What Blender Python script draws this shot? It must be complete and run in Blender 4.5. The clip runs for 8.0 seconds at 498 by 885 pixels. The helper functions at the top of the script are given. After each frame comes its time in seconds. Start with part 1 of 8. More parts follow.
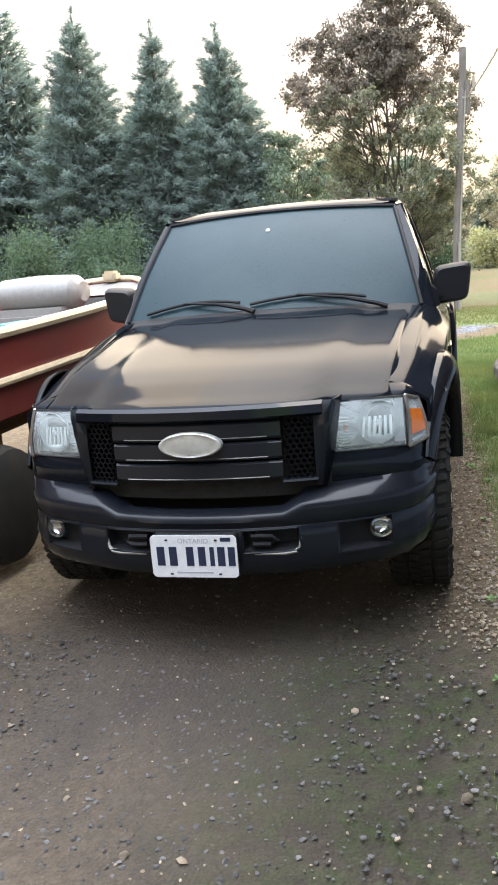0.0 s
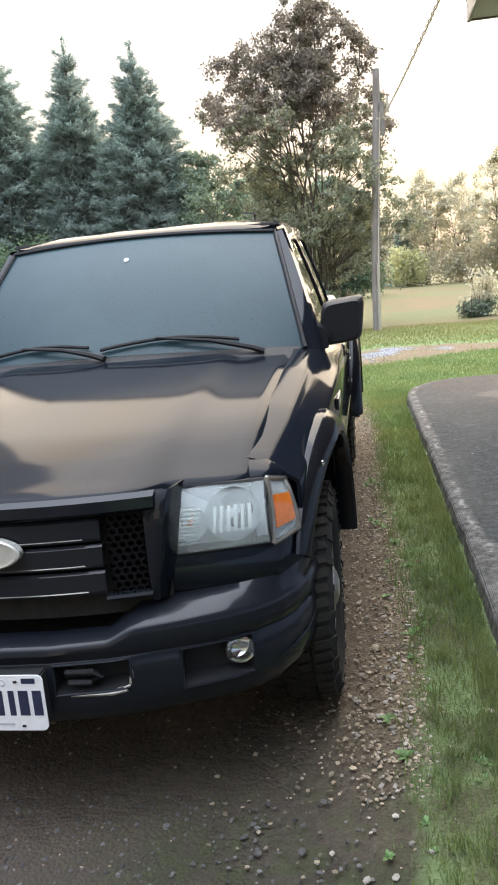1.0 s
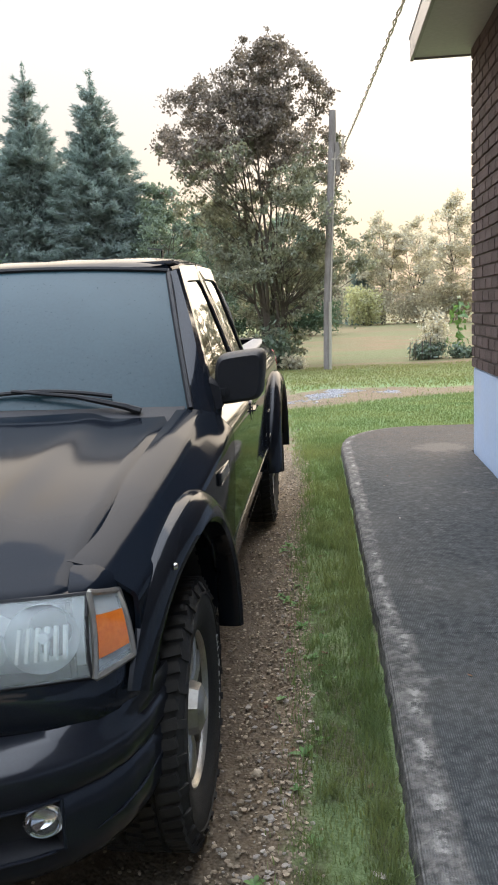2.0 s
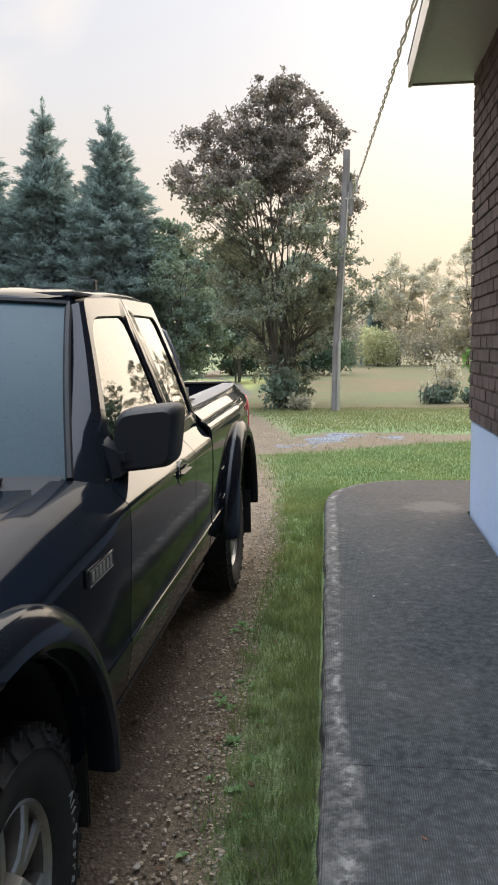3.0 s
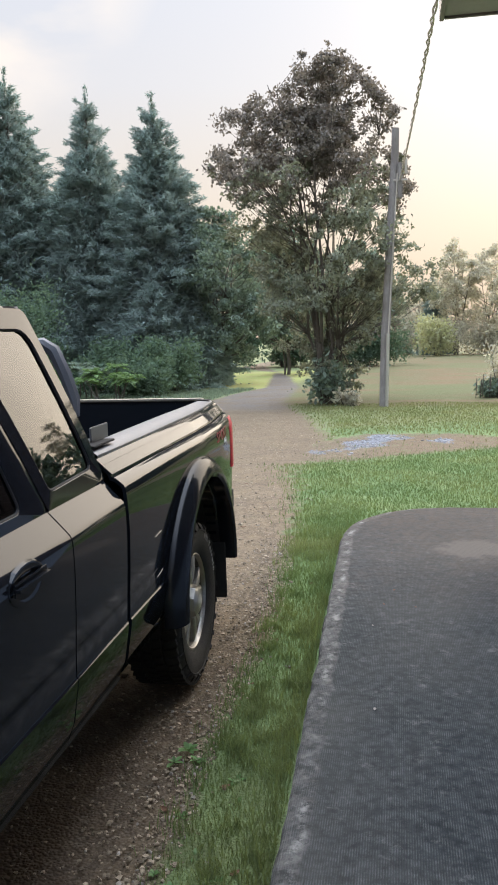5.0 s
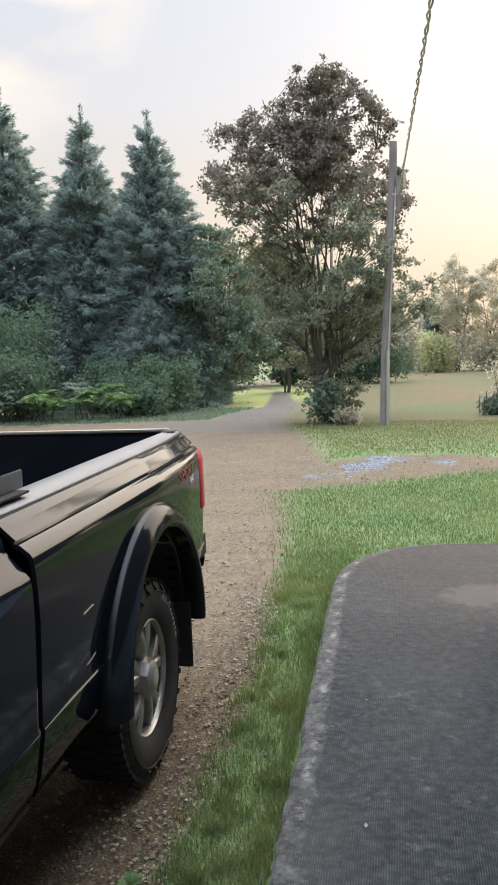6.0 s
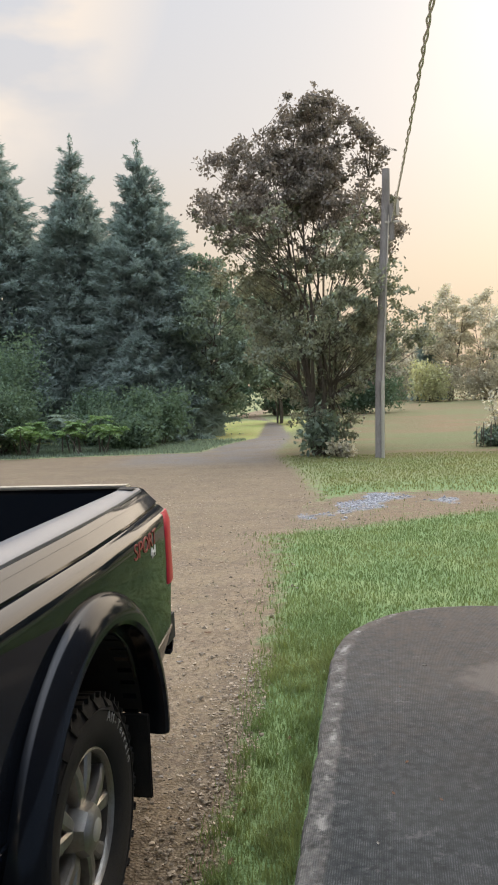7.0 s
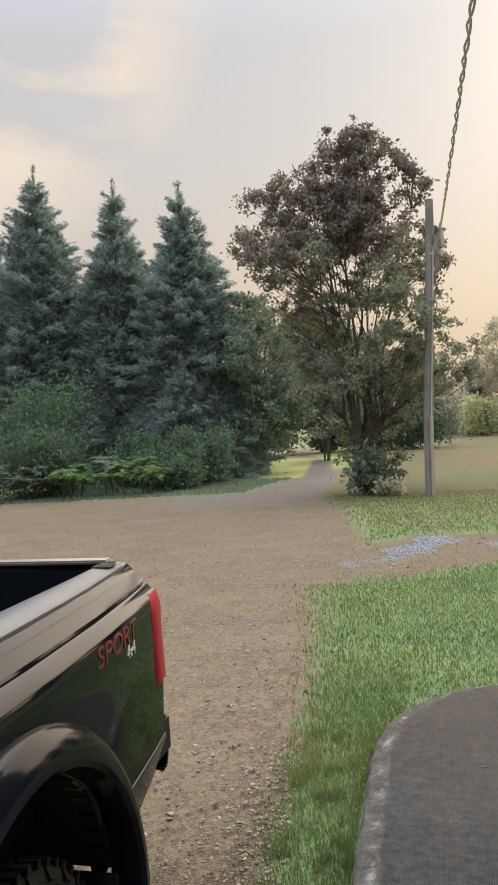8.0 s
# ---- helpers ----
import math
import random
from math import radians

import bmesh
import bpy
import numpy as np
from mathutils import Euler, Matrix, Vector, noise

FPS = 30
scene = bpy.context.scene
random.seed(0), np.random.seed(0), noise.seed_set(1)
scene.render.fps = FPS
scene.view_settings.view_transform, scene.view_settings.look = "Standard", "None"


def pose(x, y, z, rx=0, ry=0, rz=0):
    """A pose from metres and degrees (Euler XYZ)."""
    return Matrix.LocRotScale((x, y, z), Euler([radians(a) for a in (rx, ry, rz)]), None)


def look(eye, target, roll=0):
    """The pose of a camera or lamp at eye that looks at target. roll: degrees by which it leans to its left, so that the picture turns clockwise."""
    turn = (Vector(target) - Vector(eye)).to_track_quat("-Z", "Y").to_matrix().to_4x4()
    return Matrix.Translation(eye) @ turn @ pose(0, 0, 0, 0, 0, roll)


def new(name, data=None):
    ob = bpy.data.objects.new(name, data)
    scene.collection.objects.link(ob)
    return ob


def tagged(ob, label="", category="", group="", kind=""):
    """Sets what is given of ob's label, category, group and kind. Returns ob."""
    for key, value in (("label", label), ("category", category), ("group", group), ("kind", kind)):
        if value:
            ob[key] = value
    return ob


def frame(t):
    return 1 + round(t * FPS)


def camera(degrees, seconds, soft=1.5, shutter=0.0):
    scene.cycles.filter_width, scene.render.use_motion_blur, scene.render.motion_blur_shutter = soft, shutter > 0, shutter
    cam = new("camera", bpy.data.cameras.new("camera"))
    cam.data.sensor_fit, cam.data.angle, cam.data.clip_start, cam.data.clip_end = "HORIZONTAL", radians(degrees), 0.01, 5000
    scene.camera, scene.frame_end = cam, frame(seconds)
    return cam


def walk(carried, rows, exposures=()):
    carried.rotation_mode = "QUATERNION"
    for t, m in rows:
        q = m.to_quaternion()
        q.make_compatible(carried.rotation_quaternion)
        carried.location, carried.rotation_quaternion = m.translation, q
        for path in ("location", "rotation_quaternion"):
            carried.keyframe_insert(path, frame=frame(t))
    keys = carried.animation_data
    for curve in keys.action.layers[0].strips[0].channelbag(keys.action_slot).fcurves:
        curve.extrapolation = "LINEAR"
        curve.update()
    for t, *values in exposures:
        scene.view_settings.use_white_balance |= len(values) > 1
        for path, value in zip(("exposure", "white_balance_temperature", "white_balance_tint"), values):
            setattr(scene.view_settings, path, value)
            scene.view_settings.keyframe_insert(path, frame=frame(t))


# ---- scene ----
cam = camera(33.7, 8.0, 1.9)
PATH = [
    (0, (0.843, -2.528, 1.337), (0.372, -0.629, 0.919), -4.6),
    (0.2, (0.85, -2.29, 1.389), (0.376, -0.393, 0.971), -4.8),
    (0.4, (0.903, -2.203, 1.395), (0.457, -0.295, 0.998), -4.9),
    (0.5, (0.929, -2.142, 1.384), (0.495, -0.228, 0.997), -5.0),
    (1, (0.997, -1.796, 1.384), (0.692, 0.142, 0.996), -4.9),
    (1.5, (1.144, -1.509, 1.406), (0.902, 0.441, 1.034), -4.1),
    (1.6, (1.185, -1.461, 1.407), (0.945, 0.491, 1.045), -4.0),
    (1.7, (1.194, -1.408, 1.42), (0.974, 0.548, 1.068), -3.6),
    (2.8, (1.373, -0.777, 1.424), (1.164, 1.197, 1.185), -1.0),
    (3, (1.458, -0.595, 1.44), (1.231, 1.379, 1.21), -0.9),
    (3.5, (1.63, -0.319, 1.512), (1.37, 1.651, 1.285), -0.7),
    (4, (1.659, 0.023, 1.513), (1.355, 1.985, 1.275), -0.8),
    (4.2, (1.708, 0.164, 1.517), (1.384, 2.122, 1.267), -1.0),
    (5.5, (1.724, 0.954, 1.533), (1.351, 2.903, 1.282), -1.8),
    (6, (1.743, 1.287, 1.538), (1.373, 3.242, 1.329), -2.1),
    (6.5, (1.728, 1.674, 1.549), (1.371, 3.634, 1.373), -2.0),
    (7, (1.668, 2.017, 1.57), (1.316, 3.981, 1.432), -2.3),
    (7.5, (1.705, 2.367, 1.573), (1.337, 4.33, 1.465), -3.2),
    (8, (1.69, 2.639, 1.6), (1.225, 4.584, 1.558), -3.4),
]
walk(cam, [(t, look(eye, target, roll)) for t, eye, target, roll in PATH],
     [(0, 1.65, 6750, 10), (1.0, 1.59, 6750, 10), (1.7, 1.42, 6650, 10), (2.4, 1.13, 6450, 10), (3.0, 1.01, 6400, 10), (5.5, 1.01, 6250, 10), (6.5, 0.97, 6550, 10), (7.0, 0.81, 6700, 10), (7.4, 0.73, 6850, 10), (8.0, 0.63, 6900, 10)])
# ---- light: hazy morning sun low ahead, bright misty sky ----
SUN_AZ, SUN_EL = 17.0, 24.0      # degrees: to the right of +y, above the horizon
world = bpy.data.worlds.new("sky")
scene.world = world
world.use_nodes = True
wn, wl = world.node_tree.nodes, world.node_tree.links
wn.clear()
w_out = wn.new("ShaderNodeOutputWorld")
w_bg = wn.new("ShaderNodeBackground")
w_sky = wn.new("ShaderNodeTexSky")
w_sky.sky_type = "NISHITA"
w_sky.sun_disc = False
w_sky.sun_elevation = radians(SUN_EL)
w_sky.sun_rotation = radians(SUN_AZ)
w_sky.air_density, w_sky.dust_density, w_sky.ozone_density = 1.0, 6.0, 1.0
w_co = wn.new("ShaderNodeTexCoord")
# mist veils the blue: pale grey overhead, cream low down
w_sep = wn.new("ShaderNodeSeparateXYZ")
wl.new(w_co.outputs["Generated"], w_sep.inputs[0])
w_ramp = wn.new("ShaderNodeValToRGB")
w_ramp.color_ramp.elements[0].position, w_ramp.color_ramp.elements[0].color = 0.0, (4.3, 3.3, 2.45, 1)
w_ramp.color_ramp.elements[1].position, w_ramp.color_ramp.elements[1].color = 1.0, (24.0, 26.3, 30.5, 1)
for w_pos, w_col in ((0.13, (4.35, 3.7, 3.0, 1)), (0.28, (4.0, 3.92, 3.97, 1)), (0.42, (3.8, 3.95, 4.3, 1)), (0.60, (5.0, 5.8, 7.4, 1)), (0.74, (10.5, 11.7, 14.2, 1))):
    w_el = w_ramp.color_ramp.elements.new(w_pos)
    w_el.color = w_col
wl.new(w_sep.outputs["Z"], w_ramp.inputs[0])
# broken cloud above
w_map = wn.new("ShaderNodeMapping")
w_map.inputs["Scale"].default_value = (1.0, 1.0, 2.6)
w_map.inputs["Location"].default_value = (0.35, 0.0, 0.2)
wl.new(w_co.outputs["Generated"], w_map.inputs[0])
w_noise = wn.new("ShaderNodeTexNoise")
w_noise.inputs["Scale"].default_value, w_noise.inputs["Detail"].default_value = 3.2, 5.0
wl.new(w_map.outputs[0], w_noise.inputs["Vector"])
w_cr = wn.new("ShaderNodeMapRange")
w_cr.inputs["From Min"].default_value, w_cr.inputs["From Max"].default_value = 0.38, 0.50
wl.new(w_noise.outputs["Fac"], w_cr.inputs["Value"])
w_bank = wn.new("ShaderNodeVectorMath")
w_bank.operation = "DOT_PRODUCT"
w_bank.inputs[1].default_value = (math.sin(radians(-33)) * math.cos(radians(28)), math.cos(radians(-33)) * math.cos(radians(28)), math.sin(radians(28)))
wl.new(w_co.outputs["Generated"], w_bank.inputs[0])
w_near = wn.new("ShaderNodeMapRange")
w_near.inputs["From Min"].default_value, w_near.inputs["From Max"].default_value = 0.955, 0.985
wl.new(w_bank.outputs["Value"], w_near.inputs["Value"])
w_mul = wn.new("ShaderNodeMath")
w_mul.operation = "MULTIPLY"
wl.new(w_cr.outputs[0], w_mul.inputs[0])
wl.new(w_near.outputs[0], w_mul.inputs[1])
w_cloud = wn.new("ShaderNodeMixRGB")
w_cloud.inputs[2].default_value = (5.7, 5.0, 4.3, 1)
wl.new(w_mul.outputs[0], w_cloud.inputs[0])
wl.new(w_ramp.outputs[0], w_cloud.inputs[1])
w_mix = wn.new("ShaderNodeMixRGB")
w_mix.inputs[0].default_value = 0.95
wl.new(w_sky.outputs[0], w_mix.inputs[1])
wl.new(w_cloud.outputs[0], w_mix.inputs[2])
# the mist glows round the sun
w_dot = wn.new("ShaderNodeVectorMath")
w_dot.operation = "DOT_PRODUCT"
w_dot.inputs[1].default_value = (math.sin(radians(SUN_AZ)) * math.cos(radians(SUN_EL)), math.cos(radians(SUN_AZ)) * math.cos(radians(SUN_EL)), math.sin(radians(SUN_EL)))
wl.new(w_co.outputs["Generated"], w_dot.inputs[0])
w_gl = wn.new("ShaderNodeMapRange")
w_gl.interpolation_type = "SMOOTHERSTEP"
w_gl.inputs["From Min"].default_value, w_gl.inputs["From Max"].default_value = 0.966, 1.0
wl.new(w_dot.outputs["Value"], w_gl.inputs["Value"])
w_add = wn.new("ShaderNodeMixRGB")
w_add.blend_type = "ADD"
w_add.inputs[2].default_value = (0.65, 0.44, 0.20, 1)
wl.new(w_gl.outputs[0], w_add.inputs[0])
wl.new(w_mix.outputs[0], w_add.inputs[1])
wl.new(w_add.outputs[0], w_bg.inputs["Color"])
w_bg.inputs["Strength"].default_value = 0.10
wl.new(w_bg.outputs[0], w_out.inputs["Surface"])

sun_data = bpy.data.lights.new("sun", "SUN")
sun_data.energy, sun_data.angle, sun_data.color = 2.3, radians(84.0), (1.0, 0.84, 0.64)
sun = new("sun", sun_data)
sun_dir = Vector((math.sin(radians(SUN_AZ)) * math.cos(radians(SUN_EL)), math.cos(radians(SUN_AZ)) * math.cos(radians(SUN_EL)), math.sin(radians(SUN_EL))))
sun.matrix_world = look(sun_dir * 60, (0, 0, 0))

# ---- materials ----
def node_mat(name):
    m = bpy.data.materials.new(name)
    m.use_nodes = True
    return m, m.node_tree.nodes, m.node_tree.links, m.node_tree.nodes["Principled BSDF"]


def surface(name, c1, c2, scale=20.0, rough=0.6, metal=0.0, bump=0.0, bump_scale=None, spec=0.5, coat=0.0, c3=None, scale3=1.2, amount3=0.6, rough_var=0.0, stretch=(1, 1, 1), island=0.0, trans=None):
    """A surface with grain (c1 to c2), large stains towards c3, relief and uneven gloss."""
    m, n, l, b = node_mat(name)
    co = n.new("ShaderNodeTexCoord")
    mp = n.new("ShaderNodeMapping")
    mp.inputs["Scale"].default_value = stretch
    l.new(co.outputs["Object"], mp.inputs[0])
    fine = n.new("ShaderNodeTexNoise")
    fine.inputs["Scale"].default_value, fine.inputs["Detail"].default_value, fine.inputs["Roughness"].default_value = scale, 6.0, 0.65
    l.new(mp.outputs[0], fine.inputs["Vector"])
    ramp = n.new("ShaderNodeMapRange")
    ramp.inputs["From Min"].default_value, ramp.inputs["From Max"].default_value = 0.33, 0.67
    l.new(fine.outputs["Fac"], ramp.inputs["Value"])
    mix = n.new("ShaderNodeMixRGB")
    mix.inputs[1].default_value, mix.inputs[2].default_value = (*c1, 1), (*c2, 1)
    l.new(ramp.outputs[0], mix.inputs[0])
    last = mix.outputs[0]
    if c3:
        big = n.new("ShaderNodeTexNoise")
        big.inputs["Scale"].default_value, big.inputs["Detail"].default_value = scale3, 5.0
        l.new(co.outputs["Object"], big.inputs["Vector"])
        r3 = n.new("ShaderNodeMapRange")
        r3.inputs["From Min"].default_value, r3.inputs["From Max"].default_value = 0.42, 0.68
        r3.inputs["To Max"].default_value = amount3
        l.new(big.outputs["Fac"], r3.inputs["Value"])
        mix3 = n.new("ShaderNodeMixRGB")
        mix3.inputs[2].default_value = (*c3, 1)
        l.new(r3.outputs[0], mix3.inputs[0])
        l.new(last, mix3.inputs[1])
        last = mix3.outputs[0]
    if island:
        geo = n.new("ShaderNodeNewGeometry")
        obj = n.new("ShaderNodeObjectInfo")
        add = n.new("ShaderNodeMath")
        l.new(geo.outputs["Random Per Island"], add.inputs[0])
        l.new(obj.outputs["Random"], add.inputs[1])
        fr = n.new("ShaderNodeMath")
        fr.operation = "FRACT"
        l.new(add.outputs[0], fr.inputs[0])
        mr = n.new("ShaderNodeMapRange")
        mr.inputs["To Min"].default_value, mr.inputs["To Max"].default_value = 1 - island, 1 + island
        l.new(fr.outputs[0], mr.inputs["Value"])
        hsv = n.new("ShaderNodeHueSaturation")
        l.new(mr.outputs[0], hsv.inputs["Value"])
        l.new(last, hsv.inputs["Color"])
        last = hsv.outputs[0]
    l.new(last, b.inputs["Base Color"])
    b.inputs["Roughness"].default_value, b.inputs["Metallic"].default_value = rough, metal
    b.inputs["Specular IOR Level"].default_value, b.inputs["Coat Weight"].default_value = spec, coat
    if rough_var:
        rr = n.new("ShaderNodeMapRange")
        rr.inputs["To Min"].default_value, rr.inputs["To Max"].default_value = max(0.0, rough - rough_var), min(1.0, rough + rough_var)
        l.new(fine.outputs["Fac"], rr.inputs["Value"])
        l.new(rr.outputs[0], b.inputs["Roughness"])
    if bump:
        bp = n.new("ShaderNodeBump")
        bp.inputs["Strength"].default_value, bp.inputs["Distance"].default_value = bump, 0.02
        if bump_scale:
            nb = n.new("ShaderNodeTexNoise")
            nb.inputs["Scale"].default_value, nb.inputs["Detail"].default_value = bump_scale, 5.0
            l.new(mp.outputs[0], nb.inputs["Vector"])
            l.new(nb.outputs["Fac"], bp.inputs["Height"])
        else:
            l.new(fine.outputs["Fac"], bp.inputs["Height"])
        l.new(bp.outputs[0], b.inputs["Normal"])
    if trans:
        tl = n.new("ShaderNodeBsdfTranslucent")
        tm = n.new("ShaderNodeMixRGB")
        tm.blend_type = "MULTIPLY"
        tm.inputs[0].default_value = 1.0
        tm.inputs[2].default_value = (*trans[1], 1)
        l.new(last, tm.inputs[1])
        l.new(tm.outputs[0], tl.inputs["Color"])
        ms = n.new("ShaderNodeMixShader")
        ms.inputs[0].default_value = trans[0]
        l.new(b.outputs[0], ms.inputs[1])
        l.new(tl.outputs[0], ms.inputs[2])
        l.new(ms.outputs[0], n["Material Output"].inputs["Surface"])
    return m


M = {}
M["paint"] = surface("black_car_paint", (0.006, 0.008, 0.012), (0.009, 0.012, 0.017), 260, 0.5, 0, 0.003, 300, 0.0, 0.78, (0.012, 0.012, 0.012), 2.2, 0.35, 0.05)
M["paint"].node_tree.nodes["Principled BSDF"].inputs["Coat Roughness"].default_value = 0.05
M["paint"].node_tree.nodes["Principled BSDF"].inputs["Coat IOR"].default_value = 1.42
M["dew_paint"] = surface("dew_dulled_black_paint", (0.005, 0.007, 0.011), (0.007, 0.010, 0.015), 260, 0.4, 0, 0.006, 60, 0.0, 0.55, (0.012, 0.012, 0.012), 2.0, 0.4, 0.05)
M["dew_paint"].node_tree.nodes["Principled BSDF"].inputs["Coat Roughness"].default_value = 0.09
M["dew_paint"].node_tree.nodes["Principled BSDF"].inputs["Coat IOR"].default_value = 1.26
M["bumper"] = surface("satin_black_bumper_paint", (0.007, 0.009, 0.014), (0.010, 0.013, 0.019), 220, 0.45, 0, 0.008, 260, 0.1, 0.8, (0.018, 0.017, 0.016), 4, 0.3, 0.06)
M["bumper"].node_tree.nodes["Principled BSDF"].inputs["Coat Roughness"].default_value = 0.10
M["bumper"].node_tree.nodes["Principled BSDF"].inputs["Coat IOR"].default_value = 1.36
M["plastic"] = surface("black_textured_plastic", (0.014, 0.015, 0.018), (0.026, 0.027, 0.030), 420, 0.55, 0, 0.15, 600, 0.2, 0, (0.04, 0.038, 0.034), 5, 0.35, 0.12)
M["flare"] = surface("glossy_black_flare", (0.006, 0.008, 0.011), (0.009, 0.011, 0.015), 300, 0.5, 0, 0.006, 400, 0.0, 0.5, (0.016, 0.015, 0.014), 4, 0.3, 0.08)
M["flare"].node_tree.nodes["Principled BSDF"].inputs["Coat Roughness"].default_value = 0.12
M["rail_cap"] = surface("faded_black_rail_plastic", (0.085, 0.090, 0.105), (0.115, 0.120, 0.135), 300, 0.42, 0, 0.06, 500, 0.5, 0, (0.14, 0.14, 0.145), 4, 0.4, 0.08)
M["dark"] = surface("dark_underbody", (0.008, 0.008, 0.008), (0.02, 0.018, 0.015), 30, 0.85, 0, 0.2)
M["mesh"] = surface("matt_black_grille_mesh", (0.004, 0.004, 0.005), (0.007, 0.007, 0.008), 60, 0.6, 0, 0.05, 200, 0.12)
M["rubber"] = surface("tyre_rubber", (0.014, 0.014, 0.014), (0.025, 0.024, 0.022), 120, 0.75, 0, 0.25, 300, 0.25, 0, (0.055, 0.048, 0.038), 9, 0.3, 0.1)
M["letter"] = surface("dusty_white_tyre_lettering", (0.36, 0.36, 0.35), (0.26, 0.255, 0.24), 90, 0.7, 0, 0.1)
M["alloy"] = surface("dusty_alloy", (0.40, 0.385, 0.35), (0.31, 0.30, 0.275), 60, 0.36, 0.75, 0.05, 200, 0.5, 0, (0.30, 0.26, 0.20), 9, 0.45, 0.1)
M["chrome"] = surface("chrome", (0.80, 0.80, 0.80), (0.72, 0.72, 0.72), 80, 0.08, 1.0)
M["barrel"] = surface("brake_dusted_barrel", (0.13, 0.12, 0.105), (0.085, 0.08, 0.07), 40, 0.55, 0.3, 0.05, 120, 0.4, 0, (0.17, 0.13, 0.09), 9, 0.5)
M["silver"] = surface("weathered_silver_oval", (0.62, 0.62, 0.60), (0.52, 0.52, 0.48), 40, 0.35, 0.4, 0.04, 80, 0.5, 0, (0.45, 0.42, 0.33), 14, 0.5)
M["plate"] = surface("white_plate_enamel", (0.80, 0.81, 0.82), (0.72, 0.73, 0.75), 60, 0.4, 0, 0.03)
M["plate_ink"] = surface("blue_black_plate_ink", (0.015, 0.02, 0.05), (0.02, 0.03, 0.07), 60, 0.5)
M["grey_ink"] = surface("faded_grey_ink", (0.38, 0.40, 0.44), (0.45, 0.46, 0.5), 60, 0.5)
M["amber"] = surface("amber_lens", (0.75, 0.20, 0.02), (0.62, 0.14, 0.01), 60, 0.15, 0, 0.0, None, 0.5, 0.6)
M["reflector"] = surface("lamp_reflector", (0.70, 0.75, 0.75), (0.52, 0.57, 0.58), 30, 0.25, 0.15, 0.08, 60)
M["lamp_chrome"] = surface("satin_lamp_chrome", (0.88, 0.92, 0.92), (0.78, 0.83, 0.84), 40, 0.32, 0.9, 0.05, 80)
M["red_lens"] = surface("red_tail_lens", (0.52, 0.004, 0.040), (0.42, 0.004, 0.030), 60, 0.35, 0, 0.0, None, 0.25, 0.15)
M["decal_red"] = surface("red_decal", (0.26, 0.03, 0.03), (0.20, 0.022, 0.02), 80, 0.5, 0, 0, None, 0.2, 0.2)
M["decal_white"] = surface("white_decal", (0.7, 0.7, 0.68), (0.6, 0.6, 0.58), 80, 0.35)
M["seat"] = surface("grey_seat_cloth", (0.05, 0.05, 0.055), (0.08, 0.08, 0.085), 200, 0.9, 0, 0.2)
M["brick"] = surface("dark_brown_brick", (0.078, 0.057, 0.055), (0.116, 0.084, 0.078), 45, 0.85, 0, 0.5, 140, 0.3, 0, (0.05, 0.035, 0.03), 3, 0.5, 0.05, (1, 1, 1), 0.22)
M["mortar"] = surface("grey_mortar", (0.12, 0.108, 0.10), (0.17, 0.152, 0.14), 90, 0.95, 0, 0.4)
M["foundation"] = surface("pale_blue_painted_concrete", (0.46, 0.57, 0.75), (0.41, 0.52, 0.70), 30, 0.8, 0, 0.25, 120, 0.3, 0, (0.48, 0.53, 0.60), 2.0, 0.5)
M["soffit"] = surface("taupe_soffit_metal", (0.36, 0.33, 0.32), (0.41, 0.38, 0.37), 25, 0.5, 0, 0.03)
M["fascia"] = surface("taupe_aluminium_fascia", (0.27, 0.245, 0.23), (0.235, 0.215, 0.20), 15, 0.45, 0, 0.03)
M["shingle"] = surface("grey_shingles", (0.10, 0.095, 0.09), (0.18, 0.17, 0.16), 60, 0.9, 0, 0.5)
M["wall"] = surface("plain_interior_plaster", (0.55, 0.53, 0.50), (0.5, 0.48, 0.45), 10, 0.9)
M["pole"] = surface("weathered_grey_pole_wood", (0.22, 0.205, 0.20), (0.33, 0.31, 0.30), 14, 0.85, 0, 0.5, 30, 0.3, 0, (0.12, 0.10, 0.085), 1.2, 0.5, 0, (6, 6, 0.4))
M["cable"] = surface("grey_twisted_cable", (0.40, 0.36, 0.32), (0.50, 0.46, 0.41), 60, 0.7)
M["galv"] = surface("galvanised_conduit", (0.50, 0.49, 0.44), (0.42, 0.41, 0.38), 30, 0.5, 0.6, 0.05)
M["hull"] = surface("dark_red_boat_paint", (0.20, 0.030, 0.028), (0.25, 0.045, 0.04), 18, 0.4, 0, 0.05, 60, 0.5, 0, (0.16, 0.05, 0.045), 2.0, 0.5, 0.1)
M["cream"] = surface("cream_boat_trim", (0.72, 0.60, 0.42), (0.62, 0.50, 0.34), 25, 0.5, 0, 0.05, 60, 0.5, 0, (0.5, 0.4, 0.28), 4, 0.4)
M["boat_grey"] = surface("grey_boat_lining", (0.13, 0.13, 0.13), (0.20, 0.20, 0.19), 30, 0.7, 0, 0.1)
M["vinyl"] = surface("grey_boat_seat_vinyl", (0.30, 0.29, 0.28), (0.37, 0.36, 0.345), 30, 0.55, 0, 0.1, 50, 0.4, 0, (0.30, 0.29, 0.27), 5, 0.5)
M["teal"] = surface("teal_plastic", (0.05, 0.42, 0.45), (0.04, 0.34, 0.40), 20, 0.4)
M["trailer"] = surface("rusty_trailer_steel", (0.12, 0.06, 0.035), (0.20, 0.11, 0.06), 40, 0.75, 0.3, 0.3)
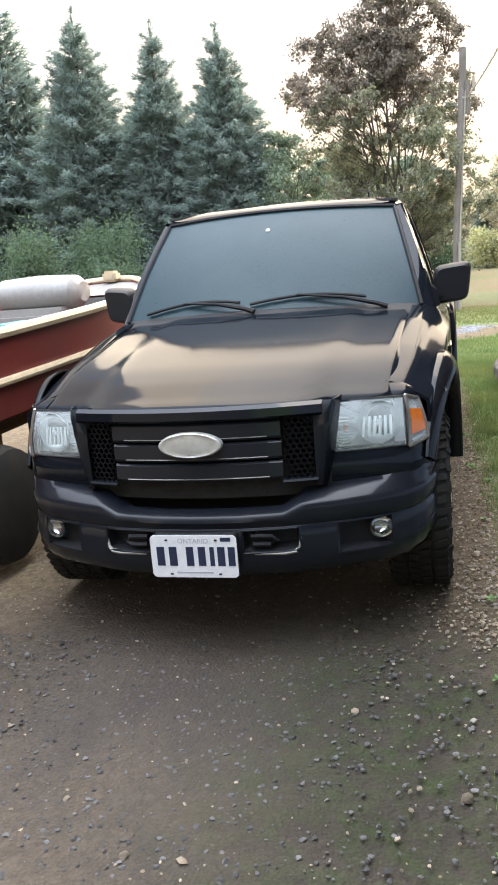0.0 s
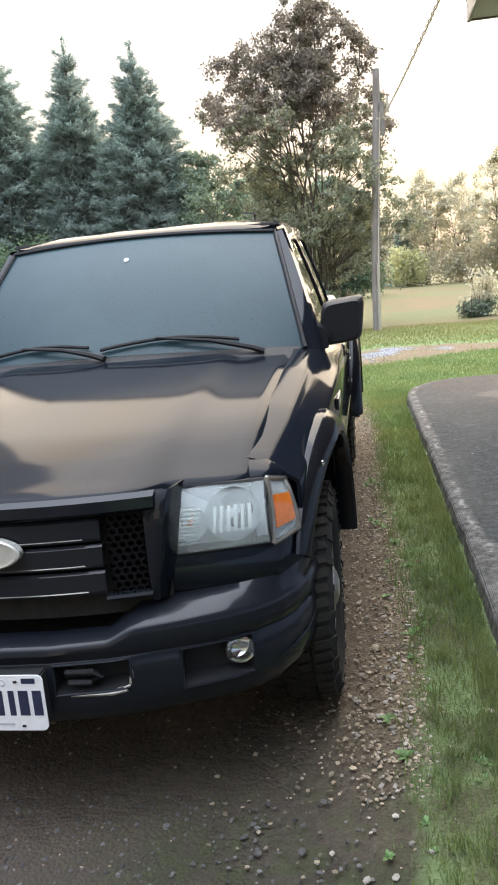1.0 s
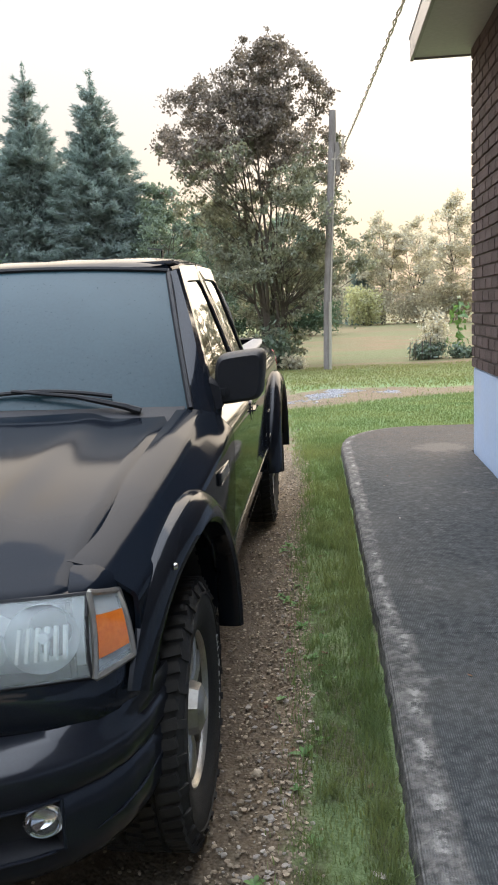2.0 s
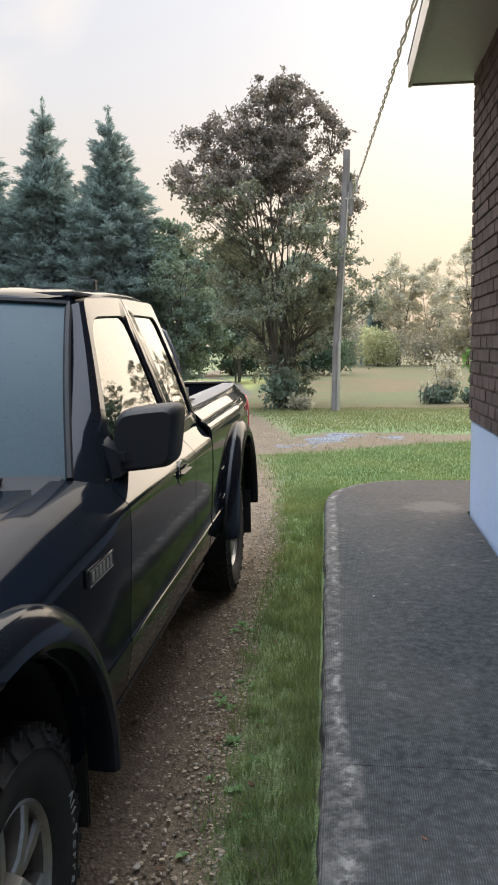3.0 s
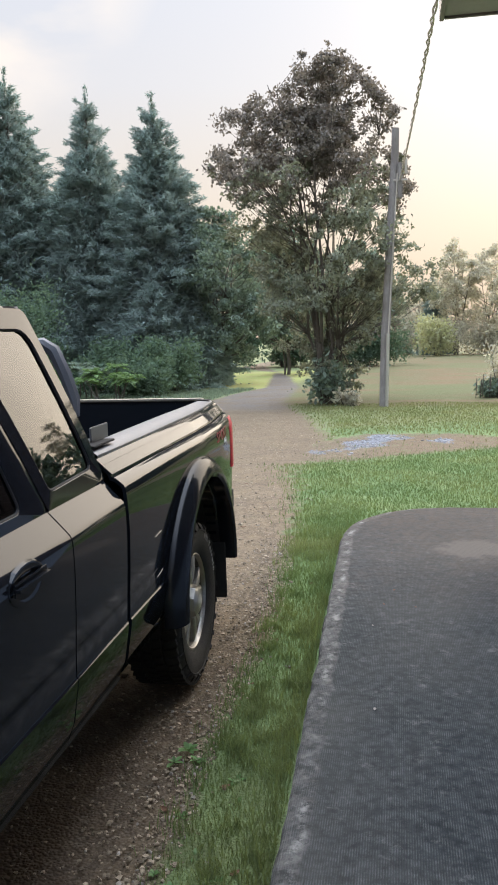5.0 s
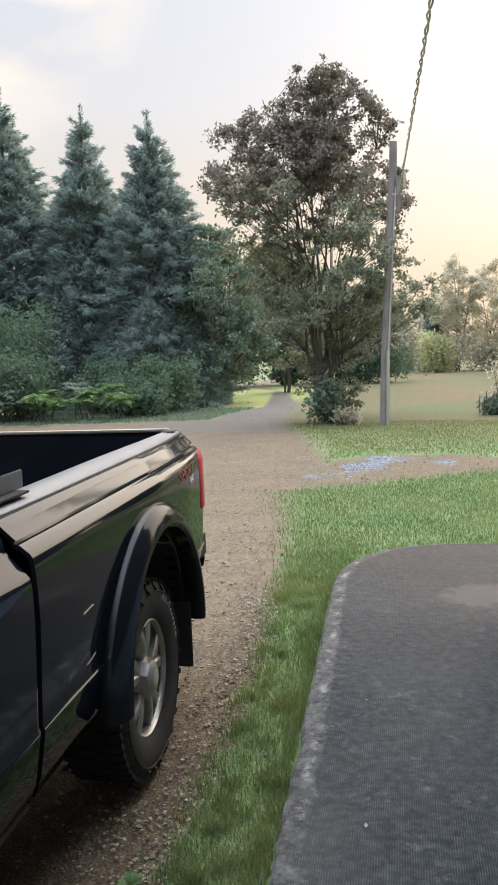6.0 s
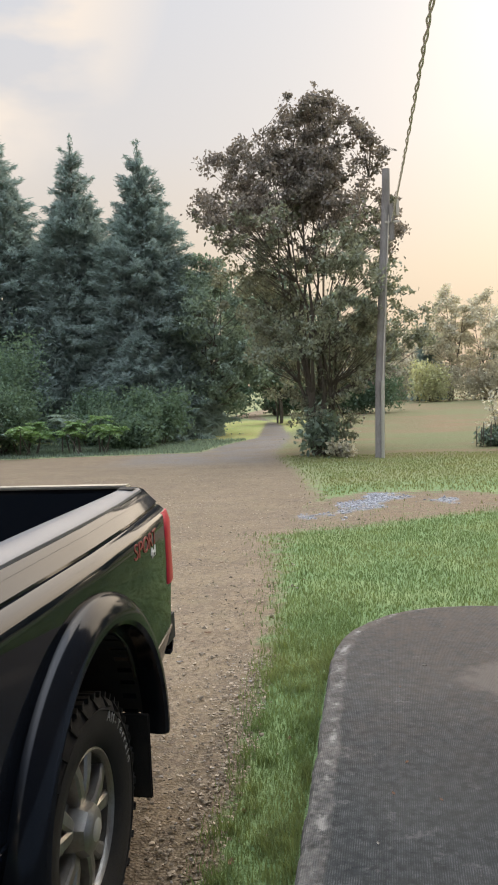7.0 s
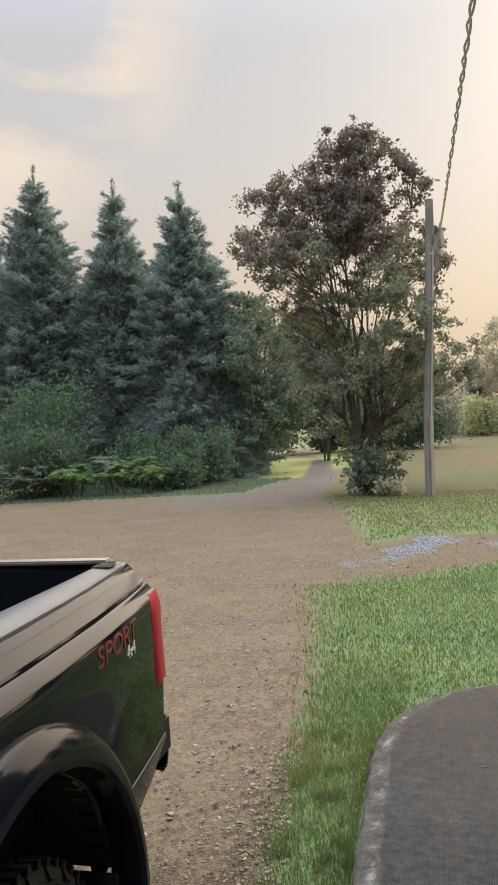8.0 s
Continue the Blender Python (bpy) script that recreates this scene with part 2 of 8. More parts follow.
M["bark"] = surface("grey_brown_bark", (0.088, 0.078, 0.066), (0.145, 0.132, 0.114), 18, 0.9, 0, 0.8, 40, 0.3, 0, (0.07, 0.06, 0.045), 2, 0.5, 0, (3, 3, 0.6))
# maple, spruce and dull shrub leaves are lightened and greyed to carry haze
M["maple"] = surface("maple_leaves", (0.205, 0.240, 0.198), (0.255, 0.285, 0.238), 2.0, 0.8, 0, 0, None, 0.15, 0, (0.200, 0.205, 0.165), 0.30, 0.55, 0, (1, 1, 1), 0.35, (0.42, (1.4, 1.25, 0.9)))
M["red_leaf"] = surface("turning_bronze_leaves", (0.205, 0.186, 0.174), (0.205, 0.196, 0.174), 2.0, 0.8, 0, 0, None, 0.15, 0, None, 1, 0.5, 0, (1, 1, 1), 0.35, (0.40, (1.3, 1.18, 0.98)))
M["needles"] = surface("spruce_needles", (0.208, 0.258, 0.250), (0.246, 0.300, 0.290), 0.6, 0.9, 0, 0, None, 0.1, 0, (0.205, 0.27, 0.235), 0.25, 0.5, 0, (1, 1, 1), 0.12, (0.5, (1.25, 1.3, 1.2)))
M["shrub"] = surface("bright_shrub_leaves", (0.135, 0.225, 0.095), (0.185, 0.285, 0.125), 2.0, 0.55, 0, 0, None, 0.4, 0, None, 1, 0.5, 0, (1, 1, 1), 0.35, (0.40, (1.3, 1.3, 0.8)))
M["dull_shrub"] = surface("dull_undergrowth_leaves", (0.172, 0.226, 0.190), (0.214, 0.270, 0.226), 2.0, 0.85, 0, 0, None, 0.1, 0, None, 1, 0.5, 0, (1, 1, 1), 0.35, (0.35, (1.3, 1.3, 0.9)))
# darker copy of the dull leaves, shade under the trees in its colour
M["undergrowth"] = surface("shaded_undergrowth_leaves", (0.105, 0.158, 0.115), (0.140, 0.198, 0.146), 2.0, 0.85, 0, 0, None, 0.1, 0, None, 1, 0.5, 0, (1, 1, 1), 0.3, (0.40, (1.3, 1.3, 0.9)))
# the next two hold far haze as a very pale leaf colour
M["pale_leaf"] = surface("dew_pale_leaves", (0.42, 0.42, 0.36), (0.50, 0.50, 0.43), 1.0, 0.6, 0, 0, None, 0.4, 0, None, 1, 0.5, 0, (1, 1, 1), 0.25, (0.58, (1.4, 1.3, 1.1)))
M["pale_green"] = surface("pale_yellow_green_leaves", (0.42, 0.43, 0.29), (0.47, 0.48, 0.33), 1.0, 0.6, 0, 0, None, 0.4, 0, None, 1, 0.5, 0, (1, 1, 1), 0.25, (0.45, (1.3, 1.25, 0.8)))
M["grass"] = surface("dewy_grass_blades", (0.108, 0.160, 0.076), (0.160, 0.222, 0.112), 1.5, 0.6, 0, 0, None, 0.2, 0, (0.24, 0.25, 0.125), 0.9, 0.5, 0, (1, 1, 1), 0.22, (0.40, (1.3, 1.25, 0.7)))
M["dry_grass"] = surface("dry_olive_grass_blades", (0.170, 0.205, 0.098), (0.225, 0.235, 0.125), 1.2, 0.7, 0, 0, None, 0.2, 0, (0.16, 0.22, 0.10), 0.5, 0.6, 0, (1, 1, 1), 0.22, (0.40, (1.3, 1.2, 0.7)))
M["weed"] = surface("broad_weed_leaves", (0.10, 0.20, 0.07), (0.15, 0.26, 0.09), 5, 0.5, 0, 0, None, 0.4, 0, None, 1, 0.5, 0, (1, 1, 1), 0.3, (0.35, (1.2, 1.2, 0.8)))
M["stone"] = surface("gravel_stones", (0.175, 0.140, 0.098), (0.315, 0.262, 0.195), 30, 0.85, 0, 0.3, 90, 0.3, 0, None, 1, 0.5, 0, (1, 1, 1), 0.6)
M["grey_stone"] = surface("blue_grey_gravel_stones", (0.19, 0.20, 0.22), (0.29, 0.30, 0.32), 30, 0.85, 0, 0.3, 90, 0.3, 0, None, 1, 0.5, 0, (1, 1, 1), 0.35)
M["pale_stone"] = surface("pale_limestone_chips", (0.22, 0.20, 0.175), (0.34, 0.31, 0.275), 30, 0.85, 0, 0.3, 90, 0.3, 0, None, 1, 0.5, 0, (1, 1, 1), 0.35)
M["dark_stone"] = surface("dull_grey_gravel_stones", (0.055, 0.055, 0.056), (0.125, 0.12, 0.118), 30, 0.85, 0, 0.3, 90, 0.3, 0, None, 1, 0.5, 0, (1, 1, 1), 0.55)
M["yellow"] = surface("yellow_petals", (0.75, 0.50, 0.04), (0.65, 0.40, 0.03), 20, 0.6)


def glass(name, tint, rough=0.0, dew=0.0, dew_col=(0.5, 0.55, 0.6), ior=1.5):
    """Clear or dew-covered glass: a sheen over a see-through pane, with beads of dew scattering light."""
    m, n, l, b = node_mat(name)
    b.inputs["Base Color"].default_value = (*tint, 1)
    b.inputs["Roughness"].default_value, b.inputs["Transmission Weight"].default_value, b.inputs["IOR"].default_value = rough, 1.0, ior
    if dew:
        d = n.new("ShaderNodeBsdfDiffuse")
        d.inputs["Color"].default_value = (*dew_col, 1)
        co = n.new("ShaderNodeTexCoord")
        v = n.new("ShaderNodeTexNoise")
        v.inputs["Scale"].default_value, v.inputs["Detail"].default_value = 3.0, 6.0
        l.new(co.outputs["Object"], v.inputs["Vector"])
        f = n.new("ShaderNodeMapRange")
        f.inputs["To Min"].default_value, f.inputs["To Max"].default_value = dew * 0.7, dew * 1.3
        l.new(v.outputs["Fac"], f.inputs["Value"])
        ms = n.new("ShaderNodeMixShader")
        l.new(f.outputs[0], ms.inputs[0])
        l.new(b.outputs[0], ms.inputs[1])
        l.new(d.outputs[0], ms.inputs[2])
        l.new(ms.outputs[0], n["Material Output"].inputs["Surface"])
    return m


M["windscreen"] = surface("dew_covered_windscreen", (0.010, 0.033, 0.044), (0.016, 0.043, 0.055), 90, 0.30, 0, 0.01, 220, 0.22, 0, (0.028, 0.060, 0.070), 2.4, 0.6, 0.08)
M["windscreen"].node_tree.nodes["Principled BSDF"].inputs["Transmission Weight"].default_value = 0.06
M["side_glass"] = glass("dark_tinted_side_glass", (0.10, 0.115, 0.11), 0.0, 0.0, (0.5, 0.55, 0.6), 1.5)
M["fog_glass"] = glass("clear_fog_lamp_glass", (0.90, 0.93, 0.93), 0.0, 0.05, (0.7, 0.75, 0.75))
M["lens"] = glass("clear_lamp_lens", (0.95, 0.98, 0.97), 0.02, 0.18, (0.86, 0.95, 0.96))
# ---- builders ----
def link_mesh(name, me, material, parent=None, label="", smooth=40.0):
    ob = new(name, me)
    if material and not me.materials:
        me.materials.append(material)
    if smooth:
        me.polygons.foreach_set("use_smooth", [True] * len(me.polygons))
        me.set_sharp_from_angle(angle=radians(smooth))
    if parent:
        ob.parent = parent
    if material in (M["windscreen"], M["side_glass"], M["lens"]):
        ob.visible_shadow = False
    if label:
        tagged(ob, label)
    return ob


def part(name, bm, material, parent=None, label="", smooth=40.0):
    """One bmesh as ONE mesh object under its thing or part."""
    me = bpy.data.meshes.new(name)
    bm.to_mesh(me)
    bm.free()
    return link_mesh(name, me, material, parent, label, smooth)


def thing(name, label, category, m=None, group="", kind=""):
    ob = new(name)
    ob.empty_display_size = 0.1
    tagged(ob, label, category, group, kind)
    if m is not None:
        ob.matrix_world = m
    return ob


def array_mesh(name, verts, faces):
    """A mesh from numpy arrays: verts (n, 3), faces (m, k)."""
    me = bpy.data.meshes.new(name)
    verts, faces = np.asarray(verts, np.float32), np.asarray(faces, np.int32)
    k = faces.shape[1]
    me.vertices.add(len(verts))
    me.vertices.foreach_set("co", verts.ravel())
    me.loops.add(faces.size)
    me.loops.foreach_set("vertex_index", faces.ravel())
    me.polygons.add(len(faces))
    me.polygons.foreach_set("loop_start", np.arange(0, faces.size, k, dtype=np.int32))
    me.update(calc_edges=True)
    me.validate()
    return me


def add_box(bm, lo, hi, bevel=0.0, m=None):
    x0, y0, z0 = lo
    x1, y1, z1 = hi
    vs = [bm.verts.new(p) for p in ((x0, y0, z0), (x1, y0, z0), (x1, y1, z0), (x0, y1, z0), (x0, y0, z1), (x1, y0, z1), (x1, y1, z1), (x0, y1, z1))]
    if m is not None:
        for v in vs:
            v.co = m @ v.co
    fs = [bm.faces.new([vs[i] for i in f]) for f in ((3, 2, 1, 0), (4, 5, 6, 7), (0, 1, 5, 4), (1, 2, 6, 5), (2, 3, 7, 6), (3, 0, 4, 7))]
    if bevel:
        es = {e for f in fs for e in f.edges}
        bmesh.ops.bevel(bm, geom=list(es), offset=bevel, segments=2, affect="EDGES", clamp_overlap=True)


def box_part(name, lo, hi, bevel, material, parent=None, label="", m=None):
    bm = bmesh.new()
    add_box(bm, lo, hi, bevel, m)
    return part(name, bm, material, parent, label)


def lathe(bm, profile, steps=48, axis="x", m=None):
    """Turns (radius, along) pairs round an axis."""
    rings = []
    for k in range(steps):
        a = 2 * math.pi * k / steps
        ring = []
        for r, h in profile:
            p = Vector((h, r * math.cos(a), r * math.sin(a))) if axis == "x" else Vector((r * math.cos(a), r * math.sin(a), h))
            ring.append(bm.verts.new(m @ p if m is not None else p))
        rings.append(ring)
    for k in range(steps):
        a, b = rings[k], rings[(k + 1) % steps]
        for i in range(len(profile) - 1):
            bm.faces.new((a[i], a[i + 1], b[i + 1], b[i]))
    bmesh.ops.remove_doubles(bm, verts=bm.verts[:], dist=1e-5)
    bmesh.ops.recalc_face_normals(bm, faces=bm.faces[:])


def tube(bm, points, radii, sides=8):
    """A round bar along points."""
    rings = []
    pts = [Vector(p) for p in points]
    for i, p in enumerate(pts):
        d = (pts[min(i + 1, len(pts) - 1)] - pts[max(i - 1, 0)]).normalized()
        u = d.cross(Vector((0, 0, 1)) if abs(d.z) < 0.9 else Vector((1, 0, 0))).normalized()
        v = d.cross(u)
        r = float(radii[i] if isinstance(radii, (list, tuple)) else radii)
        rings.append([bm.verts.new(p + r * (math.cos(2 * math.pi * k / sides) * u + math.sin(2 * math.pi * k / sides) * v)) for k in range(sides)])
    for a, b in zip(rings, rings[1:]):
        for k in range(sides):
            bm.faces.new((a[k], a[(k + 1) % sides], b[(k + 1) % sides], b[k]))
    bm.faces.new(rings[0][::-1])
    bm.faces.new(rings[-1])


def sheet(bm, grid, out, closed=False):
    """Quads over a grid of points, turned so that they face the way out."""
    vs = [[bm.verts.new(p) for p in row] for row in grid]
    fs = []
    for a, b in zip(vs, vs[1:]):
        for i in range(len(a) - 1):
            if len({tuple(round(c, 5) for c in v.co) for v in (a[i], a[i + 1], b[i + 1], b[i])}) > 2:
                fs.append(bm.faces.new((a[i], a[i + 1], b[i + 1], b[i])))
    bmesh.ops.remove_doubles(bm, verts=bm.verts[:], dist=1e-5)
    fs = [f for f in fs if f.is_valid]
    bm.normal_update()
    if sum((f.normal * f.calc_area()).dot(Vector(out)) for f in fs) < 0:
        bmesh.ops.reverse_faces(bm, faces=fs)
    return fs


CLEAR = (M["windscreen"], M["side_glass"], M["lens"], M["fog_glass"])


def sheet_part(name, grid, out, material, parent, label="", thick=0.0, smooth=35.0):
    bm = bmesh.new()
    sheet(bm, grid, out)
    ob = part(name, bm, material, parent, label, smooth)
    me = ob.data
    bm = bmesh.new()
    bm.from_mesh(me)
    for e in bm.edges:
        if len(e.link_faces) < 2:
            e.smooth = False
    bm.to_mesh(me)
    bm.free()
    if material in CLEAR:
        ob.visible_shadow = False
    if thick:
        so = ob.modifiers.new("thickness", "SOLIDIFY")
        so.thickness, so.offset = thick, -1.0
    return ob


def smooth01(v, lo, hi):
    t = np.clip((v - lo) / (hi - lo), 0, 1)
    return t * t * (3 - 2 * t)


# ---- ground: one sheet to the horizon ----
def ground_z(x, y):
    y = np.asarray(y, float)
    z = np.interp(y, [-400, -6, 6, 25, 120, 900], [-0.15, -0.09, 0.09, -0.55, -0.7, -0.9])
    return z + 0.012 * np.sin(1.7 * np.asarray(x) + 0.6) * np.sin(0.9 * y)


def grass_edge(y):
    return np.interp(y, [-4, -1.5, 0, 1, 2, 3.5, 4.5, 5.5, 6.6, 8, 9.5, 10.9], [1.0, 0.95, 1.06, 1.10, 1.08, 1.02, 1.06, 1.02, 0.94, 0.80, 0.62, 0.40])


def gravel_cover(x, y):
    """1 on the gravel, 0 on grass, for arrays of places."""
    soft = np.interp(y, [5, 9, 11], [0.10, 0.30, 0.55])
    near = np.clip((grass_edge(y) - x + soft) / (2.2 * soft), 0, 1) * (y < 11)
    up = np.interp(y, [11, 14.5, 17, 21, 24, 27, 35, 45, 60], [0.6, 0.6, 0.1, -0.6, -1.3, -2.0, -2.5, -4.2, -8.0])
    low = np.interp(y, [26.2, 27.2, 28.2, 31, 35, 50, 60], [-60, -12, -4.7, -4.5, -3.9, -5.8, -10])
    far = smooth01(up - x, -0.7, 0.7) * smooth01(x - low, -0.4, 0.4) * (y >= 11)
    lo = np.interp(x, [0.3, 1.3, 3, 5, 9, 30], [10.9, 11.4, 12.7, 13.9, 15.5, 22])
    hi = np.interp(x, [0.4, 0.7, 1.2, 2.6, 3.3, 5, 9, 30], [14.2, 14.8, 15.6, 15.8, 14.9, 15.3, 16.5, 23])
    path = smooth01(y - lo, -0.7, 0.7) * smooth01(hi - y, -0.5, 0.5) * (x > 0.2) * 0.72
    return np.clip(np.maximum(np.maximum(near, far), path), 0, 1)


def steps(*spans):
    out = []
    for a, b, n in spans:
        out += list(np.linspace(a, b, n, endpoint=False))
    return np.array(out + [spans[-1][1]])


def stone_patch(x, y):
    """A ragged spill of crushed stone beside the drive, thinning out to both sides."""
    rag = 0.50 * np.sin(5.1 * x + 1.3 * y) * np.sin(2.3 * y - 1.1 * x) + 0.35 * np.sin(9.7 * x - 3.1 * y + 1.0) * np.sin(4.3 * y + 2.2 * x) + 0.2 * np.sin(17 * x + 9 * y)
    main = 1.0 + rag - np.hypot((x - 1.3 - 0.30 * (y - 14.2)) / 0.52, (y - 14.2) / 1.25)
    tail = 0.62 + rag - np.hypot((x - 0.75 - 0.45 * (y - 12.9)) / 0.55, (y - 12.9) / 1.1)
    side = 0.45 + rag - np.hypot((x - 2.5 - 0.3 * (y - 14.3)) / 0.7, (y - 14.3) / 0.8)
    return np.clip(np.maximum(np.maximum(main, tail), side), 0, 1)


gx = steps((-700, -60, 14), (-60, -12, 30), (-12, -3, 45), (-3, 5, 90), (5, 12, 35), (12, 60, 30), (60, 700, 14))
gy = steps((-500, -30, 14), (-30, -4, 26), (-4, 12, 180), (12, 36, 120), (36, 100, 50), (100, 900, 20))
GX, GY = np.meshgrid(gx, gy)
GZ = ground_z(GX, GY)
gravel_w = gravel_cover(GX, GY)
GZ = GZ - 0.02 * gravel_w * (np.abs(GY) < 30) - 0.015 * gravel_w * np.exp(-((np.abs(GX) - 0.78) / 0.22) ** 2) * (GY < 9)
nx = len(gx)
gi = (np.arange(len(gy) - 1)[:, None] * nx + np.arange(nx - 1)[None]).ravel()
ground_me = array_mesh("ground", np.stack([GX, GY, GZ], -1).reshape(-1, 3), np.stack([gi, gi + 1, gi + nx + 1, gi + nx], -1))
for attr, vals in (
    ("gravel", gravel_w),
    ("field", smooth01(GY + 0.25 * np.abs(GX - 2), 22.5, 27.5) * smooth01(GX, -3.5, -1.5)),
    ("patch", stone_patch(GX, GY)),
    # grass by the lane that is brightened as if lit past the trees
    ("lit_bank", smooth01(GY, 32.5, 35.0) * smooth01(-GX, 2.5, 3.5) * smooth01(54.0 - GY, 0.0, 4.0)),
    ("lane", smooth01(GY, 22.0, 26.0) * smooth01(-GX, 0.5, 2.5) * smooth01(GX, -7.5, -5.5)),
    ("dry", smooth01(GY + 0.4 * np.sin(1.3 * GX) - 0.2 * GX, 15.2, 18.5)),
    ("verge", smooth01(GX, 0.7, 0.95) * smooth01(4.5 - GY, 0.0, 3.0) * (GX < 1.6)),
    ("path", smooth01(GX, 0.7, 1.6) * smooth01(GY, 10.6, 11.6)),
    # mask of the truck's shadow on the drive ahead of its nose
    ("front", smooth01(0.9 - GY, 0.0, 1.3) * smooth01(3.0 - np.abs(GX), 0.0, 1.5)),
    # mossy soil right of the nose, with shadow darkness in the same mask
    ("moss_shade", smooth01(GX, -0.1, 0.6) * smooth01(0.9 - GY, 0.0, 1.2)),
    # shade under and beside the truck, as a mask for darker gravel
    ("truck_shade", smooth01(1.12 - np.abs(GX), 0.0, 0.35) * smooth01(GY, -1.6, 0.5) * smooth01(5.2 - GY, 0, 2.5)),
):
    at = ground_me.attributes.new(attr, "FLOAT", "POINT")
    at.data.foreach_set("value", np.asarray(vals, np.float32).ravel())


def ground_material():
    m, n, l, b = node_mat("gravel_lawn_and_field")
    co = n.new("ShaderNodeTexCoord")

    def noise_tex(scale, detail=6.0, rough=0.6):
        t = n.new("ShaderNodeTexNoise")
        t.inputs["Scale"].default_value, t.inputs["Detail"].default_value, t.inputs["Roughness"].default_value = scale, detail, rough
        l.new(co.outputs["Object"], t.inputs["Vector"])
        return t.outputs["Fac"]

    def ramp(fac, lo, hi, a=0.0, c=1.0):
        r = n.new("ShaderNodeMapRange")
        for key, v in (("From Min", lo), ("From Max", hi), ("To Min", a), ("To Max", c)):
            r.inputs[key].default_value = v
        l.new(fac, r.inputs["Value"])
        return r.outputs[0]

    def mixc(fac, a, c):
        x = n.new("ShaderNodeMixRGB")
        if isinstance(fac, float):
            x.inputs[0].default_value = fac
        else:
            l.new(fac, x.inputs[0])
        for k, v in ((1, a), (2, c)):
            if isinstance(v, tuple):
                x.inputs[k].default_value = (*v, 1)
            else:
                l.new(v, x.inputs[k])
        return x.outputs[0]

    def attr(name):
        a = n.new("ShaderNodeAttribute")
        a.attribute_name = name
        return a.outputs["Fac"]

    def math_node(op, a, c):
        x = n.new("ShaderNodeMath")
        x.operation = op
        for k, v in ((0, a), (1, c)):
            if isinstance(v, float):
                x.inputs[k].default_value = v
            else:
                l.new(v, x.inputs[k])
        return x.outputs[0]

    # gravel: earth, pebbles of several colours, darker worn tracks
    peb = n.new("ShaderNodeTexVoronoi")
    peb.inputs["Scale"].default_value = 85.0
    l.new(co.outputs["Object"], peb.inputs["Vector"])
    bw = n.new("ShaderNodeRGBToBW")
    l.new(peb.outputs["Color"], bw.inputs[0])
    earth = mixc(ramp(noise_tex(9.0), 0.35, 0.65), (0.122, 0.090, 0.055), (0.210, 0.158, 0.098))
    earth = mixc(ramp(noise_tex(0.9), 0.45, 0.7, 0, 0.7), earth, (0.248, 0.190, 0.120))
    pebbles = mixc(bw.outputs[0], (0.10, 0.078, 0.054), (0.335, 0.268, 0.190))
    is_peb = ramp(math_node("SUBTRACT", noise_tex(3.2), peb.outputs["Distance"]), -0.05, 0.30, 0.0, 0.9)
    gravel = mixc(is_peb, earth, pebbles)
    gravel = mixc(ramp(noise_tex(2.6), 0.55, 0.72, 0, 0.3), gravel, (0.16, 0.17, 0.08))
    gravel = mixc(math_node("MULTIPLY", attr("path"), ramp(noise_tex(4.0), 0.3, 0.6, 0.3, 0.85)), gravel, (0.165, 0.112, 0.068))
    gravel = mixc(ramp(attr("patch"), 0.1, 0.55), gravel, mixc(bw.outputs[0], (0.19, 0.205, 0.23), (0.36, 0.38, 0.41)))
    gravel = mixc(ramp(noise_tex(1.7, 8.0, 0.75), 0.48, 0.62, 0, 0.6), gravel, (0.125, 0.094, 0.068))
    grit = n.new("ShaderNodeTexVoronoi")
    grit.inputs["Scale"].default_value = 48.0
    l.new(co.outputs["Object"], grit.inputs["Vector"])
    gbw = n.new("ShaderNodeRGBToBW")
    l.new(grit.outputs["Color"], gbw.inputs[0])
    gravel = mixc(ramp(gbw.outputs[0], 0.60, 0.72, 0.0, 0.40), gravel, (0.30, 0.238, 0.165))
    gravel = mixc(ramp(gbw.outputs[0], 0.38, 0.26, 0.0, 0.45), gravel, (0.10, 0.078, 0.058))
    gravel = mixc(ramp(noise_tex(5.5, 8.0, 0.7), 0.52, 0.64, 0.0, 0.4), gravel, (0.245, 0.178, 0.105))
    gravel = mixc(math_node("MULTIPLY", attr("lane"), ramp(noise_tex(1.2, 7.0, 0.7), 0.35, 0.6, 0.25, 0.8)), gravel, (0.165, 0.160, 0.158))
    gravel = mixc(0.16, gravel, (0.05, 0.038, 0.026))
    # the truck's shade is mixed into the gravel colour
    truck_shade = math_node("MULTIPLY", attr("truck_shade"), 0.62)
    gravel = mixc(truck_shade, gravel, (0.075, 0.060, 0.048))
    # shadow ahead of the nose, painted as near-black gravel
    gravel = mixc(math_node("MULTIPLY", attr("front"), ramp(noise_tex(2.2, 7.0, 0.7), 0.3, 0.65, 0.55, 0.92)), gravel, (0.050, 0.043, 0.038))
    # moss colours, deepened to hold the shadow there too
    gravel = mixc(math_node("MULTIPLY", attr("moss_shade"), ramp(noise_tex(3.4, 7.0, 0.7), 0.3, 0.6, 0.4, 1.0)), gravel, mixc(ramp(noise_tex(14.0), 0.4, 0.65), (0.033, 0.028, 0.021), (0.034, 0.045, 0.018)))
    # lawn and dry field
    lawn = mixc(ramp(noise_tex(26.0), 0.35, 0.65), (0.104, 0.166, 0.066), (0.150, 0.222, 0.094))
    lawn = mixc(ramp(noise_tex(1.1), 0.45, 0.7, 0, 0.65), lawn, (0.22, 0.265, 0.11))
    field = mixc(ramp(noise_tex(0.35), 0.4, 0.62), (0.158, 0.110, 0.060), (0.112, 0.114, 0.054))
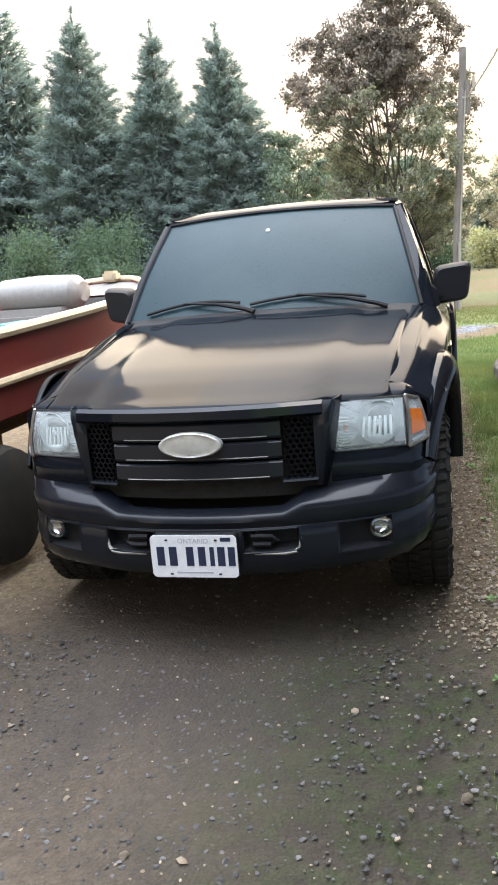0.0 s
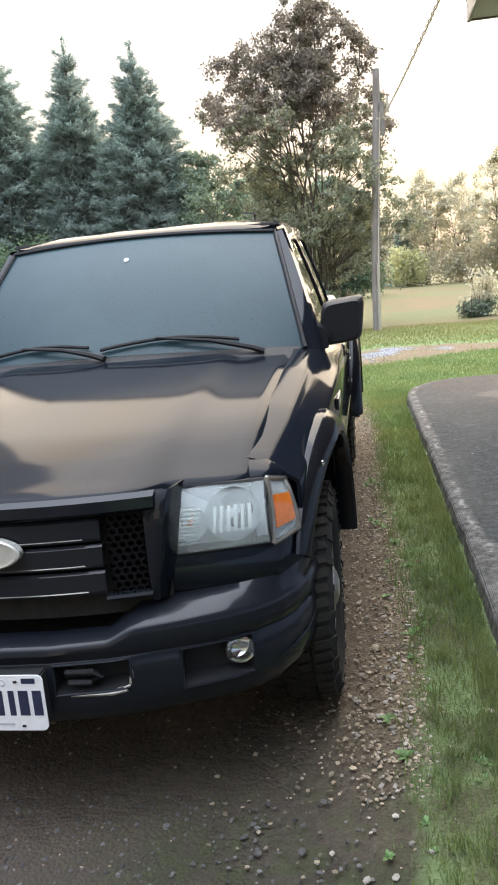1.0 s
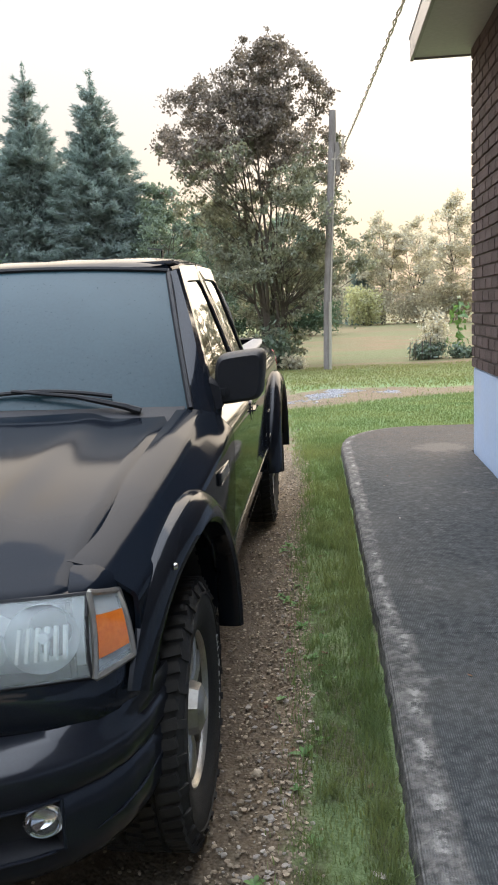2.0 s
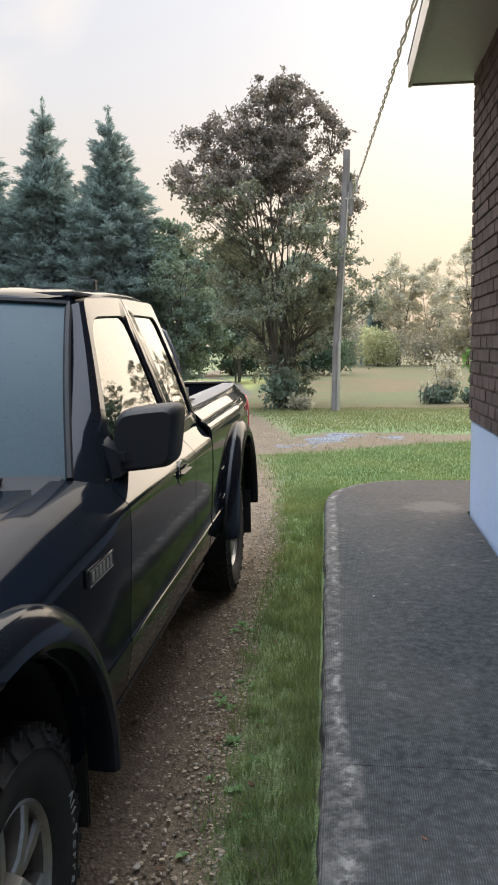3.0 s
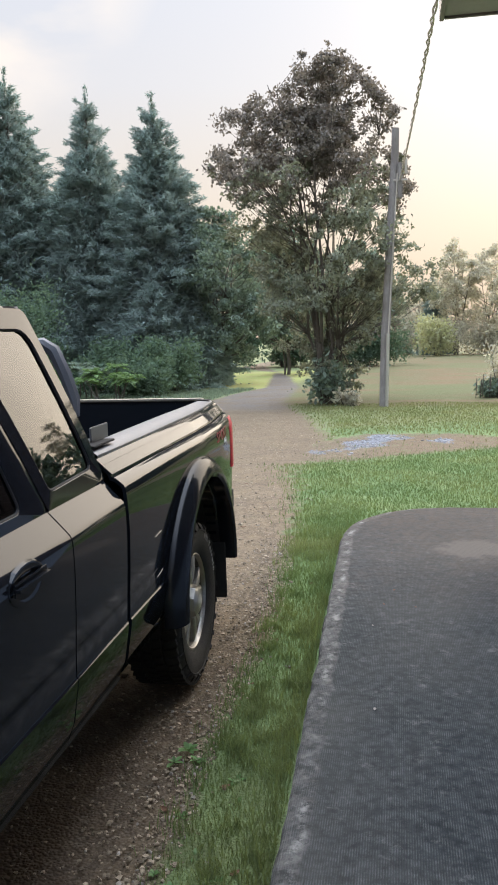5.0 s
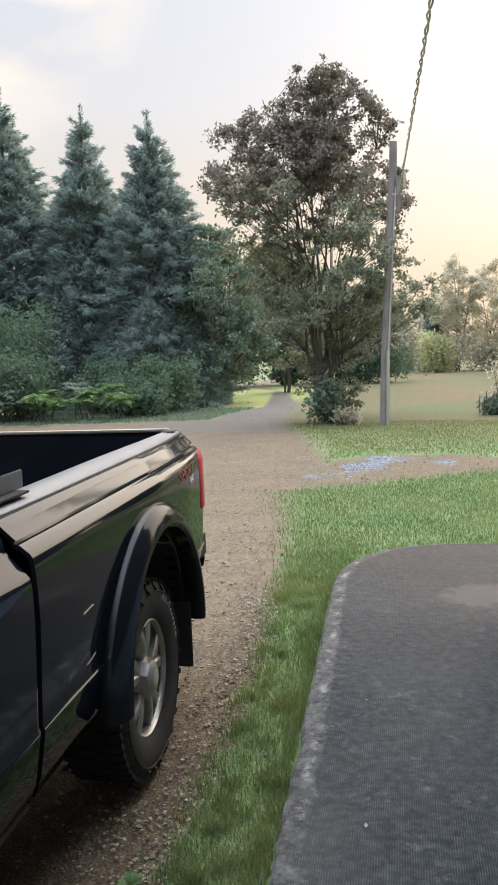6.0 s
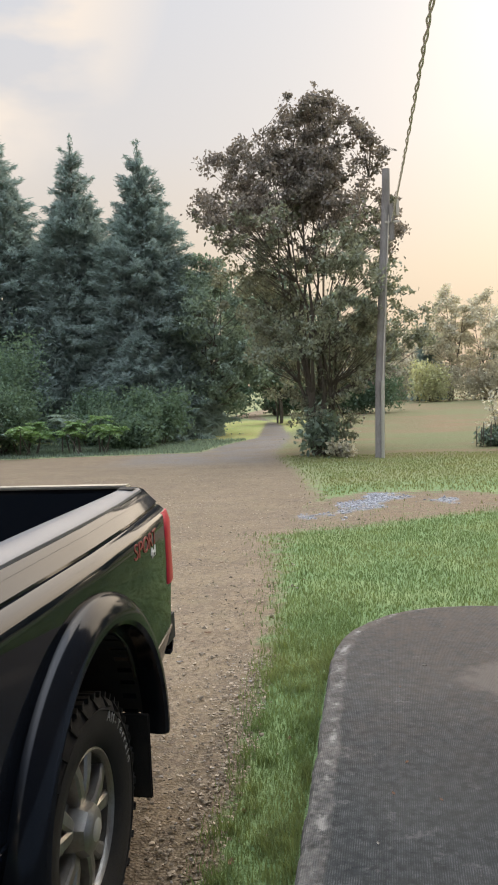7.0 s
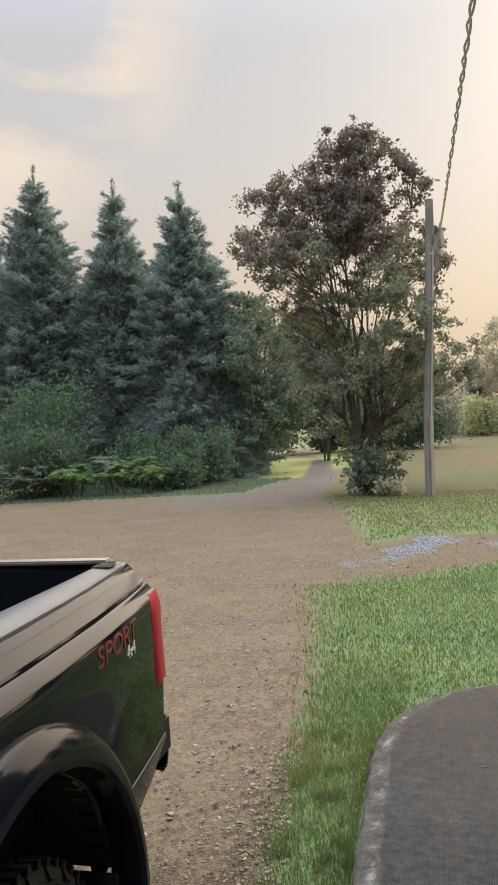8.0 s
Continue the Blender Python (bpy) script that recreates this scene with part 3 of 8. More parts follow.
    field = mixc(ramp(noise_tex(7.0), 0.3, 0.7, 0, 0.5), field, (0.165, 0.124, 0.070))
    long_map = n.new("ShaderNodeMapping")
    long_map.inputs["Scale"].default_value = (0.05, 0.22, 1.0)
    l.new(co.outputs["Object"], long_map.inputs[0])
    bands = n.new("ShaderNodeTexNoise")
    bands.inputs["Scale"].default_value, bands.inputs["Detail"].default_value = 2.0, 5.0
    l.new(long_map.outputs[0], bands.inputs["Vector"])
    field = mixc(ramp(bands.outputs["Fac"], 0.44, 0.56, 0.0, 0.75), field, (0.110, 0.130, 0.056))
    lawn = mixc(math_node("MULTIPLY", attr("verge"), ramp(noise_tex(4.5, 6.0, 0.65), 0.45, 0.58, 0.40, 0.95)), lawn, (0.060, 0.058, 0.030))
    lawn = mixc(math_node("MULTIPLY", attr("dry"), ramp(noise_tex(1.6, 7.0, 0.7), 0.3, 0.62, 0.35, 0.9)), lawn, (0.190, 0.195, 0.098))
    # light through the opening is put into this pale yellow-green
    lawn = mixc(attr("lit_bank"), lawn, mixc(ramp(noise_tex(0.8, 6.0, 0.65), 0.4, 0.62), (0.29, 0.33, 0.10), (0.34, 0.31, 0.13)))
    grass = mixc(attr("field"), lawn, field)
    edge = math_node("ADD", attr("gravel"), ramp(noise_tex(7.0), 0.2, 0.8, -0.35, 0.35))
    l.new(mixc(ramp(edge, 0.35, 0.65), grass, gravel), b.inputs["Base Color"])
    b.inputs["Roughness"].default_value = 0.92
    b.inputs["Specular IOR Level"].default_value = 0.25
    hgt = math_node("ADD", noise_tex(24.0), math_node("MULTIPLY", peb.outputs["Distance"], -0.8))
    bp = n.new("ShaderNodeBump")
    bp.inputs["Strength"].default_value, bp.inputs["Distance"].default_value = 0.55, 0.018
    l.new(hgt, bp.inputs["Height"])
    l.new(bp.outputs[0], b.inputs["Normal"])
    return m


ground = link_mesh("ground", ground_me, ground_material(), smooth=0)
tagged(ground, "brown gravel drive meeting dewy lawn and a dry tan field", "ground", kind="structure")

# ---- concrete walk along the house ----
def slab_z(y):
    return 0.088 + 0.0155 * y


def concrete_material():
    m = surface("broomed_concrete", (0.022, 0.026, 0.028), (0.046, 0.052, 0.054), 26, 0.88, 0, 0.0, None, 0.12, 0, (0.080, 0.078, 0.070), 1.15, 0.62, 0.05)
    n, l = m.node_tree.nodes, m.node_tree.links
    b = n["Principled BSDF"]
    co = n.new("ShaderNodeTexCoord")
    # formed edge band a hand wide, blotched, with exposed stones
    at = n.new("ShaderNodeAttribute")
    at.attribute_name = "rim"

    def noise_of(scale, detail, rough):
        t = n.new("ShaderNodeTexNoise")
        t.inputs["Scale"].default_value, t.inputs["Detail"].default_value, t.inputs["Roughness"].default_value = scale, detail, rough
        l.new(co.outputs["Object"], t.inputs["Vector"])
        return t.outputs["Fac"]

    def ranged(v, lo, hi, to_lo=0.0, to_hi=1.0):
        r = n.new("ShaderNodeMapRange")
        for key, val in (("From Min", lo), ("From Max", hi), ("To Min", to_lo), ("To Max", to_hi)):
            r.inputs[key].default_value = val
        l.new(v, r.inputs["Value"])
        return r.outputs[0]

    def calc(op, v, w):
        x = n.new("ShaderNodeMath")
        x.operation = op
        for k, q in ((0, v), (1, w)):
            if isinstance(q, float):
                x.inputs[k].default_value = q
            else:
                l.new(q, x.inputs[k])
        return x.outputs[0]

    def blend(fac, c1, c2):
        x = n.new("ShaderNodeMixRGB")
        l.new(fac, x.inputs[0])
        for k, q in ((1, c1), (2, c2)):
            if isinstance(q, tuple):
                x.inputs[k].default_value = (*q, 1)
            else:
                l.new(q, x.inputs[k])
        return x.outputs[0]

    wander = calc("ADD", at.outputs["Fac"], ranged(noise_of(3.5, 9.0, 0.7), 0.0, 1.0, -0.16, 0.16))
    band = ranged(wander, 0.27, 0.34)
    blotch = noise_of(15.0, 9.0, 0.72)
    vo = n.new("ShaderNodeTexVoronoi")
    vo.inputs["Scale"].default_value = 70.0
    l.new(co.outputs["Object"], vo.inputs["Vector"])
    bw = n.new("ShaderNodeRGBToBW")
    l.new(vo.outputs["Color"], bw.inputs[0])
    worn = blend(ranged(blotch, 0.42, 0.62), (0.050, 0.050, 0.048), blend(bw.outputs[0], (0.10, 0.098, 0.090), (0.21, 0.20, 0.185)))
    old = b.inputs["Base Color"].links[0].from_socket
    rimmed = blend(band, old, worn)
    # broom ridges across the walk, worn away in places
    wv = n.new("ShaderNodeTexWave")
    wv.bands_direction = "X"
    wv.inputs["Scale"].default_value, wv.inputs["Distortion"].default_value, wv.inputs["Detail"].default_value, wv.inputs["Detail Scale"].default_value = 44.0, 1.8, 4.0, 2.6
    l.new(co.outputs["Object"], wv.inputs["Vector"])
    cr = n.new("ShaderNodeTexNoise")
    cr.inputs["Scale"].default_value, cr.inputs["Detail"].default_value = 60.0, 6.0
    l.new(co.outputs["Object"], cr.inputs["Vector"])
    sm = n.new("ShaderNodeMath")
    l.new(wv.outputs["Fac"], sm.inputs[0])
    l.new(cr.outputs["Fac"], sm.inputs[1])
    # ridges worn pale where feet have rubbed them
    st = n.new("ShaderNodeMapping")
    st.inputs["Scale"].default_value = (20.0, 22.0, 1.0)
    l.new(co.outputs["Object"], st.inputs[0])
    rb = n.new("ShaderNodeTexNoise")
    rb.inputs["Scale"].default_value, rb.inputs["Detail"].default_value, rb.inputs["Roughness"].default_value = 1.3, 9.0, 0.72
    l.new(st.outputs[0], rb.inputs["Vector"])
    rm = n.new("ShaderNodeMapRange")
    rm.inputs["From Min"].default_value, rm.inputs["From Max"].default_value, rm.inputs["To Max"].default_value = 0.42, 0.66, 0.85
    l.new(rb.outputs["Fac"], rm.inputs["Value"])
    rw = n.new("ShaderNodeMath")
    rw.operation = "MULTIPLY"
    l.new(rm.outputs[0], rw.inputs[0])
    l.new(wv.outputs["Fac"], rw.inputs[1])
    wm = n.new("ShaderNodeMixRGB")
    wm.inputs[2].default_value = (0.135, 0.138, 0.138, 1)
    l.new(rw.outputs[0], wm.inputs[0])
    l.new(rimmed, wm.inputs[1])
    l.new(wm.outputs[0], b.inputs["Base Color"])
    # pale specks and spilt stains
    sp = n.new("ShaderNodeTexNoise")
    sp.inputs["Scale"].default_value, sp.inputs["Detail"].default_value, sp.inputs["Roughness"].default_value = 7.0, 10.0, 0.8
    l.new(co.outputs["Object"], sp.inputs["Vector"])
    sr = n.new("ShaderNodeMapRange")
    sr.inputs["From Min"].default_value, sr.inputs["From Max"].default_value, sr.inputs["To Max"].default_value = 0.57, 0.67, 0.7
    l.new(sp.outputs["Fac"], sr.inputs["Value"])
    sx_ = n.new("ShaderNodeMixRGB")
    sx_.inputs[2].default_value = (0.18, 0.176, 0.168, 1)
    l.new(sr.outputs[0], sx_.inputs[0])
    l.new(wm.outputs[0], sx_.inputs[1])
    # a broken pale lip where the band meets the broomed top
    lip = ranged(calc("ABSOLUTE", calc("SUBTRACT", wander, 0.46), 0.0), 0.02, 0.11, 0.9, 0.0)
    lip = calc("MULTIPLY", lip, ranged(noise_of(6.5, 9.0, 0.78), 0.51, 0.58))
    pos = n.new("ShaderNodeSeparateXYZ")
    l.new(co.outputs["Object"], pos.inputs[0])
    reach = calc("ADD", pos.outputs["Y"], ranged(noise_of(1.3, 7.0, 0.7), 0.0, 1.0, -1.5, 1.5))
    dust = calc("MULTIPLY", ranged(reach, 4.6, 6.6, 0.0, 0.85), ranged(noise_of(11.0, 8.0, 0.75), 0.34, 0.62, 0.25, 1.0))
    dusty = blend(dust, sx_.outputs[0], (0.100, 0.080, 0.064))
    # a trowelled mortar patch by the house corner
    spot = calc("SQRT", calc("ADD", calc("POWER", calc("MULTIPLY", calc("SUBTRACT", pos.outputs["X"], 2.16), 2.6), 2.0), calc("POWER", calc("MULTIPLY", calc("SUBTRACT", pos.outputs["Y"], 5.85), 3.4), 2.0)), 0.0)
    spot = calc("ADD", spot, ranged(noise_of(4.0, 8.0, 0.7), 0.0, 1.0, -0.7, 0.7))
    dusty = blend(ranged(spot, 0.50, 0.72, 0.8, 0.0), dusty, (0.135, 0.118, 0.101))
    l.new(blend(lip, dusty, (0.29, 0.28, 0.262)), b.inputs["Base Color"])
    bp = n.new("ShaderNodeBump")
    bp.inputs["Strength"].default_value, bp.inputs["Distance"].default_value = 0.42, 0.006
    l.new(sm.outputs[0], bp.inputs["Height"])
    l.new(bp.outputs[0], b.inputs["Normal"])
    return m


M["concrete"] = concrete_material()


def slab_left(y):
    """Left edge of the walk, rounded at its far end."""
    x = np.interp(y, [-2, 1.9, 4.0, 6.0], [1.40, 1.39, 1.355, 1.315])
    if y > 6.0:
        t = min((y - 6.0) / 1.03, 1.0)
        x = 1.315 + 0.72 * (1 - math.sqrt(max(0.0, 1 - t ** 2.4)))
    return x


def slab_piece(y0, y1, x1, parent):
    n_y = max(4, int((y1 - y0) / 0.045))
    ys = np.linspace(y0, y1, n_y)
    rims = [0, 0.012, 0.04, 0.09, 0.15] + [0.21 + 0.02 * j for j in range(12)] + [0.45]
    verts, rim = [], []
    for y in ys:
        jag = 0.010 * noise.noise((0.0, y * 5.0, 3.1)) + 0.007 * noise.noise((4.0, y * 21.0, 1.7))
        xl = slab_left(y) + jag
        zt = slab_z(y)
        nick = 0.010 * max(0.0, noise.noise((9.0, y * 9.0, 0.3)))
        row = [(xl - 0.012, y, zt - 0.20), (xl - 0.006 + 0.01 * noise.noise((y * 15, 0, 0)), y, zt - 0.06), (xl, y, zt - 0.016 - nick)]
        rv = [0.66, 0.68, 0.75]
        for r in rims[1:]:
            xx = xl + r * (x1 - xl) / 0.45 if r > 0.2 else xl + r
            row.append((xx, y + (0.014 * noise.noise((xx * 4.0, 1.9, 0.0)) + 0.006 * noise.noise((xx * 22.0, 3.9, 0.0)) if abs(y - 1.9) < 0.004 else 0.0), zt - (0.004 + 0.5 * nick if r < 0.02 else 0.0) + 0.0015 * noise.noise((xl + r, y * 4, 0))))
            rv.append(max(0.0, 0.72 - r * (3.4 if y < 1.9 else 5.0)))
        row.append((x1, y, zt - 0.20))
        rv.append(0.0)
        verts += row
        rim += rv
    k = len(rims) + 3
    i = (np.arange(n_y - 1)[:, None] * k + np.arange(k - 1)[None]).ravel()
    faces = np.stack([i, i + k, i + k + 1, i + 1], -1)
    me = array_mesh("walk_slab", verts, faces)
    bm = bmesh.new()
    bm.from_mesh(me)
    for e_y in (0, n_y - 1):
        bm.verts.ensure_lookup_table()
        loop = [bm.verts[e_y * k + j] for j in range(k)]
        bm.faces.new(loop)
    bmesh.ops.recalc_face_normals(bm, faces=bm.faces[:])
    bm.to_mesh(me)
    bm.free()
    a = me.attributes.new("rim", "FLOAT", "POINT")
    a.data.foreach_set("value", np.array(rim, np.float32))
    return link_mesh("slab", me, M["concrete"], parent, smooth=30)


walk_way = thing("pavement", "worn broom-finished grey concrete walk with a crumbling pale edge", "pavement", kind="structure")
slab_piece(-2.6, 1.8985, 2.39, walk_way)
slab_piece(1.9015, 5.692, 2.39, walk_way)
slab_piece(5.692, 7.03, 3.6, walk_way)
# ---- house ----
HX, HY0, HY1, HX1 = 2.40, -7.0, 5.70, 10.5
FZ0, FZ1, SOF = -0.15, 0.87, 3.36       # foundation foot and top, soffit
house = thing("house", "single-storey dark brown brick house on a pale blue foundation", "house")
bm = bmesh.new()
add_box(bm, (HX + 0.012, HY0, FZ0), (HX1, HY1 - 0.012, FZ1), 0.006)
part("foundation", bm, M["foundation"], house, "pale blue painted concrete foundation")
bm = bmesh.new()
add_box(bm, (HX + 0.014, HY0 + 0.05, FZ1 + 0.002), (HX + 0.25, HY1 - 0.014, SOF - 0.002))
house_wall = part("wall", bm, M["mortar"], house, "dark brown brick wall with recessed grey mortar")
for lo, hi in (((HX + 0.25, HY1 - 0.25, FZ1 + 0.002), (HX1, HY1 - 0.014, SOF - 0.002)), ((HX + 0.25, HY0 + 0.05, FZ1 + 0.002), (HX1, HY0 + 0.25, SOF - 0.002)), ((HX1 - 0.25, HY0 + 0.25, FZ1 + 0.002), (HX1, HY1 - 0.25, SOF - 0.002))):
    box_part("wall", lo, hi, 0, M["brick"], house)
box_part("soffit", (1.975, HY0 - 0.2, SOF), (HX + 0.25, 5.86, SOF + 0.015), 0.002, M["soffit"], house, "taupe ribbed soffit")
bm = bmesh.new()
add_box(bm, (1.945, HY0 - 0.2, SOF - 0.02), (1.973, 5.885, SOF + 0.15), 0.004)
part("fascia", bm, M["fascia"], house, "taupe aluminium fascia")
bm = bmesh.new()
add_box(bm, (1.975, 5.862, SOF - 0.012), (HX1 + 0.4, 5.885, SOF + 0.16), 0.003)
part("end_fascia", bm, M["fascia"], house)
bm = bmesh.new()
prof = [(1.942, SOF + 0.152), (1.942, SOF + 0.17), (6.45, SOF + 1.55), (11.0, SOF + 0.16), (11.0, SOF + 0.13), (6.45, SOF + 1.50)]
a = [bm.verts.new((x, HY0 - 0.25, z)) for x, z in prof]
b_ = [bm.verts.new((x, 5.92, z)) for x, z in prof]
for i in range(6):
    j = (i + 1) % 6
    bm.faces.new((a[i], a[j], b_[j], b_[i]))
bm.faces.new(a[::-1])
bm.faces.new(b_)
bmesh.ops.recalc_face_normals(bm, faces=bm.faces[:])
part("roof", bm, M["shingle"], house, "grey shingled low roof")
tri = [(2.0, SOF + 0.145), (6.45, SOF + 1.48), (10.9, SOF + 0.145)]
for y in (5.86, HY0 - 0.15):
    bm = bmesh.new()
    bm.faces.new([bm.verts.new((x, y, z)) for x, z in tri])
    part("gable", bm, M["soffit"], house)

# ---- utility pole and service cable ----
pole = thing("utility_pole", "weathered grey wooden utility pole with a metal conduit at its foot", "utility pole", pose(1.22, 24.6, -0.60))
bm = bmesh.new()
tube(bm, [(0.0, 0, -0.3), (0.06, 0.08, 2.0), (0.20, 0.2, 4.5), (0.36, 0.4, 7.25), (0.375, 0.42, 7.85)], [0.135, 0.13, 0.12, 0.11, 0.105], 14)
part("shaft", bm, M["pole"], pole)
bm = bmesh.new()
tube(bm, [(0.09, -0.15, -0.1), (0.115, -0.125, 1.1), (0.14, -0.10, 2.15)], 0.05, 10)
part("conduit", bm, M["galv"], pole, "pale galvanised conduit")
bm = bmesh.new()
tube(bm, [(0.145, -0.09, 2.1), (0.22, 0.0, 3.4), (0.42, 0.24, 6.6)], 0.02, 6)
part("riser_cable", bm, M["cable"], pole)
bm = bmesh.new()
add_box(bm, (0.42, 0.2, 5.9), (0.56, 0.36, 6.9), 0.03)
part("switch_box", bm, M["pole"], pole, "grey service switch box")
bm = bmesh.new()
add_box(bm, (0.62, 0.2, 6.55), (0.70, 0.28, 7.0), 0.02)
part("insulator", bm, M["cable"], pole)
bm = bmesh.new()
add_box(bm, (0.3, 0.22, 6.38), (0.7, 0.27, 6.44), 0.01)
part("bracket", bm, M["cable"], pole)

cable_a, cable_b = Vector((1.70, 24.85, 5.80)), Vector((2.116, 4.2, 4.12))
bm = bmesh.new()
for ph, wob, thick_c in ((0.0, 0.012, 0.011), (2.6, 0.016, 0.010)):
    pts = []
    for k in range(400):
        s = k / 399
        p = cable_a.lerp(cable_b, s) - Vector((0, 0, 0.10 * 4 * s * (1 - s)))
        an = 2 * math.pi * (22 * s + 0.35 * math.sin(17 * s)) + ph
        pts.append(p + Vector((wob * math.cos(an), 0, wob * math.sin(an))))
    tube(bm, pts, thick_c, 5)
service = part("service_cable", bm, M["cable"])
tagged(service, "grey twisted service cable slung from pole to house", "cable")

# ---- foliage ----
def leaf_mesh(name, centres, size, rng, droop=0.0, aspect=1.6, normals=None):
    """Small folded leaves, four corners each, scattered at the given centres."""
    c = np.asarray(centres, float)
    n = len(c)
    d = rng.normal(size=(n, 3)) if normals is None else np.asarray(normals, float) + 0.35 * rng.normal(size=(n, 3))
    d[:, 2] -= droop
    d /= np.linalg.norm(d, axis=1, keepdims=True) + 1e-9
    u = np.cross(d, rng.normal(size=(n, 3)))
    u /= np.linalg.norm(u, axis=1, keepdims=True) + 1e-9
    w = np.cross(d, u)
    s = (np.asarray(size) * rng.uniform(0.65, 1.35, n))[:, None]
    a, b = c - d * s * aspect * 0.5, c + d * s * aspect * 0.5
    l, r = c + u * s * 0.45 + w * s * 0.16, c - u * s * 0.45 + w * s * 0.16
    verts = np.stack([a, l, b, r], 1).reshape(-1, 3)
    base = np.arange(n)[:, None] * 4
    faces = np.concatenate([base + np.array([[0, 1, 2]]), base + np.array([[0, 2, 3]])], 0)
    return array_mesh(name, verts, faces)


EGG = ((0.0, 0.10, 0.10), (0.12, 0.45, 0.45), (0.3, 0.85, 0.85), (0.5, 1.0, 1.0), (0.7, 0.88, 0.88), (0.85, 0.6, 0.6), (0.95, 0.33, 0.33), (1.0, 0.08, 0.08))


def broadleaf(name, label, m, height, width, seed, leaves, leaf, material, stems=5, thick=0.10, tufts=110, tuft=0.42, outline=EGG, second=None, bare=0.05, lobes=0.06, boughs=0):
    """A broadleaved tree: stems fanning up from the foot, branches out to tufts of leaves inside an uneven outline."""
    rng = np.random.default_rng(seed)
    tree = thing(name, label, "tree", m)
    oz, ol, orr = (np.array(c) for c in zip(*outline))

    def reach(zf, right):
        return 0.5 * width * np.interp(zf, oz, orr if right else ol)

    def inside(lo, hi, shell):
        while True:
            zf = rng.uniform(lo, hi)
            an = rng.uniform(0, 2 * math.pi)
            r = rng.uniform() ** shell
            lim = reach(zf, math.cos(an) > 0) * (1 + lobes * (math.sin(4 * an + 13 * zf + seed) * 0.6 + math.sin(7 * an - 19 * zf) * 0.5))
            if rng.uniform() * 0.5 * width < lim + 0.05 * width:
                return np.array([math.cos(an) * r * lim, math.sin(an) * r * lim * 0.9, zf * height])

    bm = bmesh.new()
    bones = []
    for k in range(stems):
        an = 2 * math.pi * (k + rng.uniform(-0.3, 0.3)) / stems
        foot = np.array([math.cos(an) * 0.028 * width, math.sin(an) * 0.028 * width, -0.25]) if stems > 1 else np.array([0, 0, -0.25])
        tip = inside(0.72, 0.97, 0.8)
        tip[:2] = 0.75 * tip[:2] + 0.12 * width * np.array([math.cos(an), math.sin(an)])
        s = np.linspace(0, 1, 9)
        pts = foot + (tip - foot) * np.stack([s ** 1.35, s ** 1.35, s], 1)
        pts[1:-1] += rng.normal(size=(7, 3)) * 0.010 * height * np.array([1, 1, 0.3])
        r0 = thick * rng.uniform(0.7, 1.2)
        tube(bm, [tuple(p) for p in pts], [max(0.012, r0 * (1 - 0.88 * q)) for q in s], 7)
        bones += [(pts[i], max(0.012, r0 * (1 - 0.88 * s[i]))) for i in range(2, 9)]
    bone_p, bone_r = np.array([b[0] for b in bones]), np.array([b[1] for b in bones])
    cs = []
    per = leaves // tufts
    bough = []
    while len(bough) < boughs:
        c = inside(bare, 0.985, 0.5)
        if rng.uniform() < np.interp(c[2] / height, [0.05, 0.12, 0.22, 0.42, 0.62, 1.0], [0.9, 0.6, 0.62, 0.85, 1.0, 1.0]):
            bough.append(c)
    for k in range(tufts):
        if boughs:
            c = bough[k % boughs] + rng.normal(size=3) * np.array([0.056, 0.056, 0.042]) * width
            c[2] = min(c[2], 0.985 * height)
            c[:2] *= min(1.0, (1.08 * reach(c[2] / height, c[0] > 0) + 0.1) / (float(np.hypot(c[0], c[1])) + 1e-6))
        else:
            c = inside(bare, 0.99, 0.45)
        flat = np.linalg.norm(bone_p[:, :2] - c[:2], axis=1)
        d = np.linalg.norm(bone_p - c, axis=1) + 3.0 * np.maximum(0.0, 0.02 * height + 0.5 * flat - c[2] + bone_p[:, 2])
        i = int(np.argmin(d + 0.25 * np.abs(d - 0.16 * width)))
        p = bone_p[i]
        mid = 0.5 * (p + c) + np.array([0, 0, -0.05]) * np.linalg.norm(c - p) + rng.normal(size=3) * 0.05
        tube(bm, [tuple(p), tuple(mid), tuple(c)], [min(0.45 * bone_r[i], 0.007 if boughs else 0.02) + 0.005, min(0.3 * bone_r[i], 0.004 if boughs else 0.01) + 0.004, 0.004], 4)
        rad = tuft * rng.uniform(0.6, 1.35)
        n = int(per * rng.uniform(0.6, 1.4))
        q = rng.normal(size=(n, 3))
        q *= 0.56 if boughs else (rng.uniform(size=n) ** 0.4 * 1.25 / (np.linalg.norm(q, axis=1) + 1e-6))[:, None]
        cs.append(c + q * rad * np.array([1.0, 1.0, 0.68]))
        side = c + rng.normal(size=3) * rad * 0.65
        cs.append(side + rng.normal(size=(n // 3, 3)) * rad * 0.32)
    part("trunk", bm, M["bark"], tree)
    c = np.concatenate(cs)
    c = c[c[:, 2] > 0.08]
    if second:
        mask = noise_mask(c, second[1])
        link_mesh("crown", leaf_mesh("crown", c[mask], leaf, rng, 0.2), second[0], tree, smooth=0)
        c = c[~mask]
    link_mesh("crown", leaf_mesh("crown", c, leaf, rng, 0.2), material, tree, smooth=0)
    return tree


def noise_mask(c, low):
    """Leaves that have turned: most of the crown's top, and a few low on one side."""
    wave = np.sin(c[:, 1] * 3 + c[:, 2] * 4) + np.sin(c[:, 0] * 2.3 - c[:, 2] * 1.7)
    return (c[:, 2] + 0.6 * wave > low) | ((c[:, 2] < 3.0) & (c[:, 0] > 1.3) & (wave > 0.3))


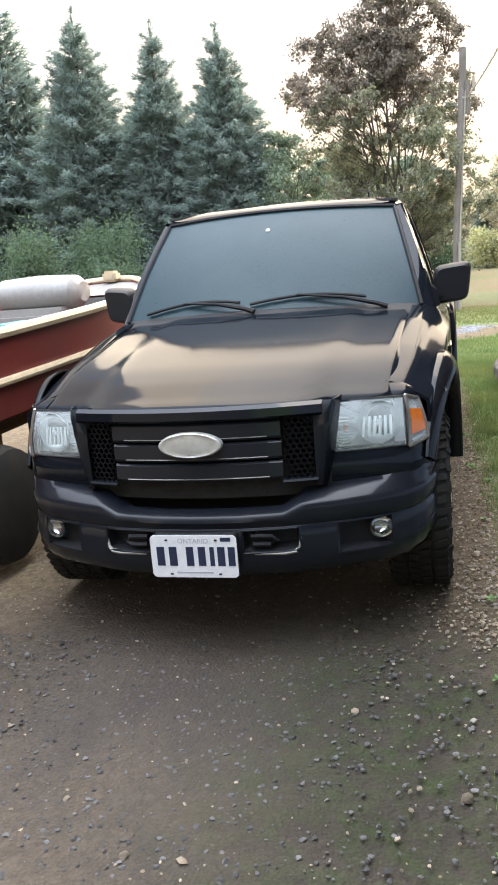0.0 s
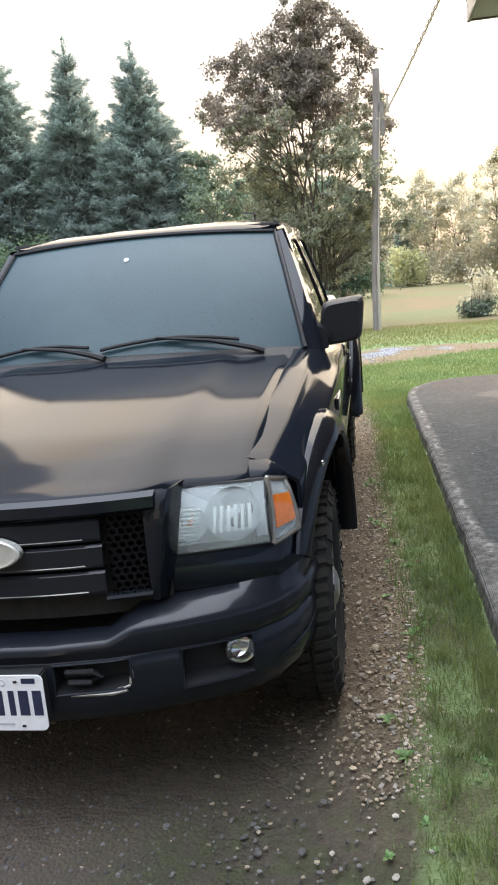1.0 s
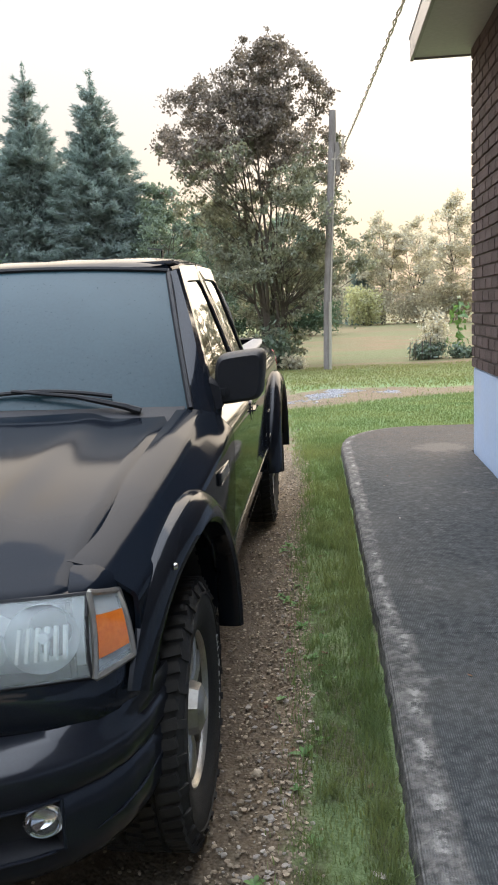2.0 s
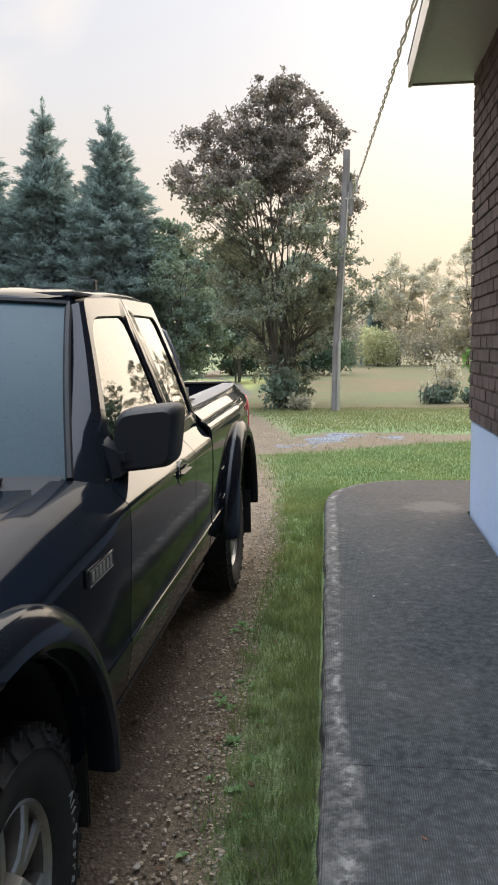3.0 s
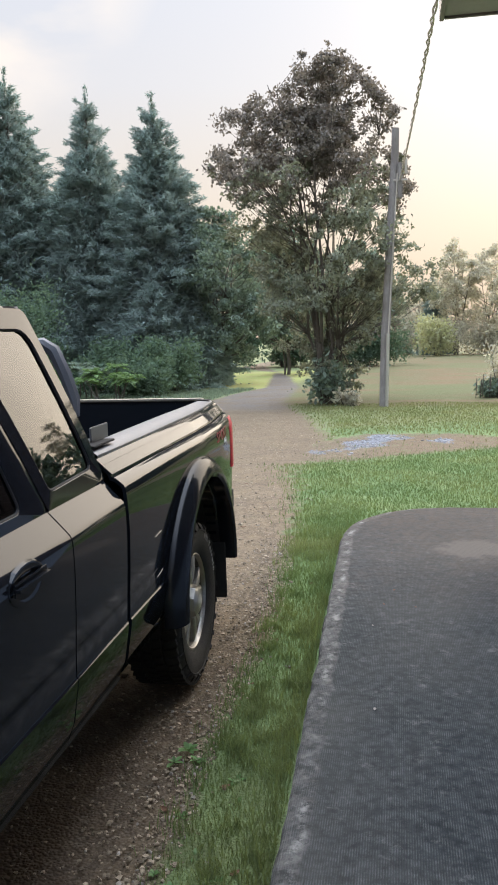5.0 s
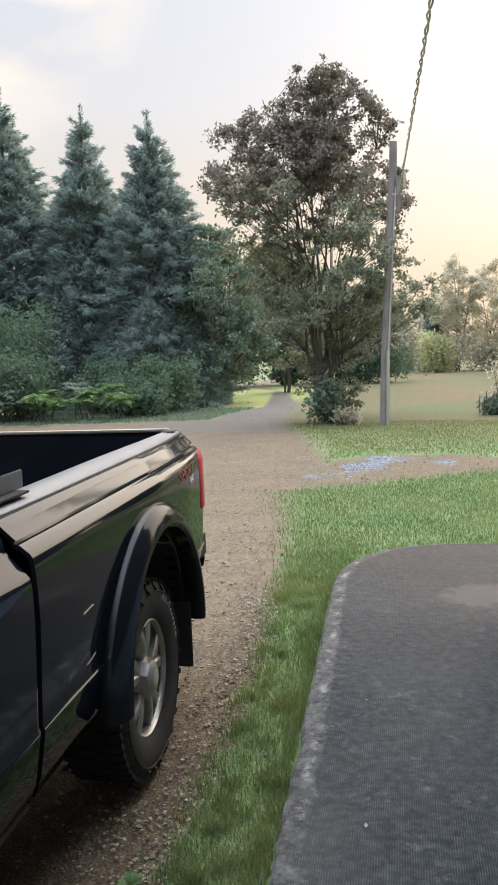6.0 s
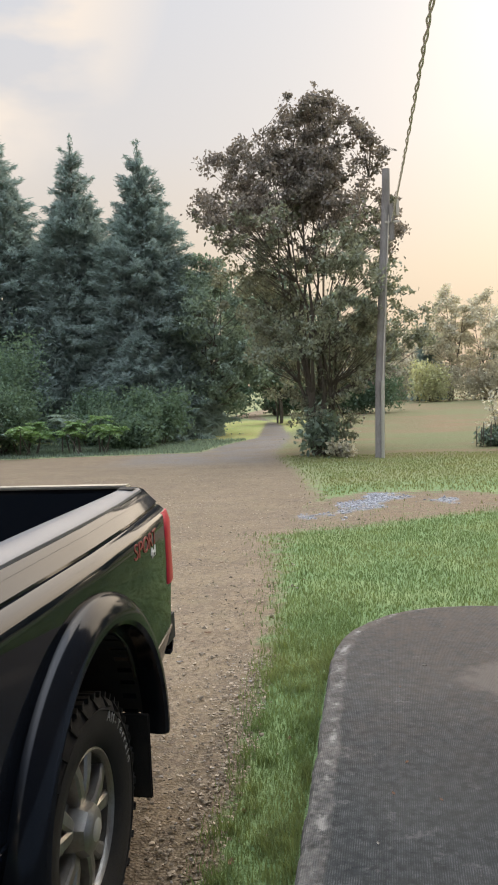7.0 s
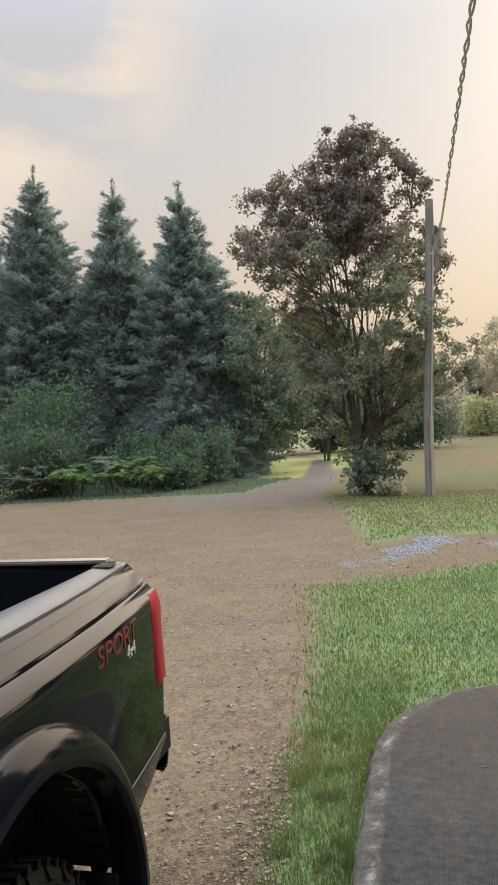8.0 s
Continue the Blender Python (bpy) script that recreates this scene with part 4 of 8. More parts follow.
def spray_mesh(name, centres, dirs, length, width, rng):
    """Needle sprays: one slim pointed blade each, from the given centres along their directions."""
    c, d = np.asarray(centres, float), np.asarray(dirs, float)
    n = len(c)
    d = d / (np.linalg.norm(d, axis=1, keepdims=True) + 1e-9)
    u = np.cross(d, rng.normal(size=(n, 3)))
    u /= np.linalg.norm(u, axis=1, keepdims=True) + 1e-9
    k = rng.uniform(0.6, 1.4, n)[:, None]
    ln, wd = np.asarray(length)[:, None] * k, np.asarray(width)[:, None] * k
    verts = np.stack([c - d * ln * 0.3 - u * wd * 0.5, c - d * ln * 0.3 + u * wd * 0.5, c + d * ln * 0.7], 1).reshape(-1, 3)
    return array_mesh(name, verts, np.arange(3 * n).reshape(-1, 3))


def spruce(name, label, m, height, width, seed, rows=46, per_metre=60, blade=(0.30, 0.075), open_tip=0.0, material=None):
    """A spruce: trunk, whorls of boughs that droop low down and rise at the top, each set with side twigs of needle sprays."""
    rng = np.random.default_rng(seed)
    tree = thing(name, label, "tree", m)
    bm = bmesh.new()
    tube(bm, [(0, 0, -0.2), (0, 0, height * 0.5), (0, 0, height)], [0.018 * height, 0.011 * height, 0.012], 8)
    cs, ds, ls, ws = [], [], [], []
    for i in range(rows):
        f = (i + rng.uniform(-0.35, 0.35)) / rows
        z = height * (0.03 + 0.95 * f)
        lump = 1 + 0.10 * math.sin(9 * f + seed) + 0.07 * math.sin(23 * f + 2 * seed)
        reach = 0.5 * width * (1 - f) ** 0.72 * lump + 0.12
        count = int(9 + 5 * (1 - f)) if f < 1 - open_tip else 7
        for b in range(count):
            an = rng.uniform(0, 2 * math.pi)
            length = reach * rng.uniform(0.70, 1.12)
            n = max(8, int(length * per_metre))
            q = rng.uniform(0.05, 1.0, n) ** 0.85
            zb = z + rng.normal() * 0.18
            lift = 0.75 * f - 0.22 + rng.normal() * 0.08
            sag = 0.26 * (1 - 0.6 * f)
            side = rng.choice([-1.0, 1.0], n)
            twig = rng.uniform(0, 1, n) * (0.34 if f < 1 - open_tip else 0.20) * length * (1.08 - q) * np.minimum(1.0, q * 5)
            h = np.array([math.cos(an), math.sin(an), 0.0])
            w = np.array([-math.sin(an), math.cos(an), 0.0])
            along = q * length + twig * 0.55
            p = h * along[:, None] + w * (side * twig)[:, None]
            p[:, 2] = zb + along * lift - sag * length * q * (1 - 0.8 * q) - 0.18 * twig
            p += rng.normal(size=p.shape) * np.array([0.045, 0.045, 0.060])
            d = h + w * (side * np.minimum(1.0, twig * 6))[:, None] * 0.9
            d = d + rng.normal(size=p.shape) * 0.55
            d[:, 2] += lift * 0.8 - 0.05
            cs.append(p)
            ds.append(d)
            ls.append(np.full(n, blade[0]) * (1.1 - 0.35 * f))
            ws.append(np.full(n, blade[1]) * (1.1 - 0.35 * f))
            if length > 0.5 and f > 0.45:
                tip = h * length
                tube(bm, [(0, 0, zb), (tip[0] * 0.6, tip[1] * 0.6, zb + 0.6 * length * lift - 0.08 * length), (tip[0] * 0.95, tip[1] * 0.95, zb + 0.95 * length * lift - 0.05 * length)], [0.018, 0.012, 0.005], 3)
    part("trunk", bm, M["bark"], tree)
    n = int(sum(len(q) for q in cs) * 0.30)
    f = 1 - np.sqrt(rng.uniform(0.03, 1.0, n))
    an, rr = rng.uniform(0, 2 * math.pi, n), np.sqrt(rng.uniform(0.35, 0.92, n)) * (0.5 * width * (1 - f) ** 0.72 * 0.93)
    cs.append(np.stack([np.cos(an) * rr, np.sin(an) * rr, height * (0.03 + 0.95 * f) - 0.1 * rr], 1))
    ds.append(np.stack([np.cos(an), np.sin(an), -0.1 + 0.6 * f], 1) + rng.normal(size=(n, 3)) * 0.6)
    ls.append(np.full(n, blade[0]) * 1.1)
    ws.append(np.full(n, blade[1]) * 1.2)
    # leader shoots at the tip
    n = 90
    zt = height * 0.97 + rng.uniform(0, 1, n) * (0.03 * height + 0.45)
    cs.append(np.stack([rng.normal(size=n) * 0.05, rng.normal(size=n) * 0.05, zt], 1))
    ds.append(rng.normal(size=(n, 3)) * 0.45 + np.array([0, 0, 0.8]))
    ls.append(np.full(n, 0.18))
    ws.append(np.full(n, 0.045))
    me = spray_mesh("crown", np.concatenate(cs), np.concatenate(ds), np.concatenate(ls), np.concatenate(ws), rng)
    link_mesh("crown", me, material or M["needles"], tree, smooth=0)
    return tree


def shrub(name, label, m, size, seed, leaves, leaf, material, category="bush"):
    """A bush: a few thin stems and leaves in uneven tufts."""
    rng = np.random.default_rng(seed)
    bush = thing(name, label, category, m)
    w, d, h = size
    bm = bmesh.new()
    hubs = []
    for k in range(11):
        p = np.array([rng.uniform(-0.4, 0.4) * w, rng.uniform(-0.4, 0.4) * d, h * rng.uniform(0.45, 0.98)])
        tube(bm, [(p[0] * 0.3, p[1] * 0.3, -0.1), (p[0] * 0.7, p[1] * 0.7, p[2] * 0.5), tuple(p)], [0.02, 0.014, 0.005], 5)
        hubs += [p, p * 0.75, p * np.array([0.9, 0.9, 0.45])]
    part("trunk", bm, M["bark"], bush)
    hubs = np.array(hubs)
    c = hubs[rng.integers(0, len(hubs), leaves)] + rng.normal(size=(leaves, 3)) * np.array([w, d, h]) * 0.115
    c[:, 2] = np.abs(c[:, 2])
    link_mesh("foliage", leaf_mesh("foliage", c, leaf, rng, 0.1), material, bush, smooth=0)
    return bush


def sumac(label, m, seed, stems=5, high=1.3, material=None):
    """A sumac: bare stems crowned with long arching fronds of paired leaflets."""
    rng = np.random.default_rng(seed)
    plant = thing("sumac_bush", label, "bush", m)
    bm = bmesh.new()
    cs, ds, szs = [], [], []
    for k in range(stems):
        foot = np.array([rng.normal() * 0.25, rng.normal() * 0.2, -0.1])
        top = foot + np.array([rng.normal() * 0.35, rng.normal() * 0.25, high * rng.uniform(0.55, 1.0)])
        tube(bm, [tuple(foot), tuple(0.5 * (foot + top) + rng.normal(size=3) * 0.04), tuple(top)], [0.03, 0.022, 0.012], 6)
        for j in range(14):
            an, el = rng.uniform(0, 2 * math.pi), rng.uniform(0.1, 0.9)
            ln = rng.uniform(0.45, 0.75)
            h = np.array([math.cos(an), math.sin(an), 0.0])
            s = np.linspace(0.18, 1, 11)[:, None]
            stalk = top + h * ln * s * math.cos(el) + np.array([0, 0, 1.0]) * ln * (s * math.sin(el) - 0.55 * s * s)
            tube(bm, [tuple(top), tuple(stalk[4]), tuple(stalk[-1])], [0.006, 0.005, 0.002], 4)
            side = np.array([-h[1], h[0], 0.0])
            for sg in (-1, 1):
                d = sg * side + 0.45 * h + np.array([0, 0, -0.25])
                d = d / np.linalg.norm(d)
                wl_ = 0.17 * np.sin(np.pi * (0.15 + 0.8 * s))
                cs.append(stalk + d * wl_ * 0.5)
                ds.append(np.repeat(d[None] * 2.5, len(s), 0))
                szs.append((wl_[:, 0] + 0.03) / 2.7)
    part("trunk", bm, M["bark"], plant)
    link_mesh("foliage", leaf_mesh("foliage", np.concatenate(cs), np.concatenate(szs), rng, 0.0, 3.2, np.concatenate(ds)), material or M["shrub"], plant, smooth=0)
    return plant


MAPLE_OUT = ((0.0, 0.26, 0.15), (0.07, 0.34, 0.20), (0.15, 0.40, 0.34), (0.24, 0.52, 0.60), (0.33, 0.60, 0.84), (0.42, 0.68, 0.86), (0.5, 0.76, 0.80), (0.58, 0.90, 0.72), (0.655, 1.02, 0.64), (0.70, 0.88, 0.56), (0.76, 0.88, 0.42), (0.82, 0.76, 0.52), (0.86, 0.66, 0.48), (0.90, 0.46, 0.34), (0.95, 0.36, 0.24), (1.0, 0.20, 0.06))
maple = broadleaf("maple_tree", "many-stemmed maple with thinning olive and bronze leaves", pose(-0.55, 26.6, -0.58), 10.4, 7.6, 14, 46000, 0.076, M["maple"], 16, 0.066, 900, 0.21, MAPLE_OUT, (M["red_leaf"], 6.4), 0.05, 0.06, 112)
shrub("bush", "leafy green suckers round the maple foot", pose(-0.6, 25.9, -0.58), (1.5, 1.1, 1.5), 5, 700, 0.12, M["dull_shrub"])
shrub("bush", "low pale flowering clump at the maple foot", pose(0.15, 25.3, -0.57), (0.8, 0.6, 0.45), 6, 500, 0.09, M["pale_leaf"])

for x, y, h, w, sd, rows, per, blade, tip, lab in (
    (-12.45, 38.0, 13.3, 7.2, 21, 52, 92, (0.255, 0.060), 0.34, "tall blue-green spruce with an open ragged tip"),
    (-9.0, 37.0, 12.5, 7.4, 22, 58, 104, (0.24, 0.060), 0.06, "dense pointed blue-green spruce"),
    (-16.6, 38.5, 14.6, 9.0, 23, 54, 78, (0.29, 0.068), 0.10, "tall wide spruce with drooping boughs"),
    (-21.5, 40.0, 16.5, 10.0, 24, 44, 26, (0.46, 0.13), 0.2, "old dark spruce at the wood's edge"),
    (-14.5, 41.0, 10.5, 8.5, 25, 38, 32, (0.42, 0.12), 0.1, "dark spruce filling the wood's edge"),
    (-10.9, 41.0, 9.6, 8.0, 26, 38, 32, (0.42, 0.12), 0.1, "dark spruce filling the wood's edge"),
    (-9.2, 42.0, 8.6, 5.0, 27, 38, 44, (0.34, 0.10), 0.1, "dark young spruce beside the drive"),
    (-26.5, 42.0, 15.0, 10.0, 28, 36, 22, (0.46, 0.15), 0.2, "old dark spruce at the wood's edge"),
):
    spruce("spruce_tree", lab, pose(x, y, -0.6), h, w, sd, rows, per, blade, tip)
broadleaf("birch_tree", "grey-green broadleaved tree at the wood's edge", pose(-6.5, 37.5, -0.6), 7.9, 5.6, 31, 20000, 0.105, M["dull_shrub"], 4, 0.07, 170, 0.36, EGG, None, 0.17, 0.12)
broadleaf("birch_tree", "grey-green broadleaved tree at the wood's edge", pose(-4.6, 47.0, -0.6), 8.2, 5.5, 32, 16000, 0.105, M["dull_shrub"], 4, 0.07, 150, 0.36, EGG, None, 0.24, 0.12)
for x, y, h, w, sd in ((-11.5, 58.0, 10.0, 7.5, 33), (-6.6, 60.0, 9.0, 7.0, 34), (-1.6, 59.0, 8.5, 7.0, 35)):
    broadleaf("birch_tree", "grey-green tree closing the end of the lane", pose(x, y, -0.6), h, w, sd, 12000, 0.15, M["dull_shrub"], 4, 0.08, 130, 0.5, EGG, None, 0.02, 0.12)
    shrub("bush", "dull green thicket at the end of the lane", pose(x + 1.5, y - 1.5, -0.6), (5.5, 2.5, 3.0), sd + 300, 4500, 0.13, M["undergrowth"])
spruce("spruce_tree", "dark young spruce beside the drive", pose(-8.6, 34.6, -0.6), 4.8, 3.8, 29, 34, 110, (0.20, 0.055))
for k, (x, y, w, h, sd, key, lab) in enumerate((
    (-12.6, 29.5, 3.4, 2.2, 42, "undergrowth", "dull green undergrowth bush at the drive's edge"),
    (-7.9, 30.6, 2.2, 1.4, 43, "undergrowth", "dull green bush under the spruces"),
    (-7.4, 32.6, 2.4, 2.0, 44, "undergrowth", "dull green bush under the spruces"),
    (-15.6, 28.0, 4.2, 3.6, 45, "undergrowth", "tall dull green thicket beside the drive"),
    (-19.0, 27.0, 4.6, 4.6, 46, "shrub", "tall green thicket beside the drive"),
    (-13.4, 31.5, 4.0, 4.2, 47, "undergrowth", "tall dull green thicket beside the drive"),
    (-9.8, 32.4, 3.0, 2.0, 48, "undergrowth", "dull green bush under the spruces"),
    (-23.0, 25.5, 4.8, 5.2, 49, "undergrowth", "tall dull green thicket beside the drive"),
    (-8.6, 37.0, 2.0, 2.2, 50, "undergrowth", "dull green bush by the lane"),
)):
    shrub("bush", lab, pose(x, y, -0.58), (w, w * 0.8, h), sd, int(2600 * w), 0.085, M[key])

for x, y, sd, n_s, h, key in ((-8.35, 28.7, 151, 6, 1.45, "shrub"), (-9.4, 29.4, 152, 5, 1.7, "dull_shrub"), (-11.0, 28.6, 153, 7, 1.15, "shrub"), (-12.3, 28.6, 154, 6, 1.2, "dull_shrub"), (-13.6, 28.2, 155, 6, 1.4, "dull_shrub")):
    sumac("bright green sumac with arching fronds at the drive's edge" if key == "shrub" else "dull green sumac with arching fronds", pose(x, y, -0.57), sd, n_s, h, M[key])

# shrub bed out on the lawn, with one tall sunflower
shrub("bush", "pale twiggy shrub on the lawn", pose(4.95, 28.2, -0.57), (1.1, 0.9, 1.55), 61, 900, 0.09, M["pale_leaf"])
shrub("bush", "low dark green clump under the lawn shrub", pose(4.75, 27.8, -0.57), (1.4, 0.8, 0.55), 62, 900, 0.09, M["dull_shrub"])
shrub("bush", "low dark green clump under the lawn shrub", pose(5.9, 27.9, -0.57), (1.2, 0.7, 0.45), 63, 600, 0.09, M["dull_shrub"])
flower = thing("tall_weed", "tall leafy green weed in the shrub bed", "plant", pose(5.75, 28.1, -0.57))
bm = bmesh.new()
tube(bm, [(0, 0, -0.05), (0.03, 0, 1.0), (0.05, 0, 2.05)], [0.025, 0.02, 0.014], 6)
part("stalk", bm, M["weed"], flower)
rng_f = np.random.default_rng(9)
zc = rng_f.uniform(0.3, 1.9, 60)
link_mesh("foliage", leaf_mesh("foliage", np.stack([rng_f.normal(0.03, 0.16, 60), rng_f.normal(0, 0.16, 60), zc], 1), 0.16, rng_f, 0.3), M["weed"], flower, smooth=0)
bm = bmesh.new()
lathe(bm, [(0.0, 0.0), (0.05, 0.01), (0.07, 0.03), (0.0, 0.06)], 12, "z", pose(0.05, -0.02, 2.08, 50, 0, 0))
part("flower_head", bm, M["pale_green"], flower)
for k in range(7):
    rng_k = np.random.default_rng(70 + k)
    spike = thing("lupin_spike", "dry brown seed spike in the shrub bed", "plant", pose(4.05 + 0.12 * k + 0.05 * math.sin(9 * k), 27.6, -0.57), "seed spikes")
    bm = bmesh.new()
    hh = 0.55 + 0.25 * rng_k.uniform()
    tube(bm, [(0, 0, -0.02), (0.02, 0, hh * 0.6), (0.03, 0, hh)], [0.008, 0.02, 0.012], 5)
    part("stalk", bm, M["bark"], spike)

# far trees beyond the field, distance haze put into their pale leaf colour
FAR_Y = 84.0
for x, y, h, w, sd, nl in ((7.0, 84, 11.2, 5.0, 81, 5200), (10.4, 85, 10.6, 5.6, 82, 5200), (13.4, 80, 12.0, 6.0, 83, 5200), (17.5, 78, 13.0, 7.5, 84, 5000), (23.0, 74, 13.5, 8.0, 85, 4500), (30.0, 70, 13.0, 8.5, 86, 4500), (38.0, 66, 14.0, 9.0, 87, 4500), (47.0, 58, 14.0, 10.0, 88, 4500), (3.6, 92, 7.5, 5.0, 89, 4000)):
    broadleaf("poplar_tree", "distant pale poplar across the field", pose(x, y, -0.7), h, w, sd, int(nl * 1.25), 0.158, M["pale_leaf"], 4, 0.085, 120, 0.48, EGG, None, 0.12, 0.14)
for x, y, h, sd in ((4.9, 86, 8.0, 91), (5.9, 90, 6.0, 92), (12.2, 90, 6.5, 93), (1.6, 95, 7.0, 94), (-1.0, 97, 8.0, 95)):
    spruce("spruce_tree", "distant grey spruce across the field", pose(x, y, -0.7), h, 3.2, sd, 30, 34, (0.34, 0.09), 0.2)
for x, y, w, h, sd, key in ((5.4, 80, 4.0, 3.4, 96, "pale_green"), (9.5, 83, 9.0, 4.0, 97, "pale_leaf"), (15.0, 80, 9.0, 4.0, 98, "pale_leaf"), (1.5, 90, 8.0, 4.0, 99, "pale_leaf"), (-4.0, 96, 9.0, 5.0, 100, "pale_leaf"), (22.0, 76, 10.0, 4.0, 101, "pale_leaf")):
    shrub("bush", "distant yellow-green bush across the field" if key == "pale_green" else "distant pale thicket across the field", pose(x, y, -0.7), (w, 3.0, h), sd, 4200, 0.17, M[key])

# low trees out past the house, mirrored in the cab's glass
for x, y, h, w, sd in ((12.5, 35, 6.2, 5.5, 121), (16.5, 31, 5.6, 5.5, 122), (20.5, 27, 6.6, 6.0, 123), (24.0, 22, 5.8, 6.0, 124)):
    broadleaf("maple_tree", "low round green tree beyond the house", pose(x, y, -0.6), h, w, sd, 5000, 0.22, M["dull_shrub"], 4, 0.10, 90, 0.6)
# unseen trees added round the yard behind the viewpoint, mirrored in the paint
for x, y, h, w, sd in ((-16, -14, 11, 8, 111), (-6, -20, 12, 9, 112), (5, -22, 11, 8, 113), (-24, 2, 12, 9, 114), (-26, 14, 13, 9, 115)):
    broadleaf("maple_tree", "leafy green tree added unseen round the yard", pose(x, y, -0.15), h, w, sd, 6000, 0.32, M["dull_shrub"], 4, 0.16, 80, 0.9)
# ---- pickup truck (its own frame: nose at y = 0, tail at y = 5.1, wheels on z = 0) ----
truck = thing("pickup_truck", "black extended-cab pickup truck parked on the gravel", "truck", pose(0, 0, -0.005, 0.86, 0, 0))
AXLE_F, AXLE_R, WHEEL_R = 0.83, 4.05, 0.357
ARCH_Z = {AXLE_F: 0.392, AXLE_R: 0.422}      # centres of the wheel arches



def holder(name, parent, label):
    ob = new(name)
    ob.empty_display_size, ob.parent = 0.05, parent
    return tagged(ob, label)


# side section, from the sill up: height and half-width
SIDE = [(0.40, 0.795), (0.42, 0.820), (0.47, 0.840), (0.575, 0.857), (0.596, 0.8595), (0.6005, 0.855), (0.603, 0.8545), (0.68, 0.858), (0.78, 0.864), (0.88, 0.868), (0.95, 0.868), (0.978, 0.866), (0.992, 0.861), (1.001, 0.853), (1.015, 0.840), (1.035, 0.821), (1.055, 0.802)]
# the bed keeps its wall upright to a grooved shoulder
BED = SIDE[:10] + [(0.95, 0.867), (1.000, 0.864), (1.028, 0.860), (1.040, 0.854), (1.047, 0.845), (1.061, 0.828), (1.063, 0.816), (1.071, 0.813), (1.073, 0.819), (1.080, 0.811), (1.100, 0.789), (1.122, 0.766), (1.130, 0.745), (1.131, 0.70)]


def fender_top(y):
    return float(np.interp(y, [0.30, 0.45, 0.60, 0.80, 1.20, 1.56, 2.0], [0.832, 0.874, 0.905, 0.946, 1.012, 1.055, 1.055]))


def wide(y):
    """How far the side draws in towards the nose and the tail."""
    return float(np.interp(y, [0.30, 0.45, 0.70, 1.0, 1.4, 4.2, 4.6, 4.9, 5.06], [0.885, 0.91, 0.95, 0.975, 1.0, 1.0, 0.982, 0.950, 0.928]))


def arch(y, yc, r=0.445):
    d = abs(y - yc)
    return ARCH_Z[yc] + math.sqrt(max(0.0, r * r - d * d)) if d < r else 0.0


def side_column(y, sx, yc, section=SIDE, low=0.40, top=None):
    zb = max(low, arch(y, yc) if yc else 0.0)
    t = fender_top(y) if top is None else top
    col = []
    for z, x in section:
        zz = z if z <= 0.62 or t >= 1.055 else 0.62 + (z - 0.62) * (t - 0.62) / (1.055 - 0.62)
        zz = max(zz, zb)
        # width belongs to the height actually reached
        col.append((sx * x * wide(y), y, zz))
    return col


def spread(y0, y1, yc=None, n=10):
    ys = list(np.linspace(y0, y1, n))
    if yc:
        ys += [yc + 0.445 * math.cos(a) for a in np.linspace(0, math.pi, 30)]
    return sorted({round(v, 4) for v in ys if y0 <= v <= y1})


def x_side(z):
    return float(np.interp(z, [p[0] for p in SIDE], [p[1] for p in SIDE]))


def x_glass(z):
    """Half-width of the cab above the belt."""
    t = (z - 1.055) / 0.545
    return 0.802 - 0.166 * max(0.0, t) ** 1.2


def x_bed(z):
    return float(np.interp(z, [p[0] for p in BED], [p[1] for p in BED]))


